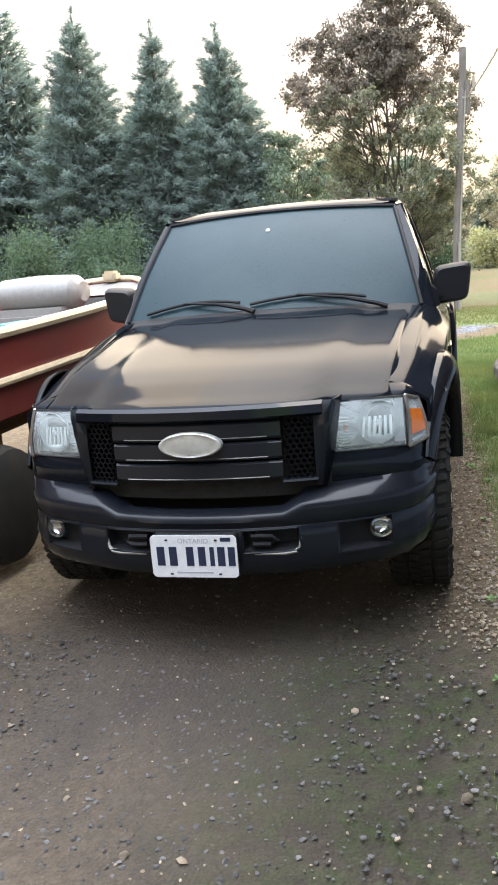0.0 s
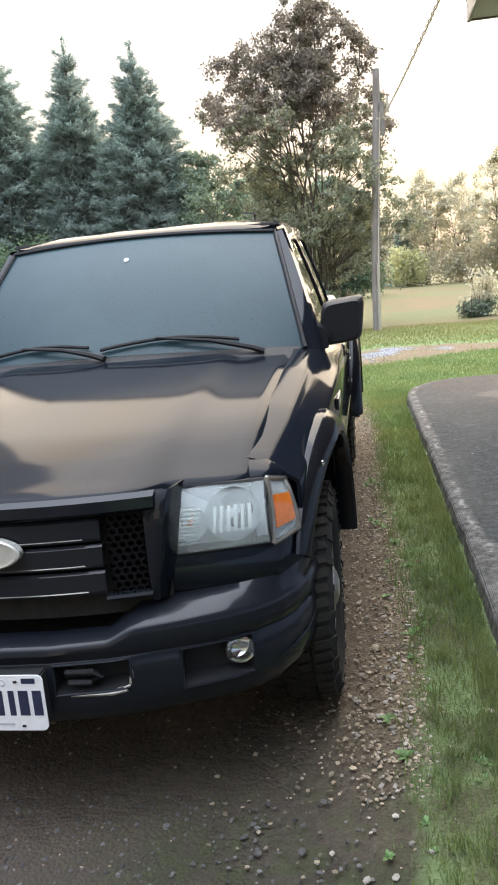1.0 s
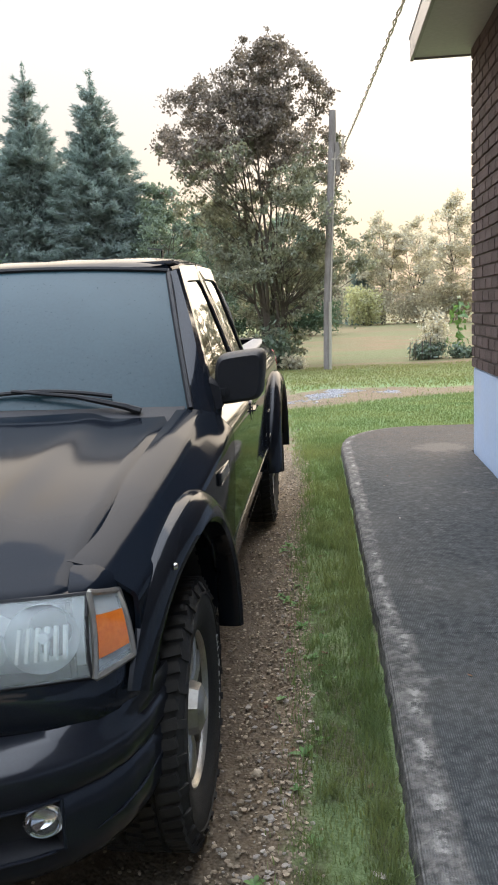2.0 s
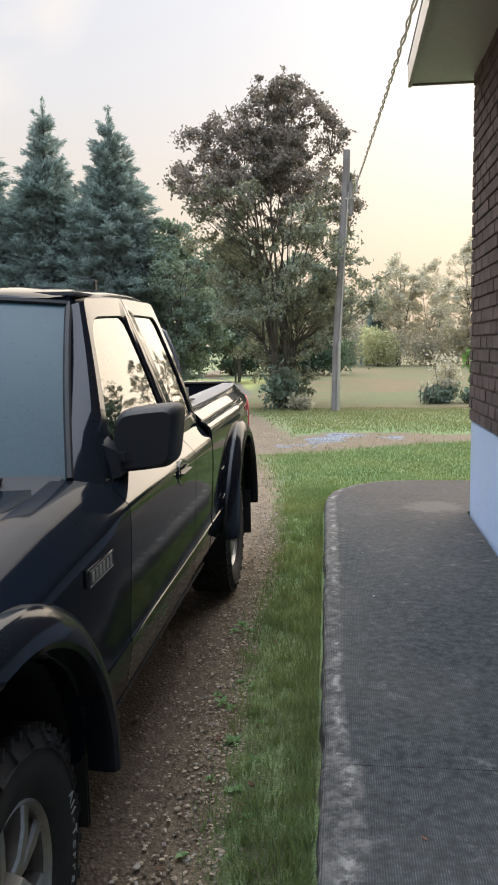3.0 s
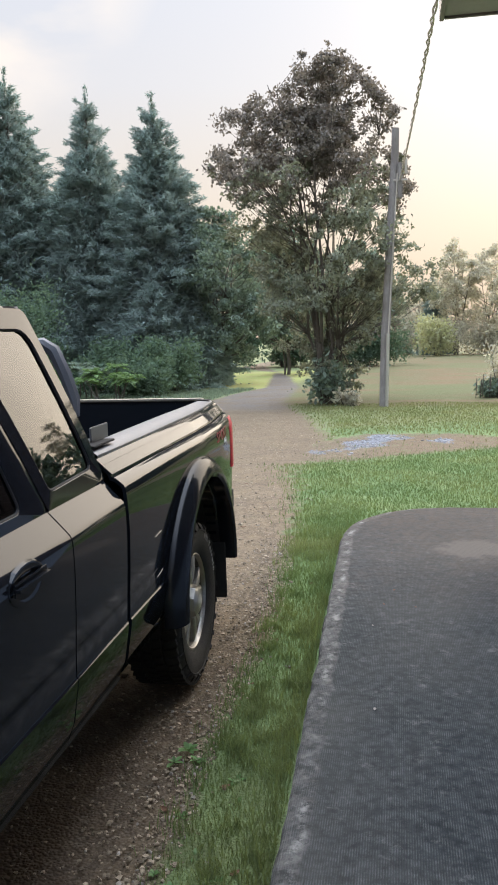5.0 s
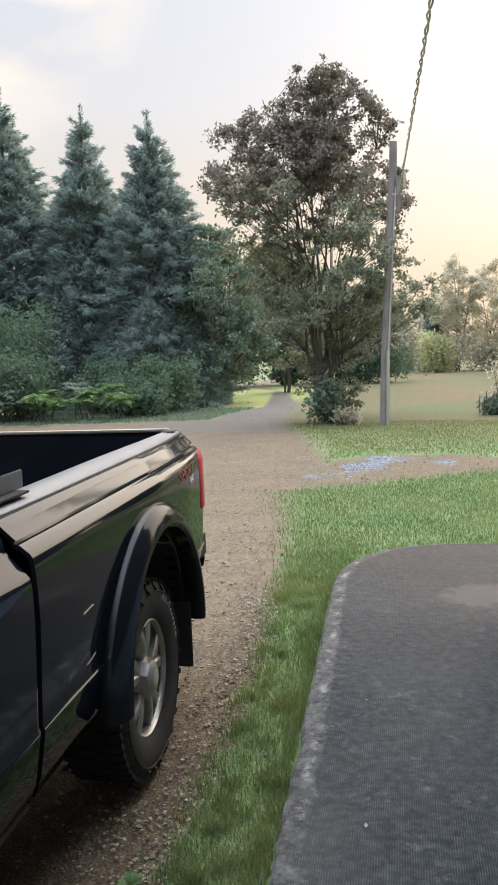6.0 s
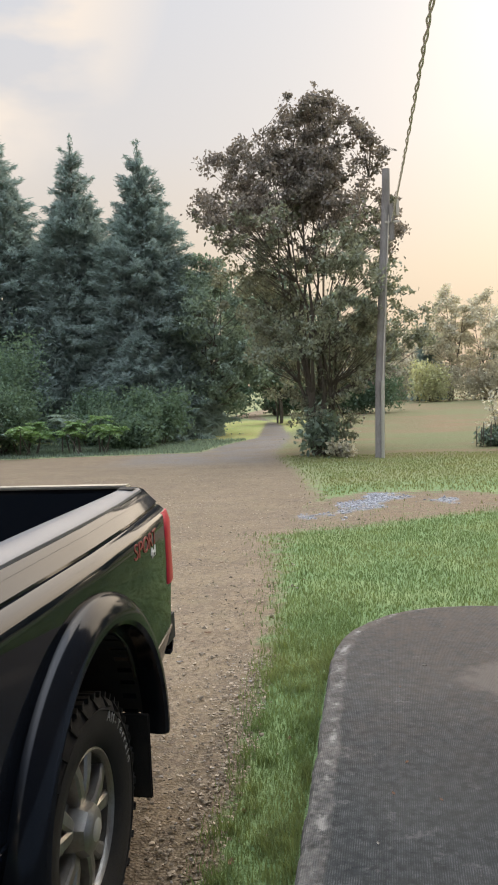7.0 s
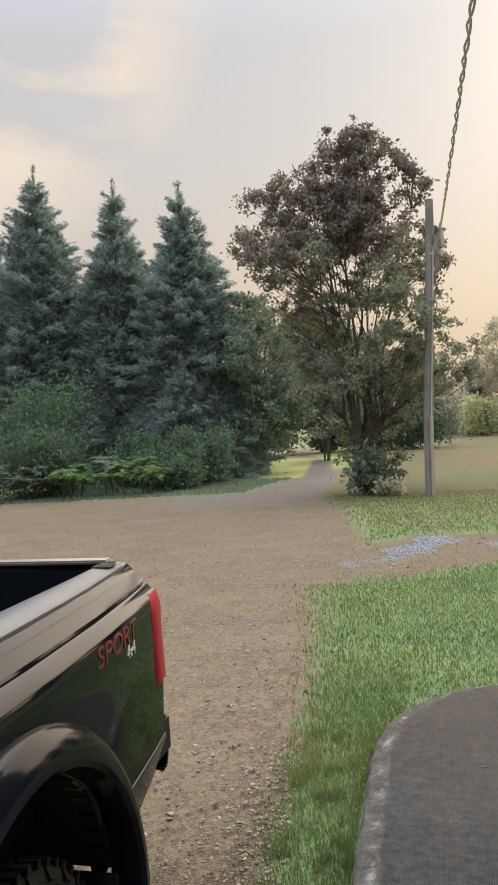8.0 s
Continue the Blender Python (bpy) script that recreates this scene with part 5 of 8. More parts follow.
for sx in (1, -1):
    out = (sx, 0, 0)
    fender = sheet_part("front_fender", [side_column(y, sx, AXLE_F) + [(sx * (0.800 * wide(y) - d), y, fender_top(y) + h) for d, h in ((0.018, 0.014), (0.045, 0.026), (0.085, 0.036), (0.105, 0.038))] for y in spread(0.42, 1.625, AXLE_F, 16)], out, M["dew_paint"], truck, "", 0.012)
    door = sheet_part("front_door", [side_column(y, sx, None) for y in spread(1.632, 2.658, None, 8)], out, M["paint"], truck, "", 0.012)
    rear_door = sheet_part("rear_door", [side_column(y, sx, None) for y in spread(2.665, 3.085, None, 6)], out, M["paint"], truck, "", 0.012)
    bed = sheet_part("bed_side", [side_column(y, sx, AXLE_R, BED, float(np.interp(y, [3.1, 4.4, 4.6, 5.06], [0.40, 0.42, 0.46, 0.53]))) for y in spread(3.115, 5.035, AXLE_R, 18)], out, M["paint"], truck, "", 0.012)
    # bright sill crease trim under the doors
    bm = bmesh.new()
    tube(bm, [(sx * 0.800, 1.30, 0.405), (sx * 0.80, 3.09, 0.405)], 0.018, 6)
    part("rocker_seam", bm, M["rubber"], truck)
    # inner wheel houses
    for yc in (AXLE_F, AXLE_R):
        bm = bmesh.new()
        grid = [[(sx * x, yc + 0.445 * math.cos(a), ARCH_Z[yc] + 0.445 * math.sin(a)) for x in (0.845 if yc == AXLE_R else 0.790, 0.50)] for a in np.linspace(0.12, math.pi - (0.12 if yc == AXLE_R else 0.45), 24)]
        sheet(bm, grid, (0, 0, -1))
        part("wheel_house", bm, M["dark"], truck)

    # wheel-arch flares
    for yc, nm in ((AXLE_F, "front_flare"), (AXLE_R, "rear_flare")):
        sec = [(0.452, 0.835), (0.445, 0.885), (0.449, 0.906), (0.462, 0.914), (0.485, 0.911), (0.510, 0.898), (0.528, 0.882), (0.535, 0.868), (0.535, 0.845)]
        if yc == AXLE_R:
            sec = [(r, x + 0.010 if x > 0.86 else x) for r, x in sec]
        grid = []
        a0, a1 = (0.0, math.pi - 0.46) if yc == AXLE_F else (-0.04, math.pi + 0.02)
        for a in np.linspace(a0, a1, 44):
            # y grows with cos(a): a = 0 is the rear foot
            row = []
            for r, x in sec:
                f = 1.0 if 0 < a < math.pi else 1.0 - 0.18 * min(abs(a), abs(a - math.pi)) * 3
                y = yc + r * math.cos(a)
                wx = wide(y) if yc == AXLE_F else 1.0
                if yc == AXLE_F:
                    f *= float(np.interp(a, [1.7, a1], [1.0, 0.45]))
                row.append((sx * (0.845 + (x - 0.845) * f) * (0.1 + 0.9 * wx if yc == AXLE_F else 1), y, ARCH_Z[yc] + r * math.sin(a) * 1.03))
            grid.append(row)
        flare = sheet_part(nm, grid, out, M["flare"], truck, "glossy black wheel-arch flare", 0.008)
        for a in (0.52, 1.25, 2.1):
            bm = bmesh.new()
            lathe(bm, [(0.0, 0.004), (0.006, 0.0035), (0.008, 0.0), (0.009, -0.004)], 10, "x", pose(sx * (0.897 * (0.1 + 0.9 * wide(yc + 0.50 * math.cos(a))) if yc == AXLE_F else 0.908), yc + 0.50 * math.cos(a), ARCH_Z[yc] + 0.512 * math.sin(a)) @ Matrix.Diagonal((sx, 1, 1, 1)))
            part("flare_bolt", bm, M["chrome"], flare)

    # upper door frame, quarter panel and their glass
    def on_side(y, z, push=0.0):
        return Vector((sx * (x_glass(z) + push), y, z))

    def rounded(corners, r, n=5):
        """A closed outline with rounded corners, the same count of points each time."""
        pts = []
        k = len(corners)
        for i in range(k):
            p, a, b = (Vector(corners[i]), Vector(corners[i - 1]), Vector(corners[(i + 1) % k]))
            u, v = (a - p).normalized(), (b - p).normalized()
            rr = r[i] if isinstance(r, tuple) else r
            for j in range(n):
                t = j / (n - 1)
                q = (p + u * rr) * (1 - t) ** 2 + p * 2 * t * (1 - t) + (p + v * rr) * t * t
                pts.append(q)
            nxt = Vector(corners[(i + 1) % k])
            r2 = r[(i + 1) % k] if isinstance(r, tuple) else r
            e0, e1 = p + v * rr, nxt - v * r2
            for j in (1, 2, 3):
                pts.append(e0.lerp(e1, j / 4))
        return pts

    def framed(outer, inner, r_in, name_f, name_g, parent, label_g):
        o, i = rounded(outer, 0.03), rounded(inner, r_in)
        bm = bmesh.new()
        vo = [bm.verts.new(on_side(p.x, p.y)) for p in o]
        vm = [bm.verts.new(on_side(p.x, p.y, 0.002)) for p in [a.lerp(b, 0.965) for a, b in zip(o, i)]]
        vi = [bm.verts.new(on_side(p.x, p.y, 0.0)) for p in i]
        vd = [bm.verts.new(on_side(p.x, p.y, -0.010)) for p in i]
        for a, b in ((vo, vm), (vm, vi), (vi, vd)):
            for k in range(len(a)):
                bm.faces.new((a[k], a[(k + 1) % len(a)], b[(k + 1) % len(a)], b[k]))
        bm.normal_update()
        if sum(f.normal.x * sx * f.calc_area() for f in bm.faces) < 0:
            bmesh.ops.reverse_faces(bm, faces=bm.faces[:])
        fr = part(name_f, bm, M["paint"], parent)
        # black rubber run round the glass
        bm = bmesh.new()
        pts = [on_side(p.x, p.y, -0.004) for p in i]
        tube(bm, pts + [pts[0]], 0.0045, 6)
        part("window_seal", bm, M["plastic"], parent)
        bm = bmesh.new()
        c = sum((Vector((p.x, p.y)) for p in i), Vector((0, 0))) / len(i)
        rows = [[on_side(c.x + (p.x - c.x) * f, c.y + (p.y - c.y) * f, -0.007 + 0.003 * (1 - f)) for f in (0.0, 0.5, 1.0)] for p in i + [i[0]]]
        sheet(bm, rows, out)
        g = part(name_g, bm, M["side_glass"], parent, label_g)
        return fr

    framed([(1.615, 1.05), (1.985, 1.578), (2.445, 1.596), (2.660, 1.05)], [(1.695, 1.085), (1.970, 1.518), (2.410, 1.530), (2.525, 1.085)], (0.03, 0.10, 0.07, 0.03), "door_frame", "door_glass", door, "dark glass reflecting pale sky")
    framed([(2.667, 1.05), (2.452, 1.596), (2.935, 1.592), (3.095, 1.05)], [(2.700, 1.10), (2.540, 1.536), (2.895, 1.533), (3.020, 1.11)], (0.03, 0.03, 0.06, 0.04), "quarter_frame", "quarter_glass", rear_door, "dark glass reflecting pale sky")
    # pillar between windscreen and door
    grid = []
    for t in np.linspace(0, 1, 9):
        a = Vector((sx * 0.735, 1.50, 1.075)).lerp(Vector((sx * 0.597, 1.955, 1.552)), t)
        b = Vector((sx * (x_glass(1.05 + 0.53 * t) + 0.004), 1.605 + 0.375 * t, 1.05 + 0.516 * t))
        bow = Vector((sx * 0.018, -0.02, 0.006)) * (0.6 + 0.4 * math.sin(math.pi * t))
        grid.append([a, a.lerp(b, 0.3) + bow * 0.8, a.lerp(b, 0.6) + bow, b])
    sheet_part("windscreen_pillar", grid, (sx, -1, 0.4), M["paint"], truck, "", 0.01)

    # door mirror
    mirror = holder("door_mirror", truck, "large black plastic door mirror")
    bm = bmesh.new()
    grid = []
    for v, f in ((0.0, 0.82), (0.02, 0.93), (0.06, 1.0), (0.13, 1.0), (0.15, 0.97)):
        row = []
        for k in range(25):
            a = 2 * math.pi * k / 24
            ca, sa = math.cos(a), math.sin(a)
            px = math.copysign(abs(ca) ** 0.35, ca) * 0.092 * f
            pz = math.copysign(abs(sa) ** 0.35, sa) * 0.096 * f
            row.append((sx * (0.880 + px + 0.010 * pz / 0.09), 1.745 + v + 0.05 * (px / 0.128) * 0.6, 1.155 + pz + 0.012 * px / 0.128))
        grid.append(row)
    fs = sheet(bm, grid, (0, -1, 0))
    bm.verts.ensure_lookup_table()
    cap = [v for v in bm.verts if abs(v.co.y - (1.745 + 0.05 * ((abs(v.co.x) - 0.880 - 0.010 * (v.co.z - 1.155) / 0.09) / 0.128) * 0.6)) < 0.004]
    bmesh.ops.contextual_create(bm, geom=cap)
    bmesh.ops.recalc_face_normals(bm, faces=bm.faces[:])
    part("mirror_housing", bm, M["plastic"], mirror)
    bm = bmesh.new()
    add_box(bm, (sx * 0.880 - 0.075, 1.893, 1.085), (sx * 0.880 + 0.075, 1.899, 1.225), 0.002)
    part("mirror_glass", bm, M["chrome"], mirror)
    bm = bmesh.new()
    sheet(bm, [[(sx * 0.775, 1.66, 1.045), (sx * 0.772, 1.66, 1.16), (sx * 0.752, 1.735, 1.19)], [(sx * 0.822, 1.70, 1.055), (sx * 0.815, 1.70, 1.13), (sx * 0.80, 1.74, 1.15)], [(sx * 0.822, 1.80, 1.06), (sx * 0.815, 1.80, 1.12), (sx * 0.80, 1.80, 1.13)]], out)
    add_box(bm, (sx * 0.81 - 0.035, 1.72, 1.085), (sx * 0.81 + 0.035, 1.80, 1.135), 0.012)
    part("mirror_arm", bm, M["plastic"], mirror)

    # door handle in its cup
    handle = box_part("door_handle", (sx * 0.876 - 0.014, 2.295, 0.942), (sx * 0.876 + 0.014, 2.485, 0.972), 0.012, M["paint"], door, "black pull handle")
    bm = bmesh.new()
    lathe(bm, [(0.0, -0.002), (0.030, 0.000), (0.048, 0.005), (0.054, 0.004), (0.058, -0.006)], 20, "x", pose(sx * 0.866, 2.385, 0.952) @ Matrix.Diagonal((sx, 1.7, 0.9, 1)))
    part("handle_cup", bm, M["paint"], handle)
    bm = bmesh.new()
    lathe(bm, [(0.0, 0.006), (0.012, 0.005), (0.014, 0.0)], 12, "x", pose(sx * 0.862, 2.52, 0.93) @ Matrix.Diagonal((sx, 1, 1, 1)))
    part("door_lock", bm, M["chrome"], door)
    # fender badge: raised strip with worn bars
    badge = box_part("fender_badge", (sx * 0.862 - 0.004, 1.235, 0.868), (sx * 0.862 + 0.006, 1.435, 0.914), 0.003, M["plastic"], truck, "black and chrome fender badge")
    for k in range(6):
        yk = 1.253 + k * 0.030
        bm = bmesh.new()
        add_box(bm, (sx * 0.862 - 0.002, yk, 0.878), (sx * 0.862 + 0.0085, yk + 0.020, 0.905), 0.001)
        part("badge_bar", bm, M["alloy"], badge)
    for zz in (0.8705, 0.9095):
        box_part("badge_rim", (sx * 0.862 - 0.002, 1.237, zz), (sx * 0.862 + 0.008, 1.433, zz + 0.003), 0, M["chrome"], badge)
    # bed rail cap and inner wall
    cap_bm = bmesh.new()
    grid = []
    for y in list(np.linspace(3.13, 4.93, 14)) + [4.96, 4.985, 5.01, 5.035]:
        grid.append([(sx * (x * wide(y) if x > 0.69 else x), y, z + 0.001 * math.sin(y * 5) - (0.03 * ((y - 4.95) / 0.085) ** 2 if y > 4.95 else 0.0)) for x, z in ((0.768, 1.121), (0.767, 1.130), (0.758, 1.137), (0.70, 1.141), (0.662, 1.140), (0.652, 1.134), (0.650, 1.11))])
    sheet(cap_bm, grid, (0, 0, 1))
    rail_cap = part("bed_rail_cap", cap_bm, M["rail_cap"], truck, "faded black plastic bed rail cap")
    sheet_part("bed_inner_wall", [[(sx * 0.655, y, z) for z in (0.62, 0.9, 1.13)] for y in (3.14, 4.0, 5.02)], (-sx, 0, 0), M["dark"], truck, "", 0.01)
    bm = bmesh.new()
    add_box(bm, (sx * 0.69 - 0.03, 4.88, 1.1405), (sx * 0.69 + 0.03, 4.935, 1.1435), 0.001)
    part("stake_pocket", bm, M["dark"], rail_cap)
    # side-marker scuffs in the bed panel below the rail
    for y0, z0, y1, z1 in ((3.385, 0.80, 3.455, 0.805), (3.385, 0.655, 3.45, 0.665)):
        bm = bmesh.new()
        tube(bm, [(sx * 0.867, y0, z0), (sx * 0.868, (y0 + y1) / 2, z0 + 0.004), (sx * 0.867, y1, z1)], 0.0012, 5)
        part("scratch", bm, M["alloy"], bed)
    # tail lamp
    lamp_z = np.linspace(0.775, 1.045, 8)
    rows_l = [[(sx * (x_bed(z) * wide(y) + b_l), y + 0.02 * abs(z - 0.91) / 0.13, z) for z in lamp_z] for y, b_l in ((4.925, -0.002), (4.935, 0.004), (4.965, 0.007), (4.995, 0.007), (5.015, 0.006))]
    rows_l += [[(sx * (x_bed(z) * 0.928 - d), y, z) for z in lamp_z] for d, y in ((0.012, 5.046), (0.035, 5.060), (0.12, 5.066))]
    lamp = sheet_part("tail_lamp", rows_l, (sx, 1, 0), M["red_lens"], truck, "slim red wrap-round tail lamp", 0.02)
    for zc, key in ((0.865, "decal_white"),):
        sheet_part("reverse_lens", [[(sx * (x_bed(z) * 0.928 - d + 0.004), y + 0.003, z) for z in np.linspace(zc - 0.03, zc + 0.03, 4)] for d, y in ((0.004, 5.030), (0.012, 5.046), (0.035, 5.060), (0.10, 5.066))], (sx, 1, 0), M["lens"], lamp, "clear reverse lamp band", 0.002)
    # mud flap
    flap = box_part("mud_flap", (sx * 0.80 - 0.09, 4.425, 0.225), (sx * 0.80 + 0.085, 4.435, 0.50), 0.004, M["rubber"], truck, "black rubber mud flap")
    box_part("front_mud_flap", (sx * 0.77 - 0.09, 1.275, 0.24), (sx * 0.77 + 0.06, 1.285, 0.43), 0.004, M["rubber"], truck)

# decals on the bed sides
def words(name, body, size, m, material, parent, label, shear=0.0, extrude=0.0012):
    cu = bpy.data.curves.new(name, "FONT")
    cu.body, cu.size, cu.extrude, cu.shear, cu.align_x, cu.align_y = body, size, extrude, shear, "CENTER", "CENTER"
    tmp = bpy.data.objects.new(name, cu)
    scene.collection.objects.link(tmp)
    bpy.context.view_layer.update()
    me = bpy.data.meshes.new_from_object(tmp.evaluated_get(bpy.context.evaluated_depsgraph_get()))
    bpy.data.objects.remove(tmp)
    bpy.data.curves.remove(cu)
    ob = link_mesh(name, me, material, parent, label, 0)
    ob.matrix_local = m
    return ob


side_turn = Matrix(((0, 0, 1, 0), (1, 0, 0, 0), (0, 1, 0, 0), (0, 0, 0, 1)))   # writing runs along +y, faces +x
def decal(body, size, y, z, stretch, material, label):
    """Writing laid onto the curve of the bed side."""
    ob = words("decal", body, size, Matrix.Identity(4), material, truck, label, 0.25, 0.0008)
    ob.data.transform(Matrix.Translation((0, y, z)) @ side_turn @ Matrix.Diagonal((*stretch, 1, 1)))
    for v in ob.data.vertices:
        v.co.x = x_bed(v.co.z) * wide(v.co.y) + (0.0022 if v.co.x > 0 else -0.002)
    ob.data.update()


decal("SPORT", 0.105, 4.61, 0.995, (0.98, 0.66), M["decal_red"], "red SPORT decal")
decal("4x4", 0.050, 4.70, 0.950, (1.0, 1.0), M["decal_white"], "small white 4x4 decal")

# ---- bonnet ----
def bonnet_z(x, y):
    t = (y - 0.16) / 1.30
    crown = 0.050 * (1 - (abs(x) / 0.74) ** 2.4)
    z = np.interp(y, [0.08, 0.16, 0.24, 0.33, 0.45, 0.80, 1.20, 1.56], [0.866, 0.872, 0.880, 0.898, 0.926, 0.985, 1.045, 1.075]) + crown * np.interp(y, [0.1, 0.3, 1.56], [0.35, 0.8, 0.55])
    # raised centre panel, narrowing to the nose
    half = np.interp(y, [0.1, 0.4, 1.5], [0.425, 0.435, 0.47])
    s = 1 / (1 + math.exp(min(40, (abs(x) - half) / 0.018)))
    return float(z + s * np.interp(y, [0.12, 0.26, 0.42, 0.6, 1.4], [0.014, 0.014, 0.010, 0.010, 0.014]))


def nose_y(x):
    """Plan curve of the nose at grille height."""
    return 0.075 + 0.17 * (abs(x) / 0.70) ** 2.0


def bonnet_half(y):
    return float(np.interp(y, [0.1, 0.35, 0.8, 1.56], [0.655, 0.665, 0.675, 0.690]))


grid = []
for t in np.concatenate([[0, 0.006, 0.02, 0.05, 0.09], np.linspace(0.14, 1, 22)]):
    row = []
    for u in np.linspace(-1, 1, 61):
        x0 = u * 0.69
        ys = float(np.interp(abs(x0), [0, 0.2, 0.36, 0.42, 0.47, 0.60, 0.69], [0.090, 0.102, 0.140, 0.190, 0.255, 0.296, 0.338]))
        y = ys + t * (1.50 - 0.10 * (1 - u * u) - ys)
        x = u * bonnet_half(y)
        brow = float(np.interp(abs(x), [0, 0.36, 0.47, 0.69], [0.892, 0.884, 0.876, 0.868]))
        z = bonnet_z(x, y) + (brow - bonnet_z(x, ys)) * math.exp(-(t / 0.16) ** 2) - (0.014 if abs(u) > 0.999 else 0.0) - (0.014 if t == 0 else 0.003 if t < 0.012 else 0)
        row.append((x, y, z))
    grid.append(row)
sheet_part("bonnet", grid, (0, 0, 1), M["dew_paint"], truck, "glossy black bonnet with a raised centre", 0.012, 55)
# cowl panel and wipers
grid = [[(0.72 * u, 1.44 - 0.09 * (1 - u * u) + dy, 1.065 + 0.045 * (1 - u * u) + dz) for u in np.linspace(-1, 1, 17)] for dy, dz in ((-0.07, -0.05), (-0.04, -0.012), (0.0, 0.0), (0.07, 0.025))]
cowl = sheet_part("cowl_panel", grid, (0, 0, 1), M["plastic"], truck, "black plastic cowl panel")


def screen(u, t, push=0.0):
    """A place on the windscreen: u from -1 to 1 across, t from 0 (foot) to 1 (top)."""
    foot = Vector((0.738 * u, 1.36 + 0.15 * u * u, 1.115 - 0.035 * u * u))
    head = Vector((0.606 * u, 1.895 + 0.06 * u * u, 1.584 - 0.026 * u * u))
    p = foot.lerp(head, t) + Vector((0, -0.018, 0.016)) * math.sin(math.pi * t)
    return p + Vector((0, -0.72, 0.69)) * push


sheet_part("windscreen", [[screen(u, t) for u in np.linspace(-1, 1, 25)] for t in np.linspace(0, 1, 9)], (0, -1, 1), M["windscreen"], truck, "dew-covered windscreen", 0.005)
bm = bmesh.new()
edge = [screen(u, 1.0, 0.003) for u in np.linspace(-1, 1, 21)]
tube(bm, [screen(-1, t, 0.003) for t in np.linspace(0, 0.96, 8)] + edge + [screen(1, t, 0.003) for t in np.linspace(0.96, 0, 8)], 0.011, 6)
part("windscreen_seal", bm, M["plastic"], truck, "black windscreen rubber")
for pivot, tip, bend in ((-0.03, -0.62, 0), (0.58, -0.06, 0)):
    wiper = holder("wiper", truck, "black wiper")
    bm = bmesh.new()
    a, b = screen(pivot / 0.735, -0.045, 0.03), screen((pivot * 0.35 + tip * 0.65) / 0.735, 0.086, 0.024)
    tube(bm, [a, a.lerp(b, 0.12) + Vector((0, 0, 0.008)), a.lerp(b, 0.5) + Vector((0, -0.004, 0.016)), b], [0.014, 0.012, 0.008, 0.006], 6)
    part("arm", bm, M["plastic"], wiper)
    bm = bmesh.new()
    tube(bm, [screen(v / 0.735, 0.035 + 0.055 * math.sin(math.pi * s), 0.016) for v, s in ((tip + (pivot - tip) * q, q) for q in np.linspace(0.0, 0.86, 10))], [0.008] * 10, 6)
    part("blade", bm, M["plastic"], wiper)
bm = bmesh.new()
lathe(bm, [(0.0, 0.003), (0.010, 0.003), (0.012, 0.0)], 16, "z", Matrix.Translation(screen(-0.04, 0.77, 0.002)) @ pose(0, 0, 0, 46, 0, 0))
part("windscreen_sticker", bm, M["decal_white"], truck, "small pale round screen sensor")

# ---- roof and cab back ----
ROOF = [(0.0, 0.054), (0.16, 0.053), (0.30, 0.051), (0.42, 0.047), (0.51, 0.040), (0.565, 0.031), (0.600, 0.020), (0.622, 0.006), (0.634, -0.014), (0.638, -0.030)]
roof_row = [(-x, z) for x, z in ROOF[:0:-1]] + ROOF
grid = []
for t in np.concatenate([[0, 0.012, 0.03, 0.06, 0.10], np.linspace(0.16, 0.8, 10), [0.86, 0.92, 0.96, 0.985, 1.0]]):
    row = []
    for x, dz in roof_row:
        u = x / 0.638
        y0 = 1.893 + 0.058 * u * u + 0.06 * max(0.0, abs(u) - 0.95) / 0.05
        y1 = 2.985 - 0.02 * u * u
        y = y0 + t * (y1 - y0)
        lift = float(np.interp(t, [0, 0.03, 0.10, 0.2, 0.5, 0.8, 0.92, 1.0], [0.15, 0.45, 0.72, 0.88, 1.0, 0.9, 0.55, 0.0])) if dz > 0 else 1.0
        draw = float(np.interp(t, [0, 0.2, 0.85, 1.0], [0.965, 1.0, 1.0, 0.97]))
        row.append((x * draw, y, 1.606 + dz * lift - (0.035 * ((t - 0.86) / 0.14) ** 2 if t > 0.86 else 0.0) - 0.008 - (0.024 - 0.14 * max(0.0, abs(u) - 0.9)) * (1 - t) ** 2.5))
    grid.append(row)
sheet_part("roof", grid, (0, 0, 1), M["dew_paint"], truck, "glossy black cab roof", 0.01, 60)
header_rows = []
for q in grid[0]:
    foot = screen(max(-1.0, min(1.0, q[0] / 0.606)), 1.0, -0.004)
    header_rows.append([tuple(foot), tuple(0.5 * (foot + Vector(q)) + Vector((0, -0.003, 0.002))), (q[0], q[1] + 0.004, q[2] - 0.001)])
sheet_part("roof_header", header_rows, (0, -1, 0.5), M["dew_paint"], truck, "", 0.006, 60)
grid = [[((0.785 + (0.615 - 0.785) * t) * u, 3.095 - 0.13 * t ** 1.3 - (0.0 if abs(u) < 0.95 else 0.012), 0.60 + 0.45 * s if t == 0 else 1.05 + 0.55 * t) for u in np.linspace(-1, 1, 15)] for t, s in ((0, 0), (0, 1), (0.2, 1), (0.4, 1), (0.6, 1), (0.8, 1), (0.93, 1), (1.0, 1))]
back = sheet_part("cab_back", grid, (0, 1, 0), M["paint"], truck, "", 0.01)
bm = bmesh.new()
add_box(bm, (-0.52, 3.02, 1.18), (0.52, 3.10, 1.52), 0.03, pose(0, 0, 0))
part("rear_window", bm, M["side_glass"], back, "dark sliding rear window")
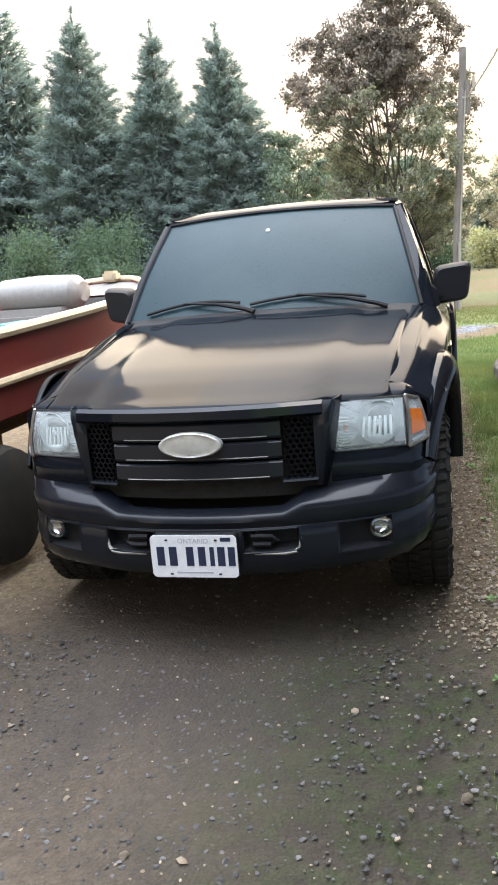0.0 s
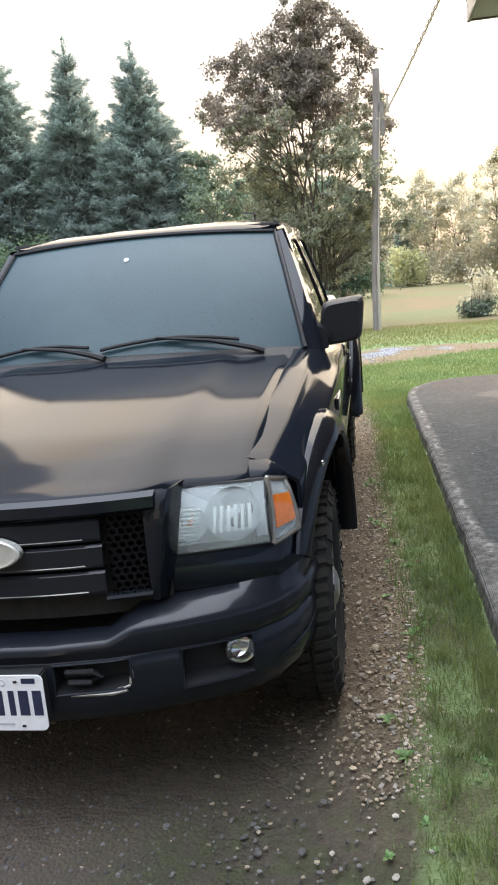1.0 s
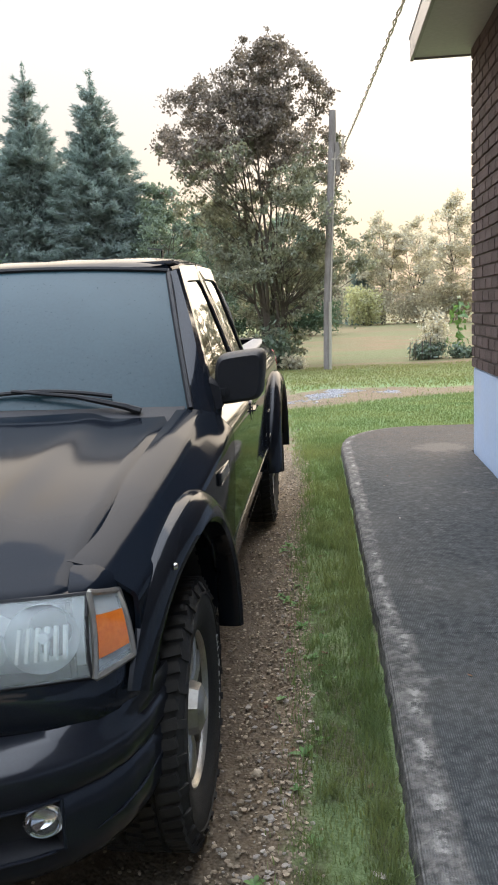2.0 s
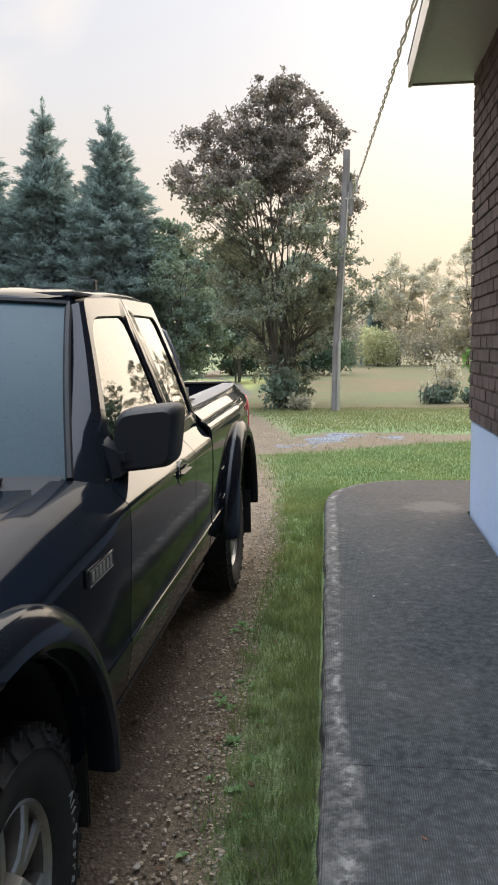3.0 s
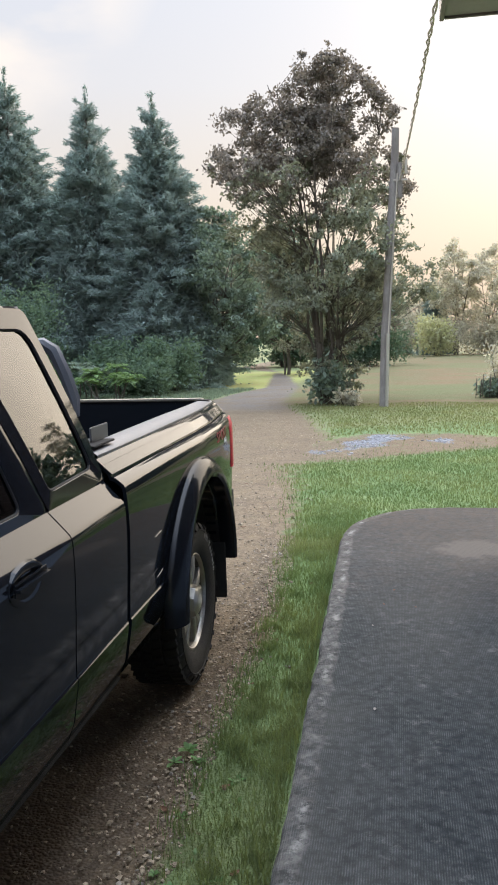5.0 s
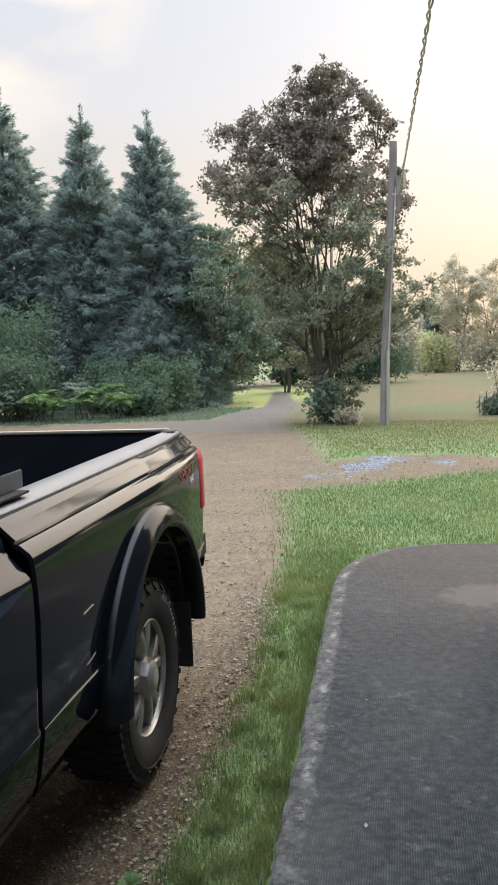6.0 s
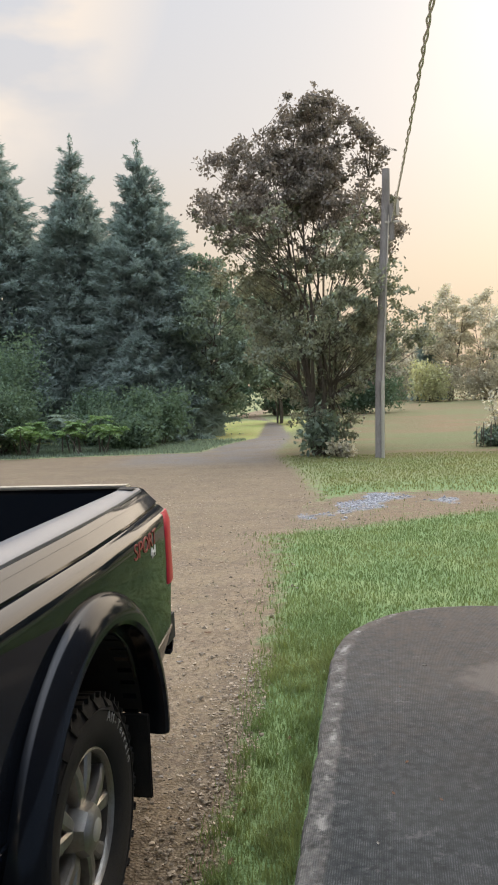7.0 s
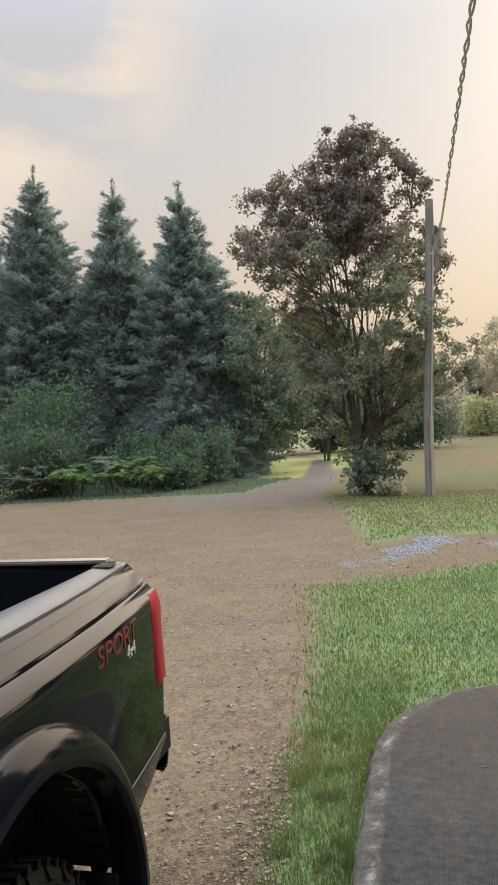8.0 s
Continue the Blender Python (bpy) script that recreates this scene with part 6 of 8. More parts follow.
for sx in (1, -1):
    bm = bmesh.new()
    tube(bm, [(sx * 0.715, 3.105, 1.26), (sx * 0.705, 3.12, 1.31), (sx * 0.680, 3.12, 1.39), (sx * 0.648, 3.115, 1.465), (sx * 0.615, 3.11, 1.487), (sx * 0.57, 3.09, 1.488)], [0.012, 0.020, 0.022, 0.022, 0.020, 0.014], 8)
    # light grey stands in for the sun reflected by glossy trim
    part("rear_window_rim", bm, M["rail_cap"], back, "rear window trim, its reflection painted in as grey")
box_part("brake_lamp", (-0.12, 2.965, 1.56), (0.12, 2.99, 1.60), 0.006, M["red_lens"], back, "red high brake lamp")
fin = holder("roof_bracket", truck, "small dark bracket on the roof edge")
bm = bmesh.new()
add_box(bm, (-0.045, -0.03, -0.003), (0.03, 0.03, 0.003), 0.001, pose(0.375, 2.93, 1.702, 0, 10, 0))
part("plate", bm, M["rail_cap"], fin)
box_part("leg", (0.396, 2.915, 1.60), (0.404, 2.945, 1.697), 0.001, M["plastic"], fin)

# ---- bed, tailgate, rear bumper ----
box_part("bed_floor", (-0.66, 3.13, 0.60), (0.66, 5.02, 0.62), 0.003, M["dark"], truck, "dark bed liner floor")
for k in range(9):
    box_part("bed_rib", (-0.60 + k * 0.145, 3.15, 0.62), (-0.56 + k * 0.145, 5.0, 0.632), 0.003, M["dark"], truck)
box_part("bed_bulkhead", (-0.75, 3.118, 0.45), (0.75, 3.14, 1.125), 0.006, M["dark"], truck)
for k in range(4):
    box_part("bulkhead_rib", (-0.64, 3.14, 0.70 + 0.11 * k), (0.64, 3.148, 0.735 + 0.11 * k), 0.003, M["dark"], truck)
tailgate = box_part("tailgate", (-0.695, 5.0, 0.62), (0.695, 5.062, 1.128), 0.014, M["paint"], truck, "black tailgate")
box_part("tailgate_cap", (-0.66, 4.998, 1.129), (0.66, 5.05, 1.142), 0.005, M["alloy"], tailgate, "pale tailgate lip")
box_part("tailgate_handle", (-0.09, 5.063, 0.93), (0.09, 5.075, 1.0), 0.006, M["plastic"], tailgate)
bracket = holder("toolbox_bracket", truck, "small steel bracket on the bed rail")
box_part("bracket_plate", (0.64, 3.17, 1.147), (0.745, 3.36, 1.154), 0.002, M["dark"], bracket)
box_part("bracket_upright", (0.700, 3.24, 1.154), (0.707, 3.40, 1.205), 0.002, M["rail_cap"], bracket)
box_part("bracket_block", (0.64, 3.15, 1.147), (0.70, 3.21, 1.20), 0.006, M["dark"], bracket)
grid = []
for u in np.linspace(-1, 1, 25):
    x = 0.79 * u
    back_y = 5.125 - 0.05 * abs(u) ** 5
    grid.append([(x, 5.05 - 0.03 * abs(u) ** 6, 0.48), (x, back_y - 0.02, 0.48), (x, back_y, 0.51), (x, back_y, 0.625), (x, back_y - 0.012, 0.64), (x, 5.045 - 0.05 * abs(u) ** 6, 0.642)])
bumper_r = sheet_part("rear_bumper", grid, (0, 1, 0), M["paint"], truck, "black step bumper", 0.01)
for sx in (1, -1):
    b_end = box_part("bumper_end", (sx * 0.780 - 0.02, 4.955, 0.515), (sx * 0.780 + 0.016, 5.10, 0.645), 0.016, M["plastic"], bumper_r, "black rubber bumper end")

# ---- nose: grille, lamps, bumper ----
def nose_sheet(name, x0, x1, rows, material, parent, label="", thick=0.0, n=15, plan=None):
    """Rows of (setback, height) swept along the nose's plan curve."""
    plan = plan or nose_y
    return sheet_part(name, [[(x, plan(x) + s, z) for s, z in rows] for x in np.linspace(x0, x1, n)], (0, -1, 0), material, parent, label, thick)


grille = nose_sheet("grille_back", -0.45, 0.45, [(0.06, 0.56), (0.06, 0.88)], M["dark"], truck, "black grille", 0.004)
nose_sheet("grille_top", -0.44, 0.44, [(0.05, 0.838), (0.006, 0.842), (-0.004, 0.852), (-0.002, 0.880), (0.02, 0.890)], M["paint"], grille, "", 0.006)
for z in (0.805, 0.735, 0.665):
    nose_sheet("grille_bar", -0.30, 0.30, [(0.04, z - 0.033), (0.016, z - 0.031), (0.010, z - 0.022), (0.013, z + 0.024), (0.020, z + 0.031), (0.04, z + 0.033)], M["bumper"], grille, "", 0.0)
    nose_sheet("grille_trim", -0.255, 0.255, [(0.012, z - 0.0245), (0.0065, z - 0.0225), (0.010, z - 0.0205)], M["alloy"], grille, "thin bright grille line", 0.0)
for sx in (1, -1):
    # honeycomb side panels
    bm = bmesh.new()
    for r in range(13):
        for c in range(5):
            cx, cz = 0.318 + c * 0.0205 + (0.01025 if r % 2 else 0), 0.632 + r * 0.0178
            if cx > 0.402:
                continue
            ring = [(cx + q * math.cos(math.pi / 6 + k * math.pi / 3), cz + q * math.sin(math.pi / 6 + k * math.pi / 3)) for q in (0.0118, 0.0088) for k in range(6)]
            vs = [bm.verts.new((sx * px, nose_y(px) + 0.022, pz)) for px, pz in ring]
            vb = [bm.verts.new((sx * px, nose_y(px) + 0.042, pz)) for px, pz in ring[6:]]
            for k in range(6):
                j = (k + 1) % 6
                bm.faces.new((vs[k], vs[j], vs[6 + j], vs[6 + k]))
                bm.faces.new((vs[6 + k], vs[6 + j], vb[j], vb[k]))
    tagged(part("grille_mesh", bm, M["mesh"], grille, "black honeycomb mesh", 0), kind="stuff")
    nose_sheet("mesh_rim", sx * 0.300, sx * 0.415, [(0.03, 0.612), (0.004, 0.616), (0.0, 0.622), (0.004, 0.629), (0.03, 0.632)], M["flare"], grille)
    cheek = []
    for x, dy in ((0.408, 0.0), (0.425, -0.003), (0.440, 0.002), (0.450, 0.018), (0.457, 0.05), (0.464, 0.09)):
        cheek.append([(sx * (x + (0.028 * (z - 0.69) / 0.18 if x > 0.42 else 0.0)), nose_y(0.43) + dy + s, z) for s, z in ((0.05, 0.585), (0.014, 0.597), (0.004, 0.65), (0.002, 0.72), (0.004, 0.80), (0.012, 0.86), (0.03, 0.888))])
    sheet_part("grille_cheek", cheek, (sx * 0.4, -1, 0), M["paint"], grille, "", 0.006)
    # headlamp
    def on_lamp(a, b, back=0.0):
        """a across 0..1 outwards, b up 0..1."""
        lo = Vector((0.432 + 0.274 * a, 0.0, 0.692 + 0.004 * a))
        hi = Vector((0.465 + 0.232 * a, 0.0, 0.864 - 0.006 * a))
        p = lo.lerp(hi, b)
        y = 0.226 + 0.066 * a ** 1.4 + 0.044 * b ** 1.5 - 0.012 * math.sin(math.pi * b) + back
        return Vector((sx * p.x, y, p.z))

    head = sheet_part("headlamp", [[on_lamp(a, b, 0.07) for b in (0, 0.5, 1)] for a in (0, 0.5, 1)], (0, -1, 0), M["reflector"], truck, "clear headlamp with chrome reflector")
    sheet_part("headlamp_lens", [[on_lamp(a, b) for b in np.linspace(0, 1, 7)] for a in np.linspace(0, 1, 9)], (0, -1, 0), M["lens"], head, "slightly clouded clear lens", 0.004)
    bm = bmesh.new()
    loop = [on_lamp(a, 0, 0.004) for a in np.linspace(0, 1, 7)] + [on_lamp(1, b, 0.004) for b in np.linspace(0, 1, 5)] + [on_lamp(a, 1, 0.004) for a in np.linspace(1, 0, 7)] + [on_lamp(0, b, 0.004) for b in np.linspace(1, 0, 5)]
    tube(bm, loop, 0.005, 6)
    part("lamp_rim", bm, M["plastic"], head)
    for a, b, r, nm, key in ((0.64, 0.50, 0.075, "reflector_bowl", "lamp_chrome"), (0.20, 0.42, 0.048, "signal_bowl", "reflector")):
        bm = bmesh.new()
        c = on_lamp(a, b, 0.030)
        prof = [(r, 0.0), (r * 0.97, 0.008), (r * 0.8, 0.028), (r * 0.5, 0.044), (r * 0.15, 0.05), (0.0, 0.05)]
        lathe(bm, prof, 28, "z", Matrix.Translation(c) @ pose(0, 0, 0, -90, 0, sx * 18) @ Matrix.Diagonal((1, 1, 1, 1)))
        bowl = part(nm, bm, M[key], head)
        bm = bmesh.new()
        lathe(bm, [(0.0, -0.012), (r * 0.16, -0.008), (r * 0.2, 0.03), (0.0, 0.035)], 12, "z", Matrix.Translation(c + Vector((0, 0.01, 0))) @ pose(0, 0, 0, -90, 0, 0))
        part("bulb", bm, M["reflector" if nm == "reflector_bowl" else "amber"], bowl)
    for k in range(9):
        b0 = 0.14 + k * 0.065
        bm = bmesh.new()
        tube(bm, [on_lamp(0.07, b0, 0.012), on_lamp(0.31, b0, 0.012)], 0.0035, 5)
        part("lens_rib", bm, M["lens"], head)
    for k in range(6):
        bm = bmesh.new()
        tube(bm, [on_lamp(0.45 + 0.07 * k, 0.22, 0.034), on_lamp(0.45 + 0.07 * k, 0.62, 0.040)], 0.006, 5)
        part("reflector_flute", bm, M["lamp_chrome"], head)
    # corner lamp
    def on_corner(a, b, back=0.0):
        lo = Vector((0.714 + 0.060 * a, 0.296 + 0.092 * a ** 1.2, 0.692 + 0.010 * a))
        hi = Vector((0.703 + 0.038 * a, 0.338 + 0.086 * a ** 1.2, 0.862 - 0.026 * a))
        p = lo.lerp(hi, b) + Vector((0.006, -0.004, 0)) * math.sin(math.pi * b)
        return Vector((sx * (p.x - back * 0.6), p.y + back, p.z))

    corner = sheet_part("corner_lamp", [[on_corner(a, b, 0.03) for b in (0, 0.5, 1)] for a in (0, 0.5, 1)], (sx, -1, 0), M["reflector"], truck, "amber corner lamp in a clear lens")
    sheet_part("corner_lens", [[on_corner(a, b) for b in np.linspace(0, 1, 6)] for a in np.linspace(0, 1, 6)], (sx, -1, 0), M["lens"], corner, "", 0.003)
    sheet_part("amber_insert", [[on_corner(a, b, -0.003) for b in np.linspace(0.22, 0.74, 6)] for a in np.linspace(0.1, 0.92, 5)], (sx, -1, 0), M["amber"], corner, "amber insert", 0.004)
    bm = bmesh.new()
    loop = [on_corner(a, 0) for a in np.linspace(0, 1, 5)] + [on_corner(1, b) for b in np.linspace(0, 1, 5)] + [on_corner(a, 1) for a in np.linspace(1, 0, 5)] + [on_corner(0, b) for b in np.linspace(1, 0, 5)]
    tube(bm, loop, 0.007, 6)
    part("corner_rim", bm, M["alloy"], corner, "grey lamp surround")
    # filler under the lamps and beside the bonnet front
    sheet_part("lamp_valance", [[(sx * x, y + s_, z) for s_, z in ((0.012, 0.585), (0.002, 0.605), (0.0, 0.64), (0.004, 0.67), (0.012, 0.690))] for x, y in ((0.36, 0.190), (0.43, 0.212), (0.50, 0.226), (0.58, 0.243), (0.66, 0.266), (0.712, 0.292), (0.748, 0.338), (0.775, 0.395), (0.790, 0.46), (0.798, 0.53))], (sx * 0.3, -1, 0), M["paint"], truck, "", 0.006, 60)
    # shelf under the bonnet edge, closing in above the lamps
    top_edge = [on_lamp(a, 1, 0.004) for a in np.linspace(0, 1, 7)] + [on_corner(a, 1, 0.004) for a in (0.3, 0.6, 1.0)]
    sheet_part("lamp_shelf", [[p + Vector((0, 0, 0.002)), p + Vector((0, 0.03, 0.004)), p + Vector((-sx * 0.02, 0.16, 0.010))] for p in top_edge], (0, -0.2, 1), M["paint"], truck, "", 0.004)
    # top patch between lamp, bonnet and fender
    lamp_edge = ((0.658, 0.336, 0.862), (0.680, 0.339, 0.864), (0.703, 0.345, 0.866), (0.717, 0.364, 0.860), (0.730, 0.392, 0.850), (0.742, 0.426, 0.838), (0.752, 0.430, 0.815))
    body_edge = ((0.640, 0.432, 0.900), (0.672, 0.432, 0.896), (0.700, 0.432, 0.888), (0.716, 0.432, 0.879), (0.730, 0.433, 0.868), (0.745, 0.434, 0.850), (0.754, 0.436, 0.820))
    tip_rows = []
    for p0, p1 in zip(lamp_edge, body_edge):
        p0, p1 = Vector((sx * p0[0], p0[1], p0[2])), Vector((sx * p1[0], p1[1], p1[2]))
        tip_rows.append([p0 - Vector((0, 0, 0.010)), p0, p0.lerp(p1, 0.3) + Vector((0, 0, 0.004)), p0.lerp(p1, 0.65) + Vector((0, 0, 0.004)), p1])
    sheet_part("fender_tip", tip_rows, (sx * 0.2, -0.3, 1), M["dew_paint"], truck, "", 0.006, 70)
    # fender front edge beside the corner lamp
    sheet_part("fender_nose", [[(sx * (x + dx), y, z) for x, y in ((0.748, 0.422), (0.770, 0.445), (0.780, 0.47))] for z, dx in ((0.60, 0.002), (0.69, 0.004), (0.76, 0.002), (0.82, -0.012))], (sx, -0.6, 0), M["paint"], truck, "", 0.005)


# plan of the bumper: face, and the rear of its top shelf, from the middle out and round the corner
FACE_X = [0.0, 0.15, 0.30, 0.36, 0.40, 0.50, 0.60, 0.67, 0.725, 0.765, 0.793, 0.812]
FACE_Y = [0.030, 0.037, 0.060, 0.078, 0.092, 0.130, 0.175, 0.222, 0.278, 0.345, 0.430, 0.555]
TOP_IN = [0.09, 0.09, 0.09, 0.10, 0.108, 0.092, 0.070, 0.048, 0.026, 0.012, 0.006, 0.004]
TOP_Z = [0.530, 0.530, 0.533, 0.560, 0.588, 0.592, 0.597, 0.601, 0.605, 0.607, 0.609, 0.612]


def bumper_y(x):
    return float(np.interp(abs(x), FACE_X, FACE_Y))


def bumper_at(k, inward, z):
    """A place on the bumper: k runs from 0 (middle) to 11 (wheel arch), negative on the other side."""
    q = abs(k)
    x, y = float(np.interp(q, range(12), FACE_X)), float(np.interp(q, range(12), FACE_Y))
    e = 0.6
    tx = float(np.interp(min(q + e, 11), range(12), FACE_X) - np.interp(q - e, range(12), FACE_X)) if q >= e else 1.0
    ty = float(np.interp(min(q + e, 11), range(12), FACE_Y) - np.interp(q - e, range(12), FACE_Y)) if q >= e else 0.0
    ln = math.hypot(tx, ty)
    return Vector((math.copysign(1, k) * (x - inward * ty / ln), y + inward * tx / ln, z))


def bumper_col(k):
    q = abs(k)
    dp, zt = float(np.interp(q, range(12), TOP_IN)), float(np.interp(q, range(12), TOP_Z))
    lip = min(zt - 0.006, 0.556)
    rise = max(0.0, q - 8) / 3
    sec = [(dp + 0.03, zt - 0.01), (dp, zt), (dp * 0.55, zt * 0.5 + lip * 0.5 + 0.006), (0.010, lip), (0.003, lip - 0.008), (0.0, lip - 0.022), (0.003, 0.500), (0.006, 0.484), (0.010, 0.478), (0.006, 0.472), (0.004, 0.43), (0.003, 0.392), (0.004, 0.365), (0.010, 0.335), (0.028, 0.305), (0.07, 0.288), (0.13, 0.285)]
    return [bumper_at(k, i, z + (0.012 * rise if z < 0.40 else 0.0)) for i, z in sec]


HOLES = ((1.05, 2.85, 9, 11), (4.75, 6.75, 9, 12))      # air intake and fog lamp recess: from, to, first and last row
ks = sorted({round(v, 3) for v in list(np.linspace(0, 11, 45)) + [1.05, 2.85, 4.75, 6.75]})
ks = [-v for v in ks[:0:-1]] + ks
bm = bmesh.new()
cols = [[bm.verts.new(p) for p in bumper_col(k)] for k in ks]
for (ka, ca), (kb, cb) in zip(zip(ks, cols), zip(ks[1:], cols[1:])):
    mid = abs(ka + kb) / 2
    for r in range(len(ca) - 1):
        if not any(lo_k < mid < hi_k and r0 <= r < r1 for lo_k, hi_k, r0, r1 in HOLES):
            bm.faces.new((ca[r], ca[r + 1], cb[r + 1], cb[r]))
bm.normal_update()
if sum(f.normal.y * f.calc_area() for f in bm.faces) > 0:
    bmesh.ops.reverse_faces(bm, faces=bm.faces[:])
front_bumper = part("front_bumper", bm, M["bumper"], truck, "satin black front bumper with recessed fog lamps", 50)


def recess(k0, k1, r0, r1, deep, flare_in, name, parent, label):
    """A sunk pocket behind an opening in the bumper: slanting walls and a back."""
    kk = list(np.linspace(k0, k1, 9))
    rim_t, rim_b = [bumper_col(k)[r0] for k in kk], [bumper_col(k)[r1] for k in kk]
    km = (k0 + k1) / 2
    ins = [km + (k - km) * flare_in for k in kk]
    zt, zb = rim_t[4].z - 0.010, rim_b[4].z + 0.016
    in_t, in_b = [bumper_at(k, deep, zt) for k in ins], [bumper_at(k, deep, zb) for k in ins]
    bm = bmesh.new()
    ring_o = [bm.verts.new(p) for p in rim_t + rim_b[::-1]]
    ring_i = [bm.verts.new(p) for p in in_t + in_b[::-1]]
    n = len(ring_o)
    for j in range(n):
        bm.faces.new((ring_o[j], ring_o[(j + 1) % n], ring_i[(j + 1) % n], ring_i[j]))
    for j in range(8):
        bm.faces.new((ring_i[j], ring_i[j + 1], ring_i[n - 2 - j], ring_i[n - 1 - j]))
    bmesh.ops.recalc_face_normals(bm, faces=bm.faces[:])
    ob = part(name, bm, M["plastic"], parent, label, 30)
    bm = bmesh.new()
    loop = rim_t + rim_b[::-1]
    tube(bm, loop + [loop[0]], 0.0045, 6)
    part("recess_rim", bm, M["bumper"], ob)
    return ob


for sx in (1, -1):
    intake = recess(sx * 1.05, sx * 2.85, 9, 11, 0.06, 0.94, "air_intake", front_bumper, "black air intake opening")
    bm = bmesh.new()
    tube(bm, [(sx * 0.185, bumper_y(0.2) + 0.05, 0.450), (sx * 0.19, bumper_y(0.2) + 0.008, 0.450), (sx * 0.255, bumper_y(0.26) + 0.006, 0.447), (sx * 0.272, bumper_y(0.28) + 0.014, 0.430), (sx * 0.25, bumper_y(0.25) + 0.010, 0.418), (sx * 0.19, bumper_y(0.19) + 0.012, 0.420)], 0.009, 8)
    part("tow_hook", bm, M["plastic"], intake, "black tow hook")
    # scuffed grey lip under the opening
    bm = bmesh.new()
    tube(bm, [bumper_at(sx * k, 0.006, z) for k, z in ((1.3, 0.388), (2.0, 0.386), (2.6, 0.390), (2.82, 0.405), (2.88, 0.44))], [0.005, 0.008, 0.008, 0.007, 0.004], 6)
    part("scuffed_lip", bm, M["galv"], intake, "scuffed grey intake lip")
    fog = recess(sx * 4.75, sx * 6.75, 9, 12, 0.055, 0.86, "fog_bezel", front_bumper, "black fog lamp recess")
    c = Vector((sx * 0.606, bumper_y(0.606) + 0.050, 0.428))
    m_f = Matrix.Translation(c) @ pose(0, 0, 0, 90, 0, sx * 16) @ Matrix.Diagonal((1.14, 1.0, 1, 1))
    bm = bmesh.new()
    lathe(bm, [(0.0, 0.036), (0.020, 0.035), (0.033, 0.030), (0.038, 0.022), (0.039, -0.01)], 24, "z", m_f)
    part("fog_lens", bm, M["fog_glass"], fog, "clear fog lamp")
    bm = bmesh.new()
    lathe(bm, [(0.0, -0.006), (0.02, 0.0), (0.030, 0.012), (0.0365, 0.022)], 24, "z", m_f)
    part("fog_reflector", bm, M["chrome"], fog, "bright fog reflector")
    bm = bmesh.new()
    tube(bm, [bumper_at(sx * k, -0.001, z) for k, z in ((7.6, 0.378), (8.5, 0.388), (9.4, 0.402), (10.6, 0.425))], [0.001, 0.0035, 0.0035, 0.001], 6)
    part("bumper_crease", bm, M["bumper"], front_bumper)
    # liner that closes the arch in front of the wheel
    sheet_part("arch_liner", [[(sx * x, 0.535 - 0.10 * abs(z - 0.4), z) for x in (0.785, 0.70, 0.55, 0.48)] for z in (0.31, 0.40, 0.52, 0.60)], (0, 1, 0), M["dark"], truck, "", 0.01)

# oval emblem
emblem = holder("emblem", truck, "weathered silver oval emblem")
bm = bmesh.new()
lathe(bm, [(0.0, 0.012), (0.6, 0.011), (0.85, 0.009), (0.93, 0.011), (1.0, 0.008), (1.02, -0.012)], 48, "z", pose(-0.003, 0.068, 0.768, 90, 0, 0) @ Matrix.Diagonal((0.110, 0.043, 1, 1)))
part("oval", bm, M["silver"], emblem)

# number plate, its characters as plain bars
bm = bmesh.new()
ring = [(cx + 0.016 * math.cos(an), cz + 0.016 * math.sin(an)) for cx, cz, a0 in ((0.132, 0.458, 0.0), (-0.141, 0.458, 0.5), (-0.141, 0.339, 1.0), (0.132, 0.339, 1.5)) for an in np.linspace(a0 * math.pi, (a0 + 0.5) * math.pi, 6)]
front_ring, back_ring = ([bm.verts.new((px, py, pz)) for px, pz in ring] for py in (-0.006, -0.002))
bm.faces.new(front_ring)
bm.faces.new(back_ring[::-1])
for j in range(len(ring)):
    bm.faces.new((front_ring[j], back_ring[j], back_ring[(j + 1) % len(ring)], front_ring[(j + 1) % len(ring)]))
bmesh.ops.recalc_face_normals(bm, faces=bm.faces[:])
plate = part("number_plate", bm, M["plate"], truck, "white front number plate with dark bars", 30)
for k, (x, w) in enumerate(((-0.122, 0.028), (-0.078, 0.028), (-0.018, 0.026), (0.024, 0.026), (0.060, 0.016), (0.092, 0.026), (0.128, 0.024))):
    box_part("plate_bar", (x - w / 2, -0.0076, 0.365), (x + w / 2, -0.0058, 0.433), 0.0006, M["plate_ink"], plate)
words("plate_word", "ONTARIO", 0.024, Matrix.Translation((-0.004, -0.0064, 0.453)) @ pose(0, 0, 0, 90, 0, 0), M["grey_ink"], plate, "grey word ONTARIO", 0, 0.0005)
box_part("plate_motto", (-0.07, -0.007, 0.338), (0.06, -0.0058, 0.344), 0.0003, M["grey_ink"], plate)
box_part("plate_sticker", (0.092, -0.0072, 0.452), (0.128, -0.0058, 0.466), 0.0003, M["plate_ink"], plate)
for x, z in ((-0.098, 0.457), (0.076, 0.457), (-0.088, 0.336), (0.084, 0.336)):
    box_part("plate_screw", (x - 0.005, -0.0095, z - 0.003), (x + 0.005, -0.0058, z + 0.003), 0.001, M["dark"], plate)
box_part("plate_bracket", (-0.15, -0.002, 0.33), (0.14, 0.05, 0.47), 0.004, M["plastic"], front_bumper)

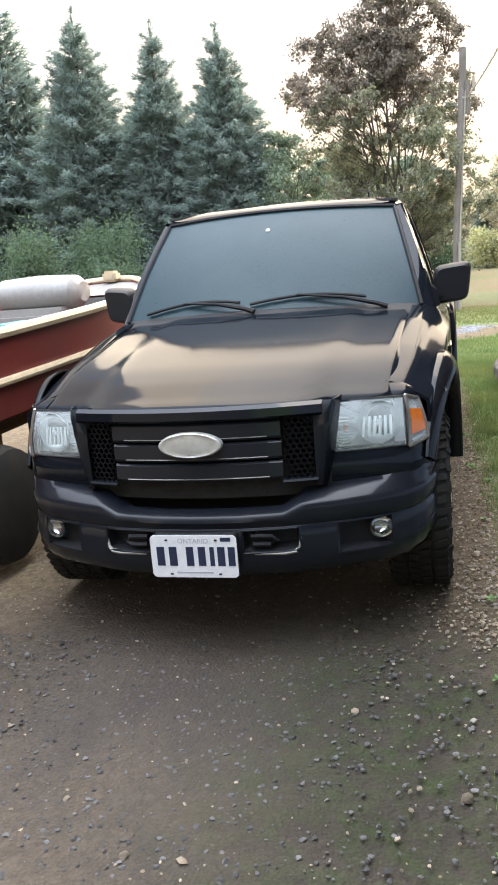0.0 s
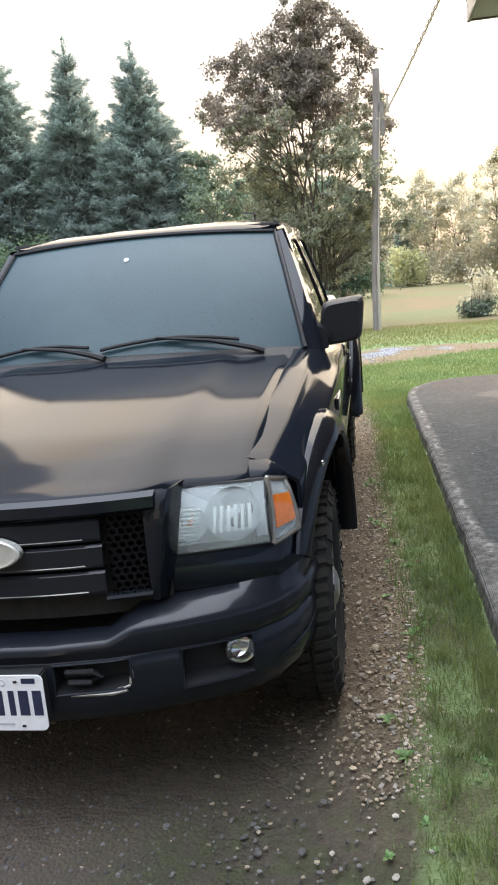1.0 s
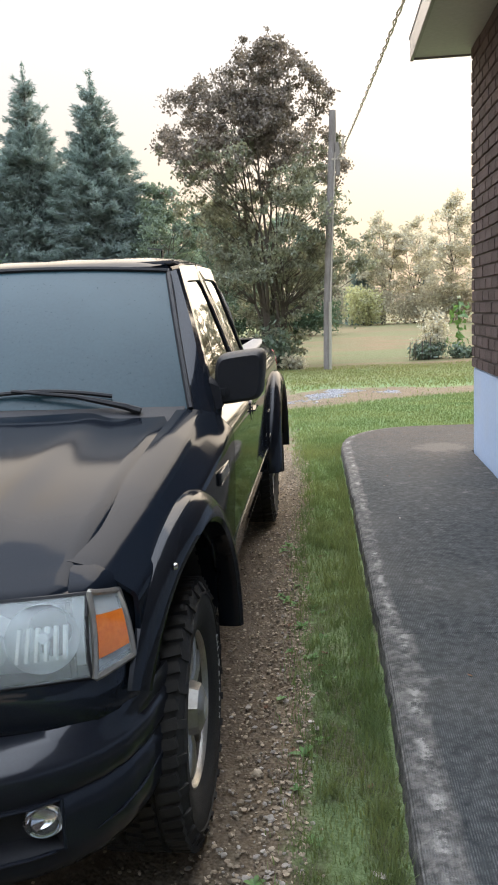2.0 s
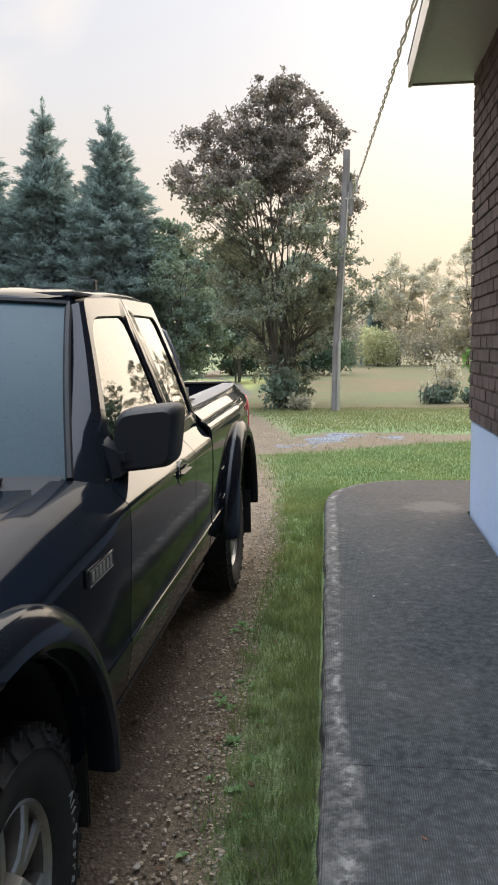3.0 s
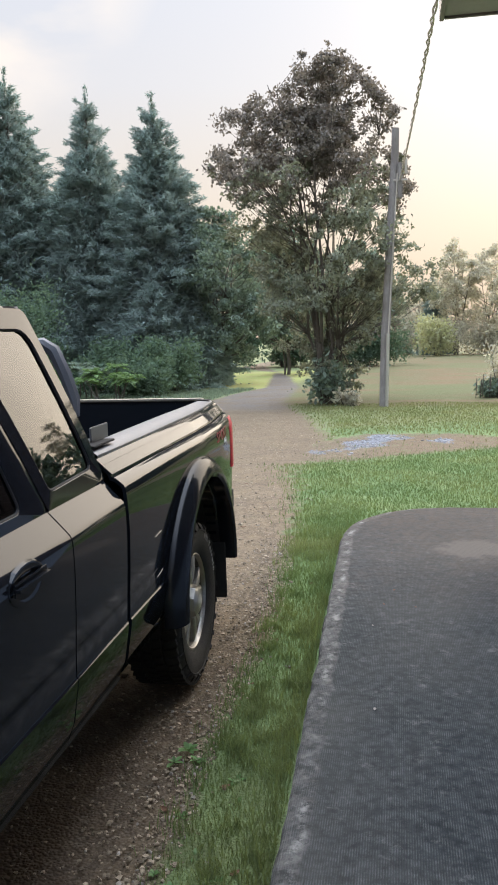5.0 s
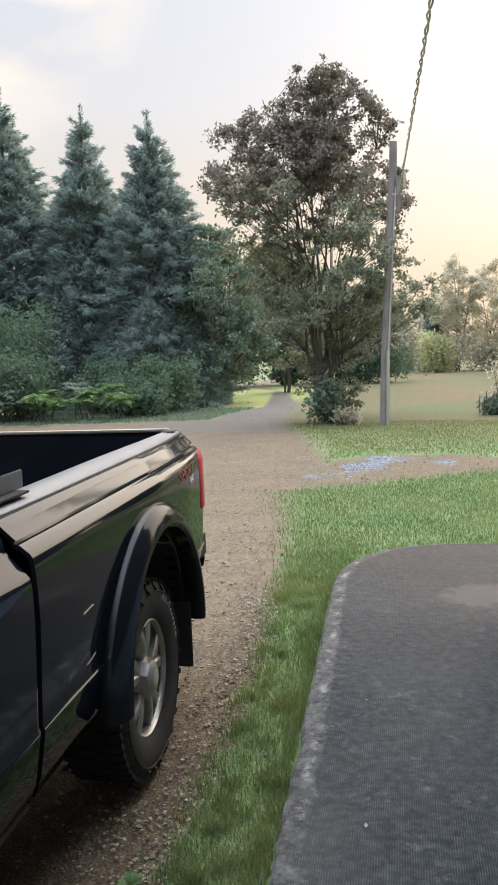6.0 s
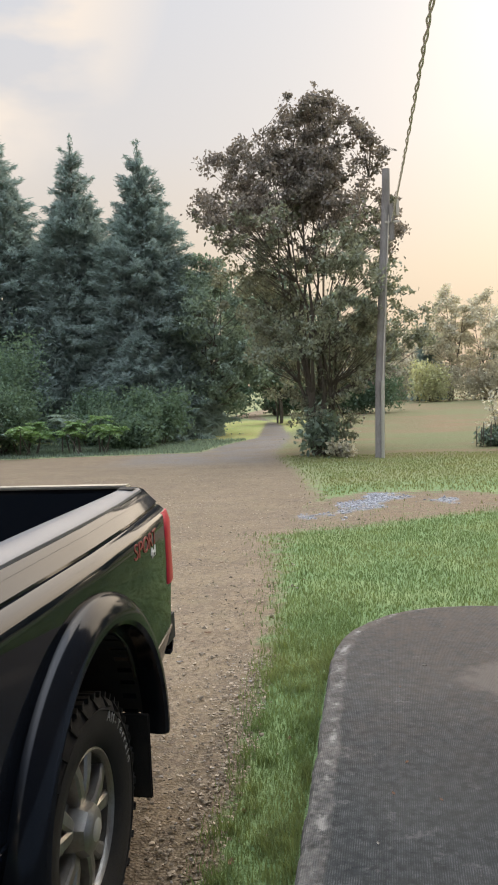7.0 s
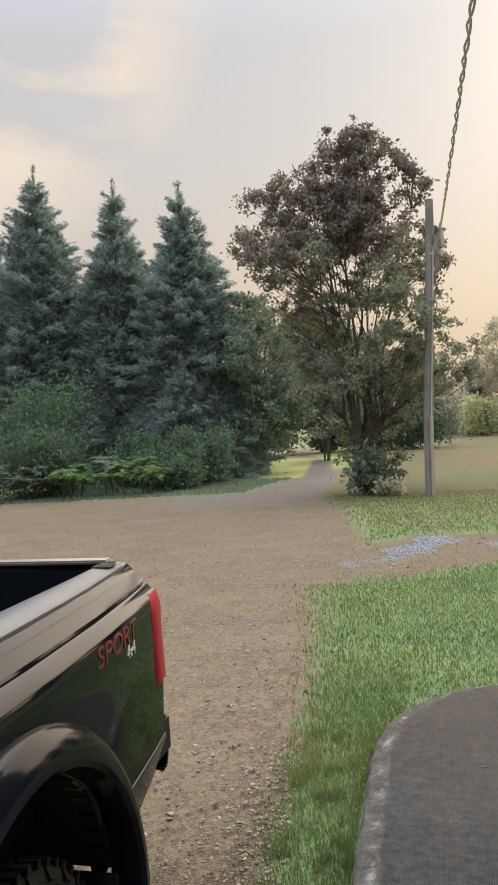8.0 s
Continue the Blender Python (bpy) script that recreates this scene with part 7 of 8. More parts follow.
# ---- wheels ----
def wheel(m, sx):
    w = new("wheel")
    w.empty_display_size = 0.1
    w.parent = truck
    w.matrix_local = m
    tagged(w, "all-terrain tyre with white lettering on a dusty alloy rim")
    prof = [(0.205, -0.085), (0.232, -0.112), (0.285, -0.124), (0.330, -0.122), (0.354, -0.110), (0.362, -0.098), (0.363, -0.05), (0.358, -0.047), (0.358, -0.042), (0.363, -0.039), (0.363, 0.039), (0.358, 0.042), (0.358, 0.047), (0.363, 0.05), (0.362, 0.098), (0.354, 0.110), (0.330, 0.122), (0.285, 0.124), (0.232, 0.112), (0.205, 0.085)]
    bm = bmesh.new()
    lathe(bm, prof, 72, "x")
    tyre = part("tyre", bm, M["rubber"], w, "black all-terrain tyre")
    # tread: shoulder lugs and centre blocks
    for rows, nm in ((((0.086, 0.052, 0.40), (-0.086, 0.052, -0.40)), "shoulder_lugs"), (((0.024, 0.040, 0.5), (-0.024, 0.040, -0.5)), "centre_blocks")):
        bm = bmesh.new()
        n = 52
        for k in range(n):
            for xc, wd, sk in rows:
                a = 2 * math.pi * (k + (0.5 if xc < 0 else 0)) / n
                r = 0.3615
                half = 0.0135 if nm == "shoulder_lugs" else 0.014
                mm = Matrix.Rotation(a, 4, "X") @ Matrix.Translation((xc, r, 0)) @ Matrix.Rotation(sk * 0.6, 4, "Y")
                add_box(bm, (-wd / 2, -0.006, -half), (wd / 2, 0.0105, half), 0, mm)
                if nm == "shoulder_lugs" and k % 2 == 0:
                    mm = Matrix.Rotation(a, 4, "X") @ Matrix.Translation((math.copysign(0.116, xc), 0.344, 0)) @ Matrix.Rotation(math.copysign(0.9, -xc), 4, "Z")
                    add_box(bm, (-0.018, -0.004, -0.011), (0.018, 0.005, 0.011), 0, mm)
        tagged(part(nm[:-1], bm, M["rubber"], tyre, "", 0), kind="stuff")
    bm = bmesh.new()
    lathe(bm, [(0.318, 0.1225), (0.320, 0.1265), (0.324, 0.1262), (0.326, 0.122)], 72, "x")
    part("sidewall_rib", bm, M["rubber"], tyre)
    # raised white lettering
    bm = bmesh.new()
    a = 0.0
    for ch, step in zip("All-Terrain", (0.105, 0.06, 0.065, 0.09, 0.105, 0.10, 0.085, 0.08, 0.10, 0.07, 0.10)):
        a += step / 2
        tmp = words("letter", ch, 0.042, Matrix.Identity(4), M["letter"], tyre, "", 0.1, 0.0012)
        face = Matrix(((0, 0, 1, 0), (0, 1, 0, 0), (-1, 0, 0, 0), (0, 0, 0, 1)))
        tmp.data.transform(Matrix.Rotation(-a, 4, "X") @ Matrix.Translation((0.1240, 0.303, 0)) @ face)
        bm.from_mesh(tmp.data)
        bpy.data.objects.remove(tmp)
        a += step / 2
    part("lettering", bm, M["letter"], tyre, "white All-Terrain tyre lettering", 0)
    # rim: barrel, lip, twin spokes, cap
    bm = bmesh.new()
    lathe(bm, [(0.206, 0.092), (0.212, 0.100), (0.218, 0.098), (0.216, 0.088), (0.203, 0.080), (0.196, 0.05), (0.190, -0.08), (0.205, -0.09)], 60, "x")
    rim = part("rim", bm, M["barrel"], w, "dull dark rim barrel")
    bm = bmesh.new()
    lathe(bm, [(0.204, 0.083), (0.2065, 0.0935), (0.212, 0.1015), (0.2185, 0.0985)], 60, "x")
    part("rim_lip", bm, M["alloy"], rim, "dusty silver rim lip")
    bm = bmesh.new()
    lathe(bm, [(0.0, -0.02), (0.14, -0.02), (0.19, -0.03)], 40, "x")
    part("brake_drum", bm, M["dark"], w)
    for k in range(5):
        a = 2 * math.pi * k / 5 + 0.3
        for da in (-0.30, 0.30):
            bm = bmesh.new()
            secs = []
            for r, wd, xo, dp in ((0.055, 0.0170, 0.080, 0.040), (0.10, 0.0190, 0.091, 0.042), (0.15, 0.0230, 0.091, 0.042), (0.203, 0.0290, 0.083, 0.038)):
                off = da * (0.35 + 0.65 * (r - 0.06) / 0.14) * r * 0.9
                secs.append([(xo - dp, r, off - wd * 1.2), (xo - 0.006, r, off - wd), (xo, r, off - wd * 0.6), (xo, r, off + wd * 0.6), (xo - 0.006, r, off + wd), (xo - dp, r, off + wd * 1.2)])
            vs = [[bm.verts.new(Matrix.Rotation(a, 4, "X") @ Vector(p)) for p in s] for s in secs]
            for s0, s1 in zip(vs, vs[1:]):
                for j in range(5):
                    bm.faces.new((s0[j], s0[j + 1], s1[j + 1], s1[j]))
            bmesh.ops.recalc_face_normals(bm, faces=bm.faces[:])
            part("spoke", bm, M["alloy"], rim, "", 15)
    bm = bmesh.new()
    lathe(bm, [(0.0, 0.126), (0.034, 0.126), (0.042, 0.124), (0.054, 0.120), (0.068, 0.112), (0.076, 0.088), (0.080, 0.055), (0.088, 0.05)], 8, "x")
    part("hub_cap", bm, M["alloy"], rim, "faceted silver hub cap")
    bm = bmesh.new()
    lathe(bm, [(0.0, 0.1295), (0.026, 0.1285), (0.032, 0.126)], 20, "x")
    part("cap_disc", bm, M["silver"], rim)
    return w


TYRE = 0.96      # against the pattern wheel's 0.372 m radius
first = wheel(pose(0.726, AXLE_F, 0.343, 20, 0, 0) @ Matrix.Scale(TYRE, 4), 1)
for x, y, rx, rz in ((0.726, AXLE_R, 65, 0), (-0.726, AXLE_F, 10, 180), (-0.726, AXLE_R, 40, 180)):
    made = {}
    for o in (first, *first.children_recursive):
        c = o.copy()
        scene.collection.objects.link(c)
        made[o] = c
        c.parent = made.get(o.parent, truck)
        c.matrix_parent_inverse = o.matrix_parent_inverse
    made[first].matrix_local = pose(x, y, 0.343 if y == AXLE_F else 0.337, 0, 0, rz) @ pose(0, 0, 0, rx, 0, 0) @ Matrix.Scale(TYRE, 4)

# ---- underbody and cabin ----
box_part("chassis", (-0.50, 0.30, 0.38), (0.50, 4.95, 0.55), 0.03, M["dark"], truck)
box_part("cabin_floor", (-0.79, 1.15, 0.43), (0.79, 3.08, 0.50), 0.01, M["dark"], truck)
box_part("engine_bay", (-0.50, 0.30, 0.50), (0.50, 1.36, 0.84), 0.03, M["dark"], truck)
box_part("radiator_support", (-0.66, 0.33, 0.33), (0.66, 0.36, 0.85), 0.01, M["dark"], truck)
for y in (AXLE_F, AXLE_R):
    bm = bmesh.new()
    tube(bm, [(-0.68, y, WHEEL_R), (0.68, y, WHEEL_R)], 0.05, 10)
    part("axle", bm, M["dark"], truck)
box_part("firewall", (-0.74, 1.38, 0.45), (0.74, 1.42, 1.055), 0.01, M["dark"], truck)
bm = bmesh.new()
add_box(bm, (-0.72, 1.45, 0.78), (0.72, 1.80, 1.06), 0.05)
part("dashboard", bm, M["plastic"], truck, "dark dashboard")
bm = bmesh.new()
lathe(bm, [(0.175, 0.0), (0.188, 0.013), (0.201, 0.0), (0.188, -0.013), (0.175, 0.0)], 32, "z", pose(0.36, 1.93, 1.02, -62, 0, 0))
part("steering_wheel", bm, M["plastic"], truck)
for x in (-0.37, 0.37):
    seat = box_part("seat", (x - 0.25, 2.02, 0.62), (x + 0.25, 2.52, 0.78), 0.05, M["seat"], truck, "grey cloth seat")
    bm = bmesh.new()
    add_box(bm, (x - 0.24, 2.46, 0.76), (x + 0.24, 2.60, 1.28), 0.05, Matrix.Translation((0, 0, 0)))
    part("seat_back", bm, M["seat"], seat)
    box_part("headrest", (x - 0.13, 2.52, 1.30), (x + 0.13, 2.60, 1.46), 0.03, M["seat"], seat)
bm = bmesh.new()
add_box(bm, (-0.62, 1.98, 1.585), (0.62, 2.94, 1.60), 0.005)
part("headliner", bm, M["seat"], truck)
# ---- boat beside the truck ----
boat = thing("boat", "dark red wooden boat with cream gunwales, beside the truck", "boat", pose(-1.86, 0.0, 0.0, 0, 0, 0))
BL0, BL1 = -0.9, 4.15


def boat_half(y):
    t = np.clip((y - 1.6) / (BL1 - 1.6), 0, 1)
    return 0.66 * math.sqrt(max(0.0, 1 - t ** 2.3)) * np.interp(y, [BL0, 0.6, 1.6], [0.86, 0.97, 1.0])


def boat_sheer(y):
    return float(np.interp(y, [BL0, 1.0, 2.4, 3.4, BL1], [1.10, 1.12, 1.175, 1.24, 1.32]))


ys_b = list(np.linspace(BL0, 3.3, 16)) + list(np.linspace(3.45, BL1, 9))
for sx in (1, -1):
    grid = []
    for y in ys_b:
        h, s = boat_half(y), boat_sheer(y)
        keel = float(np.interp(y, [BL0, 3.0, BL1], [0.62, 0.66, 0.98]))
        grid.append([(sx * h * f, y, keel + (s - keel) * g) for f, g in ((0.0, 0.0), (0.55, 0.02), (0.86, 0.10), (0.92, 0.42), (0.97, 0.75), (1.0, 0.985))])
    sheet_part("hull_side", grid, (sx, 0, 0.1), M["hull"], boat, "dark red painted hull side", 0.02)
    for nm, g, r, lab in (("gunwale", 1.0, 0.028, "cream gunwale rail"), ("rub_rail", 0.50, 0.022, "cream lower rub rail")):
        bm = bmesh.new()
        pts = []
        for y in ys_b:
            h, s = boat_half(y), boat_sheer(y)
            keel = float(np.interp(y, [BL0, 3.0, BL1], [0.62, 0.66, 0.98]))
            f = 1.0 if g == 1.0 else 0.935
            pts.append((sx * (h * f + 0.006), y, keel + (s - keel) * g))
        tube(bm, pts, r, 8)
        part(nm, bm, M["cream"], boat, lab)
bm = bmesh.new()
rows = [[(sx * (boat_half(y) - 0.02), y, boat_sheer(y) - 0.02) for sx in (-1, -0.5, 0, 0.5, 1)] for y in np.linspace(3.3, BL1 - 0.02, 8)]
sheet(bm, rows, (0, 0, 1))
part("foredeck", bm, M["boat_grey"], boat, "grey foredeck panel")
bm = bmesh.new()
sheet(bm, [[(-0.55, y, 0.78), (0, y, 0.76), (0.55, y, 0.78)] for y in (BL0, 1.0, 3.0)], (0, 0, 1))
part("floor", bm, M["boat_grey"], boat)
box_part("transom", (-0.56, BL0 - 0.03, 0.66), (0.56, BL0 + 0.01, 1.09), 0.01, M["hull"], boat)
box_part("bow_block", (-0.06, BL1 - 0.16, 1.30), (0.06, BL1 - 0.02, 1.39), 0.02, M["cream"], boat, "pale bow block")
box_part("deck_edge", (-0.40, 3.27, 0.90), (0.40, 3.30, 1.20), 0.01, M["boat_grey"], boat)
for sx in (-1, 1):
    bm = bmesh.new()
    tube(bm, [(sx * 0.30, BL0 + 0.2, 0.56), (sx * 0.30, 2.6, 0.58), (0, 4.6, 0.45)], 0.035, 8)
    part("trailer_rail", bm, M["trailer"], boat, "rusty trailer rail")
    bm = bmesh.new()
    lathe(bm, [(0.0, -0.08), (0.20, -0.08), (0.27, -0.06), (0.29, 0.0), (0.27, 0.06), (0.20, 0.08), (0.0, 0.08)], 28, "x", pose(sx * 0.62, 0.9, 0.31))
    part("trailer_wheel", bm, M["rubber"], boat)
    box_part("trailer_stand", (sx * 0.30 - 0.03, 2.4, 0.0), (sx * 0.30 + 0.03, 2.46, 0.60), 0.005, M["trailer"], boat)
    box_part("bunk", (sx * 0.36 - 0.04, 0.0, 0.585), (sx * 0.36 + 0.04, 2.8, 0.68), 0.01, M["trailer"], boat)
box_part("axle", (-0.62, 0.86, 0.29), (0.62, 0.94, 0.36), 0.01, M["trailer"], boat)
for k, (y, zz, w) in enumerate(((2.86, 1.24, 0.32), (1.3, 1.14, 0.40))):
    roll_s = thing("boat_seat", "grey vinyl boat seat folded down in the boat", "boat seat")
    roll_s.parent = boat
    roll_s.location = (-0.04, y, 0)
    bm = bmesh.new()
    m_r = pose(0, 0, zz + 0.02)
    lathe(bm, [(0.0, -w), (0.08, -w), (0.135, -w + 0.05), (0.15, 0.0), (0.135, w - 0.05), (0.08, w), (0.0, w)], 20, "x", m_r @ Matrix.Diagonal((1, 1.25, 0.85, 1)))
    part("backrest", bm, M["vinyl"], roll_s)
    bm = bmesh.new()
    add_box(bm, (-w + 0.04, -0.26, 0.90), (w - 0.04, 0.16, zz - 0.07), 0.05)
    part("seat", bm, M["vinyl"], roll_s)
    box_part("pedestal", (-0.12, -0.12, 0.77), (0.12, 0.08, 0.92), 0.01, M["boat_grey"], roll_s)
tub = thing("tote_bin", "teal plastic bin lying in the boat", "bin", pose(-1.50, 1.85, 0))
bm = bmesh.new()
add_box(bm, (-0.15, -0.2, 0.78), (0.15, 0.2, 1.12), 0.04)
part("bin_body", bm, M["teal"], tub)
box_part("rim", (-0.165, -0.215, 1.10), (0.165, 0.215, 1.125), 0.01, M["teal"], tub)

# ---- loose ground cover: stones, grass, weeds ----
def scatter_stones(name, label, n, sampler, lo, hi, material, seed, small=True):
    rng = np.random.default_rng(seed)
    ico = bmesh.new()
    if small:
        bmesh.ops.create_icosphere(ico, subdivisions=1, radius=1.0)
        bmesh.ops.dissolve_verts(ico, verts=[v for v in ico.verts if v.co.z < -0.9])
        bmesh.ops.delete(ico, geom=[f for f in ico.faces if f.normal.z < -0.3], context="FACES")
        bmesh.ops.triangulate(ico, faces=ico.faces[:])
        ico.verts.index_update()
    else:
        bmesh.ops.create_icosphere(ico, subdivisions=1, radius=1.0)
    base_v = np.array([v.co[:] for v in ico.verts])
    base_f = np.array([[v.index for v in f.verts] for f in ico.faces])
    ico.free()
    xy = sampler(rng, n)
    n = len(xy)
    s = np.exp(rng.uniform(math.log(lo), math.log(hi), n))
    jit = rng.uniform(0.7, 1.25, (n, len(base_v), 1))
    v = base_v[None] * jit * (s[:, None, None] * rng.uniform(0.6, 1.3, (n, 1, 3)) * np.array([1, 1, 0.62]))
    an = rng.uniform(0, 2 * math.pi, n)
    ca, sa = np.cos(an)[:, None], np.sin(an)[:, None]
    x, y = v[..., 0] * ca - v[..., 1] * sa, v[..., 0] * sa + v[..., 1] * ca
    z = ground_z(xy[:, 0], xy[:, 1]) - 0.02 * gravel_cover(xy[:, 0], xy[:, 1]) + s * 0.12
    pts = np.stack([x + xy[:, :1], y + xy[:, 1:], v[..., 2] + z[:, None]], -1).reshape(-1, 3)
    faces = (np.arange(n)[:, None, None] * len(base_v) + base_f[None]).reshape(-1, 3)
    return tagged(link_mesh(name, array_mesh(name, pts, faces), material, smooth=50), label, "gravel", kind="stuff")


def drive_spots(rng, n):
    x, y = rng.uniform(-3.2, 1.35, n * 3), -2.6 + 17.0 * rng.uniform(size=n * 3) ** 1.2
    keep = rng.uniform(size=n * 3) < gravel_cover(x + rng.normal(size=n * 3) * 0.07, y) * np.where(x > 0.5, 1.0, 0.5) * np.where((y < 0.4) & (x < 1.2), 0.3, 1.0)
    return np.stack([x, y], 1)[keep][:n]


def verge_spots(rng, n):
    y = rng.uniform(0.2, 6.5, n)
    return np.stack([grass_edge(y) - np.abs(rng.normal(size=n)) * 0.16 + 0.03, y], 1)


def patch_spots(rng, n):
    xy = np.stack([rng.uniform(-0.2, 3.6, n * 5), rng.uniform(11.4, 16.0, n * 5)], 1)
    return xy[rng.uniform(size=n * 5) < stone_patch(xy[:, 0], xy[:, 1]) ** 1.5][:n]


scatter_stones("gravel", "small brown and grey drive pebbles", 15000, drive_spots, 0.003, 0.008, M["stone"], 201)
scatter_stones("gravel", "pale stones along the grass edge", 5200, verge_spots, 0.003, 0.010, M["stone"], 202)
scatter_stones("gravel", "pale broken stones beside the grass", 320, verge_spots, 0.004, 0.010, M["pale_stone"], 207)
def spill_spots(rng, n):
    y = rng.normal(0.75, 0.45, n)
    return np.stack([np.clip(rng.normal(1.0, 0.07, n), 0.80, 1.16), y], 1)


scatter_stones("gravel", "pale limestone chips spilt in the grass edge", 130, spill_spots, 0.005, 0.012, M["pale_stone"], 208)
scatter_stones("gravel", "larger embedded drive stones", 110, drive_spots, 0.010, 0.022, M["stone"], 203, False)
def far_spots(rng, n):
    x, y = rng.uniform(-5.0, 1.2, n * 3), rng.uniform(4.5, 20.0, n * 3)
    keep = rng.uniform(size=n * 3) < gravel_cover(x, y) * (stone_patch(x, y) < 0.1)
    return np.stack([x, y], 1)[keep][:n]


scatter_stones("gravel", "coarser drive pebbles behind the truck", 6500, far_spots, 0.005, 0.015, M["stone"], 205)
def front_spots(rng, n):
    x, y = rng.uniform(-2.4, 0.95, n), rng.uniform(-2.5, 0.2, n)
    return np.stack([x, y], 1)


scatter_stones("gravel", "grey pebbles pressed into the drive", 6500, front_spots, 0.003, 0.010, M["dark_stone"], 206)
scatter_stones("gravel", "blue-grey crushed stone patch", 3500, patch_spots, 0.010, 0.025, M["grey_stone"], 204, False)


def grass_stuff(name, label, xy, height, width, seed, material, zfun=ground_z, lean=0.45):
    """Tapered bent blades, two quads' worth each."""
    rng = np.random.default_rng(seed)
    n = len(xy)
    z = zfun(xy[:, 0], xy[:, 1]) - 0.012
    h = height * rng.uniform(0.45, 1.35, n)
    an = rng.uniform(0, 2 * math.pi, n)
    u = np.stack([np.cos(an), np.sin(an), 0 * an], 1)
    bend_a = rng.uniform(0, 2 * math.pi, n)
    bend = np.stack([np.cos(bend_a), np.sin(bend_a), 0 * an], 1) * (rng.uniform(0.1, 1.0, n) * lean * h)[:, None]
    p = np.stack([xy[:, 0], xy[:, 1], z], 1)
    w = (width * rng.uniform(0.7, 1.4, n))[:, None]
    up = np.array([0, 0, 1.0])
    mid = p + bend * 0.35 + up * (h * 0.6)[:, None]
    tip = p + bend * 1.1 + up * (h * 0.95)[:, None]
    v = np.stack([p - u * w, p + u * w, mid + u * w * 0.75, mid - u * w * 0.75, tip], 1).reshape(-1, 3)
    b = np.arange(n)[:, None] * 5
    faces = np.concatenate([b + np.array([[0, 1, 2]]), b + np.array([[0, 2, 3]]), b + np.array([[3, 2, 4]])], 0)
    return tagged(link_mesh(name, array_mesh(name, v, faces), material, smooth=0), label, "grass", kind="stuff")


rng_g = np.random.default_rng(300)


def keep_grass(x, y, density=1.0):
    g = np.maximum(gravel_cover(x, y), 1.6 * stone_patch(x, y))
    g = np.where(y > 11, np.clip(g * 1.25, 0, 1), g)
    left = np.interp(y, [-3, 1.9, 4.0, 6.0, 6.5, 7.05], [1.40, 1.39, 1.355, 1.315, 1.36, 1.9])
    slab = (x > left - 0.02) & (y < 7.05) | (x > 2.3) & (y < 7.05)
    thin = 0.5 + 0.5 * np.sin(7.3 * y + 3.1 * np.sin(2.9 * y) + 4.0 * x) * np.sin(11.7 * x - 2.3 * y)
    bare = np.where((y < 4.0) & (x < 1.28), np.interp(y, [-3, 1.0, 4.0], [0.8, 0.6, 0.0]) * thin, 0.0)
    return (rng_g.uniform(size=len(x)) < (1 - g) ** 1.8 * density * (1 - bare)) & ~slab


n_b = 95000
x, y = rng_g.uniform(0.86, 1.42, n_b), rng_g.uniform(-2.6, 8.0, n_b)
k = keep_grass(x, y) & (rng_g.uniform(size=n_b) < np.interp(y, [-2.6, 0.0, 0.6, 1.6, 6.4, 8.0], [0.35, 0.6, 0.85, 0.95, 1.0, 0.1]))
grass_stuff("grass", "short dewy grass between drive and walk", np.stack([x, y], 1)[k], 0.036, 0.0016, 301, M["grass"])
x, y = np.clip(rng_g.normal(1.33, 0.05, 9000), 1.1, 1.40), rng_g.uniform(-2.6, 6.6, 9000)
k = keep_grass(x, y)
grass_stuff("grass", "longer grass leaning on the walk edge", np.stack([x, y], 1)[k], 0.075, 0.0018, 302, M["grass"])
n_b = 150000
x, y = rng_g.uniform(-0.2, 5.5, n_b), 5.4 + 8.1 * rng_g.uniform(size=n_b) ** 1.15
k = keep_grass(x, y) & (rng_g.uniform(size=n_b) < np.interp(y, [5.4, 7.6], [0.0, 1.0]))
grass_stuff("grass", "mown green lawn beyond the walk", np.stack([x, y], 1)[k], 0.04, 0.0032, 303, M["grass"])
n_b = 60000
x, y = rng_g.uniform(-3, 9, n_b), 13.0 + 13.0 * rng_g.uniform(size=n_b)
k = keep_grass(x, y)
grass_stuff("grass", "mown lawn strip before the field", np.stack([x, y], 1)[k], 0.05, 0.008, 304, M["dry_grass"])
n_b = 26000
k_t = 170
tx, ty = rng_g.uniform(0.98, 1.36, k_t), rng_g.uniform(-2.0, 6.6, k_t)
x = (tx[:, None] + rng_g.normal(size=(k_t, 70)) * 0.022).ravel()
y = (ty[:, None] + rng_g.normal(size=(k_t, 70)) * 0.022).ravel()
k = keep_grass(x, y)
grass_stuff("grass", "taller tufts in the strip of grass", np.stack([x, y], 1)[k], 0.068, 0.0017, 307, M["grass"], ground_z, 0.8)
n_b = 26000
x, y = rng_g.uniform(-14, -2.5, n_b), rng_g.uniform(26.3, 34.0, n_b)
k = keep_grass(x, y)
grass_stuff("grass", "rough grass verge under the spruces", np.stack([x, y], 1)[k], 0.11, 0.012, 305, M["dull_shrub"])


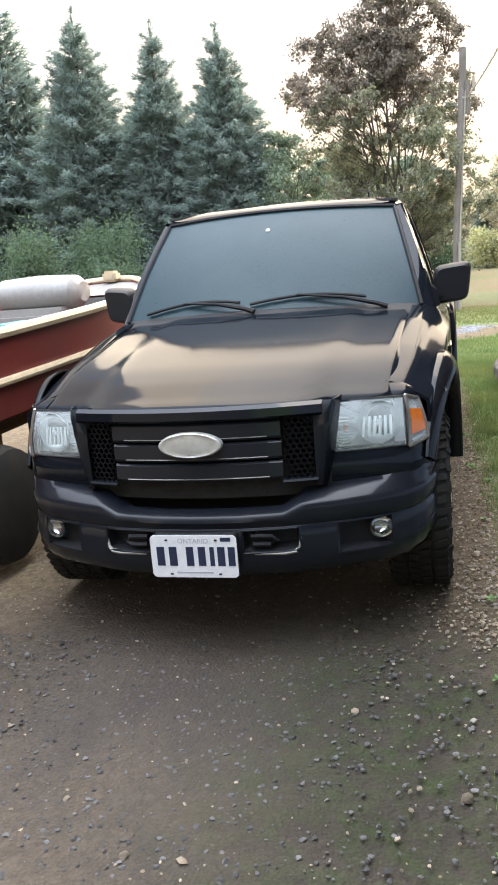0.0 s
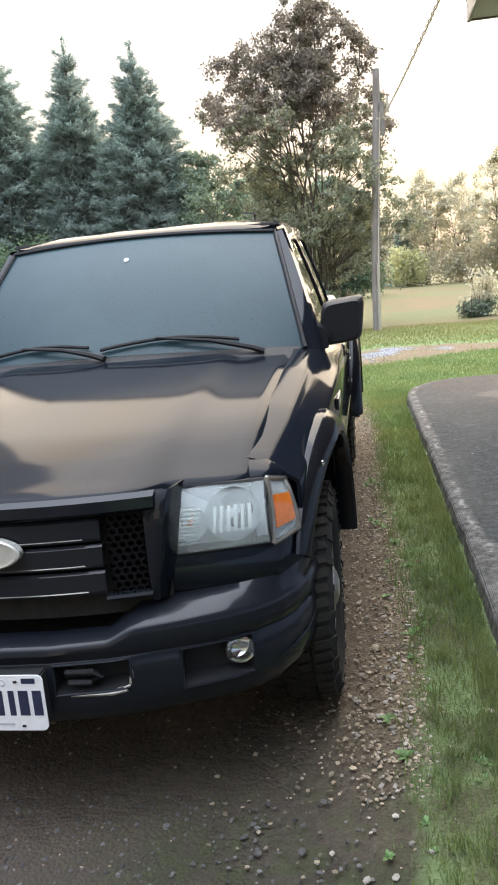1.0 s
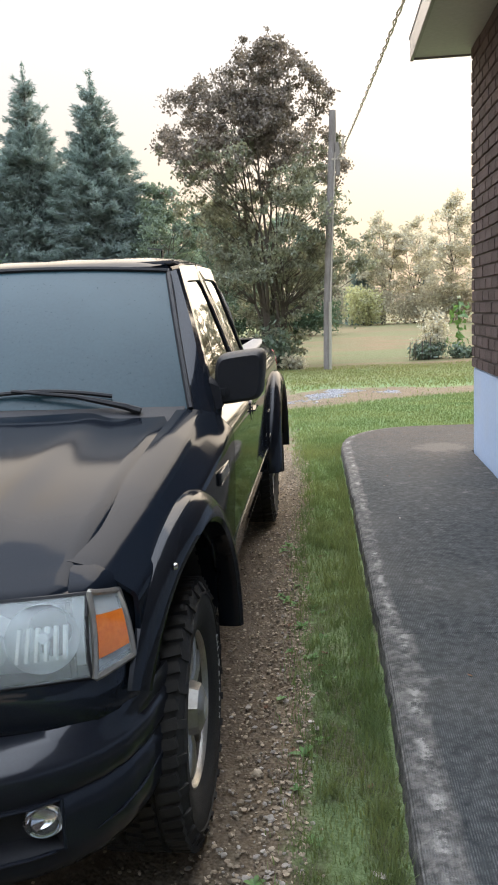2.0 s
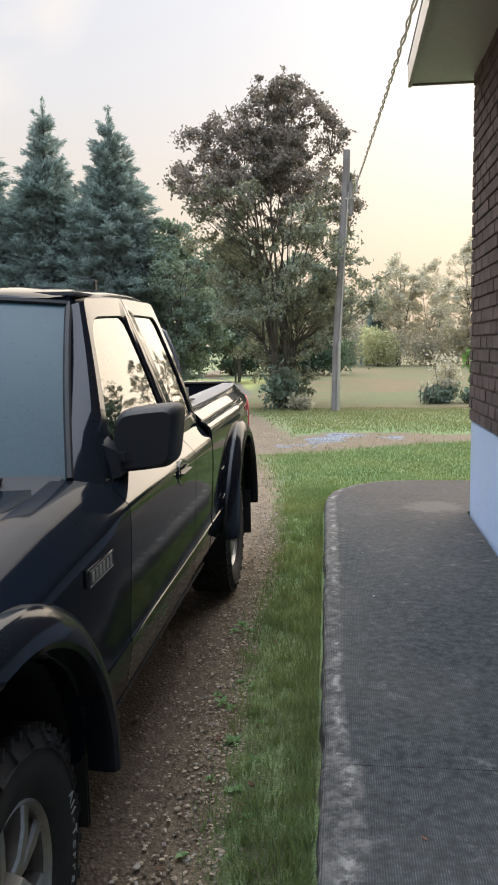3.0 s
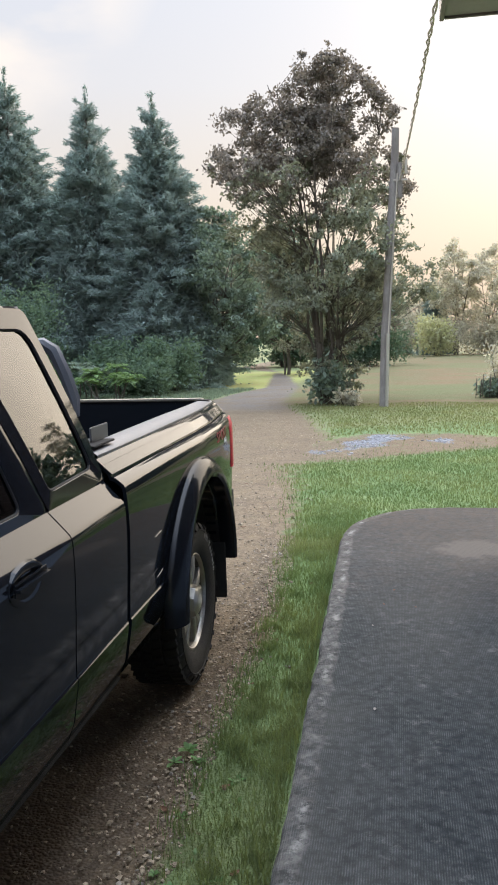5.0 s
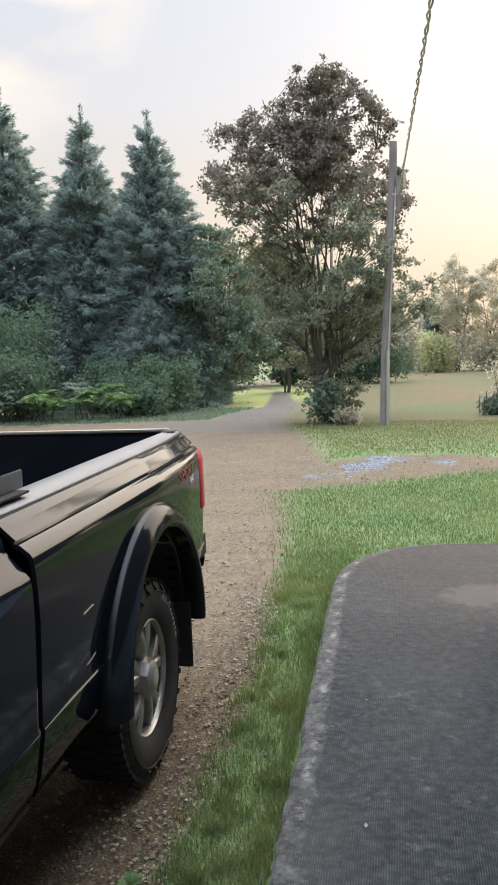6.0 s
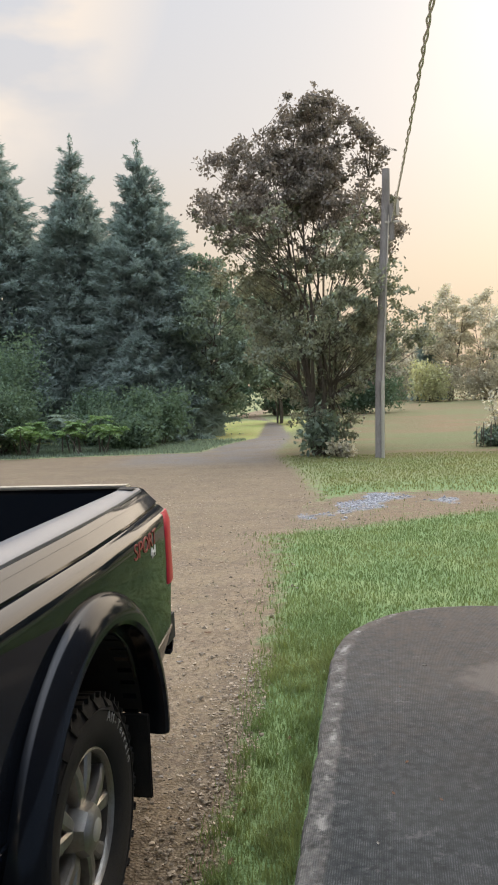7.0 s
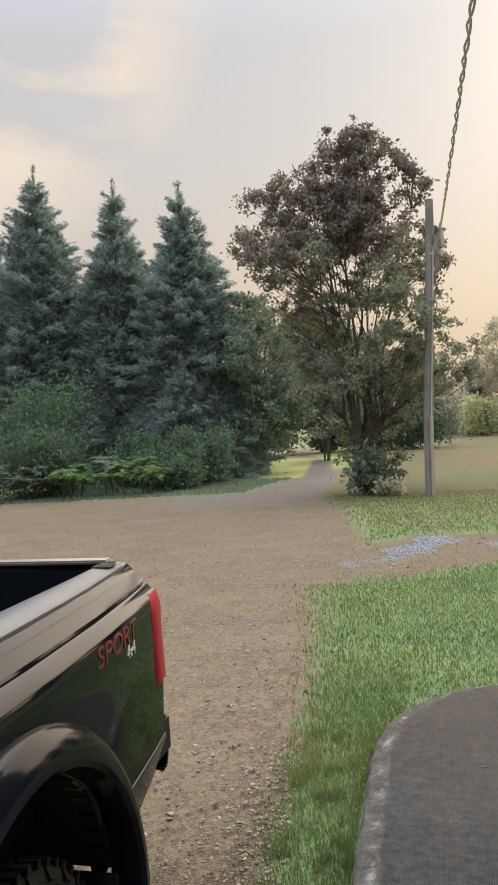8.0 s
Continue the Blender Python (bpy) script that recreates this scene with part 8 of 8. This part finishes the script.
def weed(m, seed, size):
    rng = np.random.default_rng(seed)
    w = thing("weed", "small broad-leaved weed in the grass edge", "weed", m, "verge weeds")
    n = int(rng.integers(7, 13))
    for j in range(n):
        bm = bmesh.new()
        an = 2 * math.pi * j / n + rng.uniform(-0.3, 0.3)
        ln = size * rng.uniform(0.7, 1.2)
        el = rng.uniform(0.35, 1.0)
        pts = []
        for s, wd in ((0.0, 0.02), (0.3, 0.16), (0.6, 0.20), (0.85, 0.12), (1.0, 0.0)):
            r = ln * s * math.cos(el)
            z = ln * (s * math.sin(el) - 0.35 * s * s)
            c = Vector((r * math.cos(an), r * math.sin(an), z))
            t = Vector((-math.sin(an), math.cos(an), 0)) * ln * wd
            pts.append([c - t, c - Vector((0, 0, ln * 0.03)), c + t])
        sheet(bm, pts, (0, 0, 1))
        part("leaf", bm, M["weed"], w)
    return w


rng_w = np.random.default_rng(77)
for k in range(60):
    yy = float(rng_w.uniform(-1.6, 3.4))
    xx = float(np.clip(grass_edge(yy) + rng_w.uniform(-0.12, 0.24), 0.8, 1.33))
    weed(pose(xx, yy, float(ground_z(xx, yy)) - 0.01, 0, 0, float(rng_w.uniform(0, 360))), 400 + k, float(rng_w.uniform(0.020, 0.050)))

# dry leaves and pale scraps lying about
def fallen_leaf(m, seed, size, material):
    rng = np.random.default_rng(seed)
    lf = thing("fallen_leaf", "small dry curled leaf lying on the ground", "leaf", m, "fallen leaves")
    bm = bmesh.new()
    rows = []
    for s, wd in ((-1.0, 0.02), (-0.6, 0.38), (-0.1, 0.5), (0.45, 0.36), (1.0, 0.03)):
        rows.append([Vector((size * s, size * wd * q, size * (0.18 + 0.20 * q * q + 0.12 * s * s * rng.uniform(0.4, 1.4)))) for q in (-1, -0.4, 0.4, 1)])
    sheet(bm, rows, (0, 0, 1))
    part("blade", bm, material, lf)


rng_l = np.random.default_rng(88)
for k in range(12):
    xx, yy = float(rng_l.uniform(1.5, 2.35)), float(rng_l.uniform(1.2, 6.6))
    fallen_leaf(pose(xx, yy, slab_z(yy) - 0.001, 0, 0, float(rng_l.uniform(0, 360))), 600 + k, float(rng_l.uniform(0.007, 0.014)), M["pale_stone"] if k % 2 else M["trailer"])
for k in range(40):
    xx, yy = float(rng_l.uniform(-0.9, 1.3)), float(rng_l.uniform(0.4, 10.0))
    if yy < 5.4:
        xx = float(rng_l.uniform(0.92, 1.3))
    fallen_leaf(pose(xx, yy, float(ground_z(xx, yy)) - 0.02 * float(gravel_cover(np.array([xx]), np.array([yy]))[0]), 0, 0, float(rng_l.uniform(0, 360))), 640 + k, float(rng_l.uniform(0.010, 0.024)), M["trailer"] if k % 3 else M["pale_stone"])

# ---- bricks of the wall facing the walk ----
COURSE, BRICK_L, JOINT = 0.0889, 0.232, 0.011
bm = bmesh.new()
add_box(bm, (0, 0, 0), (0.10, BRICK_L - JOINT, COURSE - JOINT), 0.004)
brick_me = bpy.data.meshes.new("brick")
bm.to_mesh(brick_me)
bm.free()
brick_me.materials.append(M["brick"])
rng_b = np.random.default_rng(500)
rest_v, rest_f = [], []
bv = np.array([v.co[:] for v in brick_me.vertices])
b_tris = [list(p.vertices) for p in brick_me.polygons]
box_v = np.array([(0, 0, 0), (0.1, 0, 0), (0.1, BRICK_L - JOINT, 0), (0, BRICK_L - JOINT, 0), (0, 0, COURSE - JOINT), (0.1, 0, COURSE - JOINT), (0.1, BRICK_L - JOINT, COURSE - JOINT), (0, BRICK_L - JOINT, COURSE - JOINT)])
box_f = np.array([(3, 2, 1, 0), (4, 5, 6, 7), (0, 1, 5, 4), (1, 2, 6, 5), (2, 3, 7, 6), (3, 0, 4, 7)])
for row in range(28):
    z = FZ1 + 0.006 + row * COURSE
    y = HY1 + 0.002 - (BRICK_L - JOINT) - (BRICK_L / 2 if row % 2 else 0)
    if row % 2:
        half = new("brick", brick_me)
        half.parent = house_wall
        half.location, half.scale = (HX - 0.002, HY1 + 0.002 - BRICK_L / 2 + JOINT, z), (1, 0.475, 1)
    while y > HY0 + 0.3:
        dx = float(rng_b.uniform(-0.0025, 0.0025))
        if y > 3.55:
            br = new("brick", brick_me)
            br.parent = house_wall
            br.location = (HX + dx, y, z)
        else:
            rest_f.append(box_f + 8 * len(rest_v))
            rest_v.append(box_v + np.array([HX + dx, y, z]))
        y -= BRICK_L
rest = link_mesh("brick_courses", array_mesh("brick_courses", np.concatenate(rest_v), np.concatenate(rest_f)), M["brick"], house_wall, "dark brown brick courses", 0)
tagged(rest, kind="stuff")
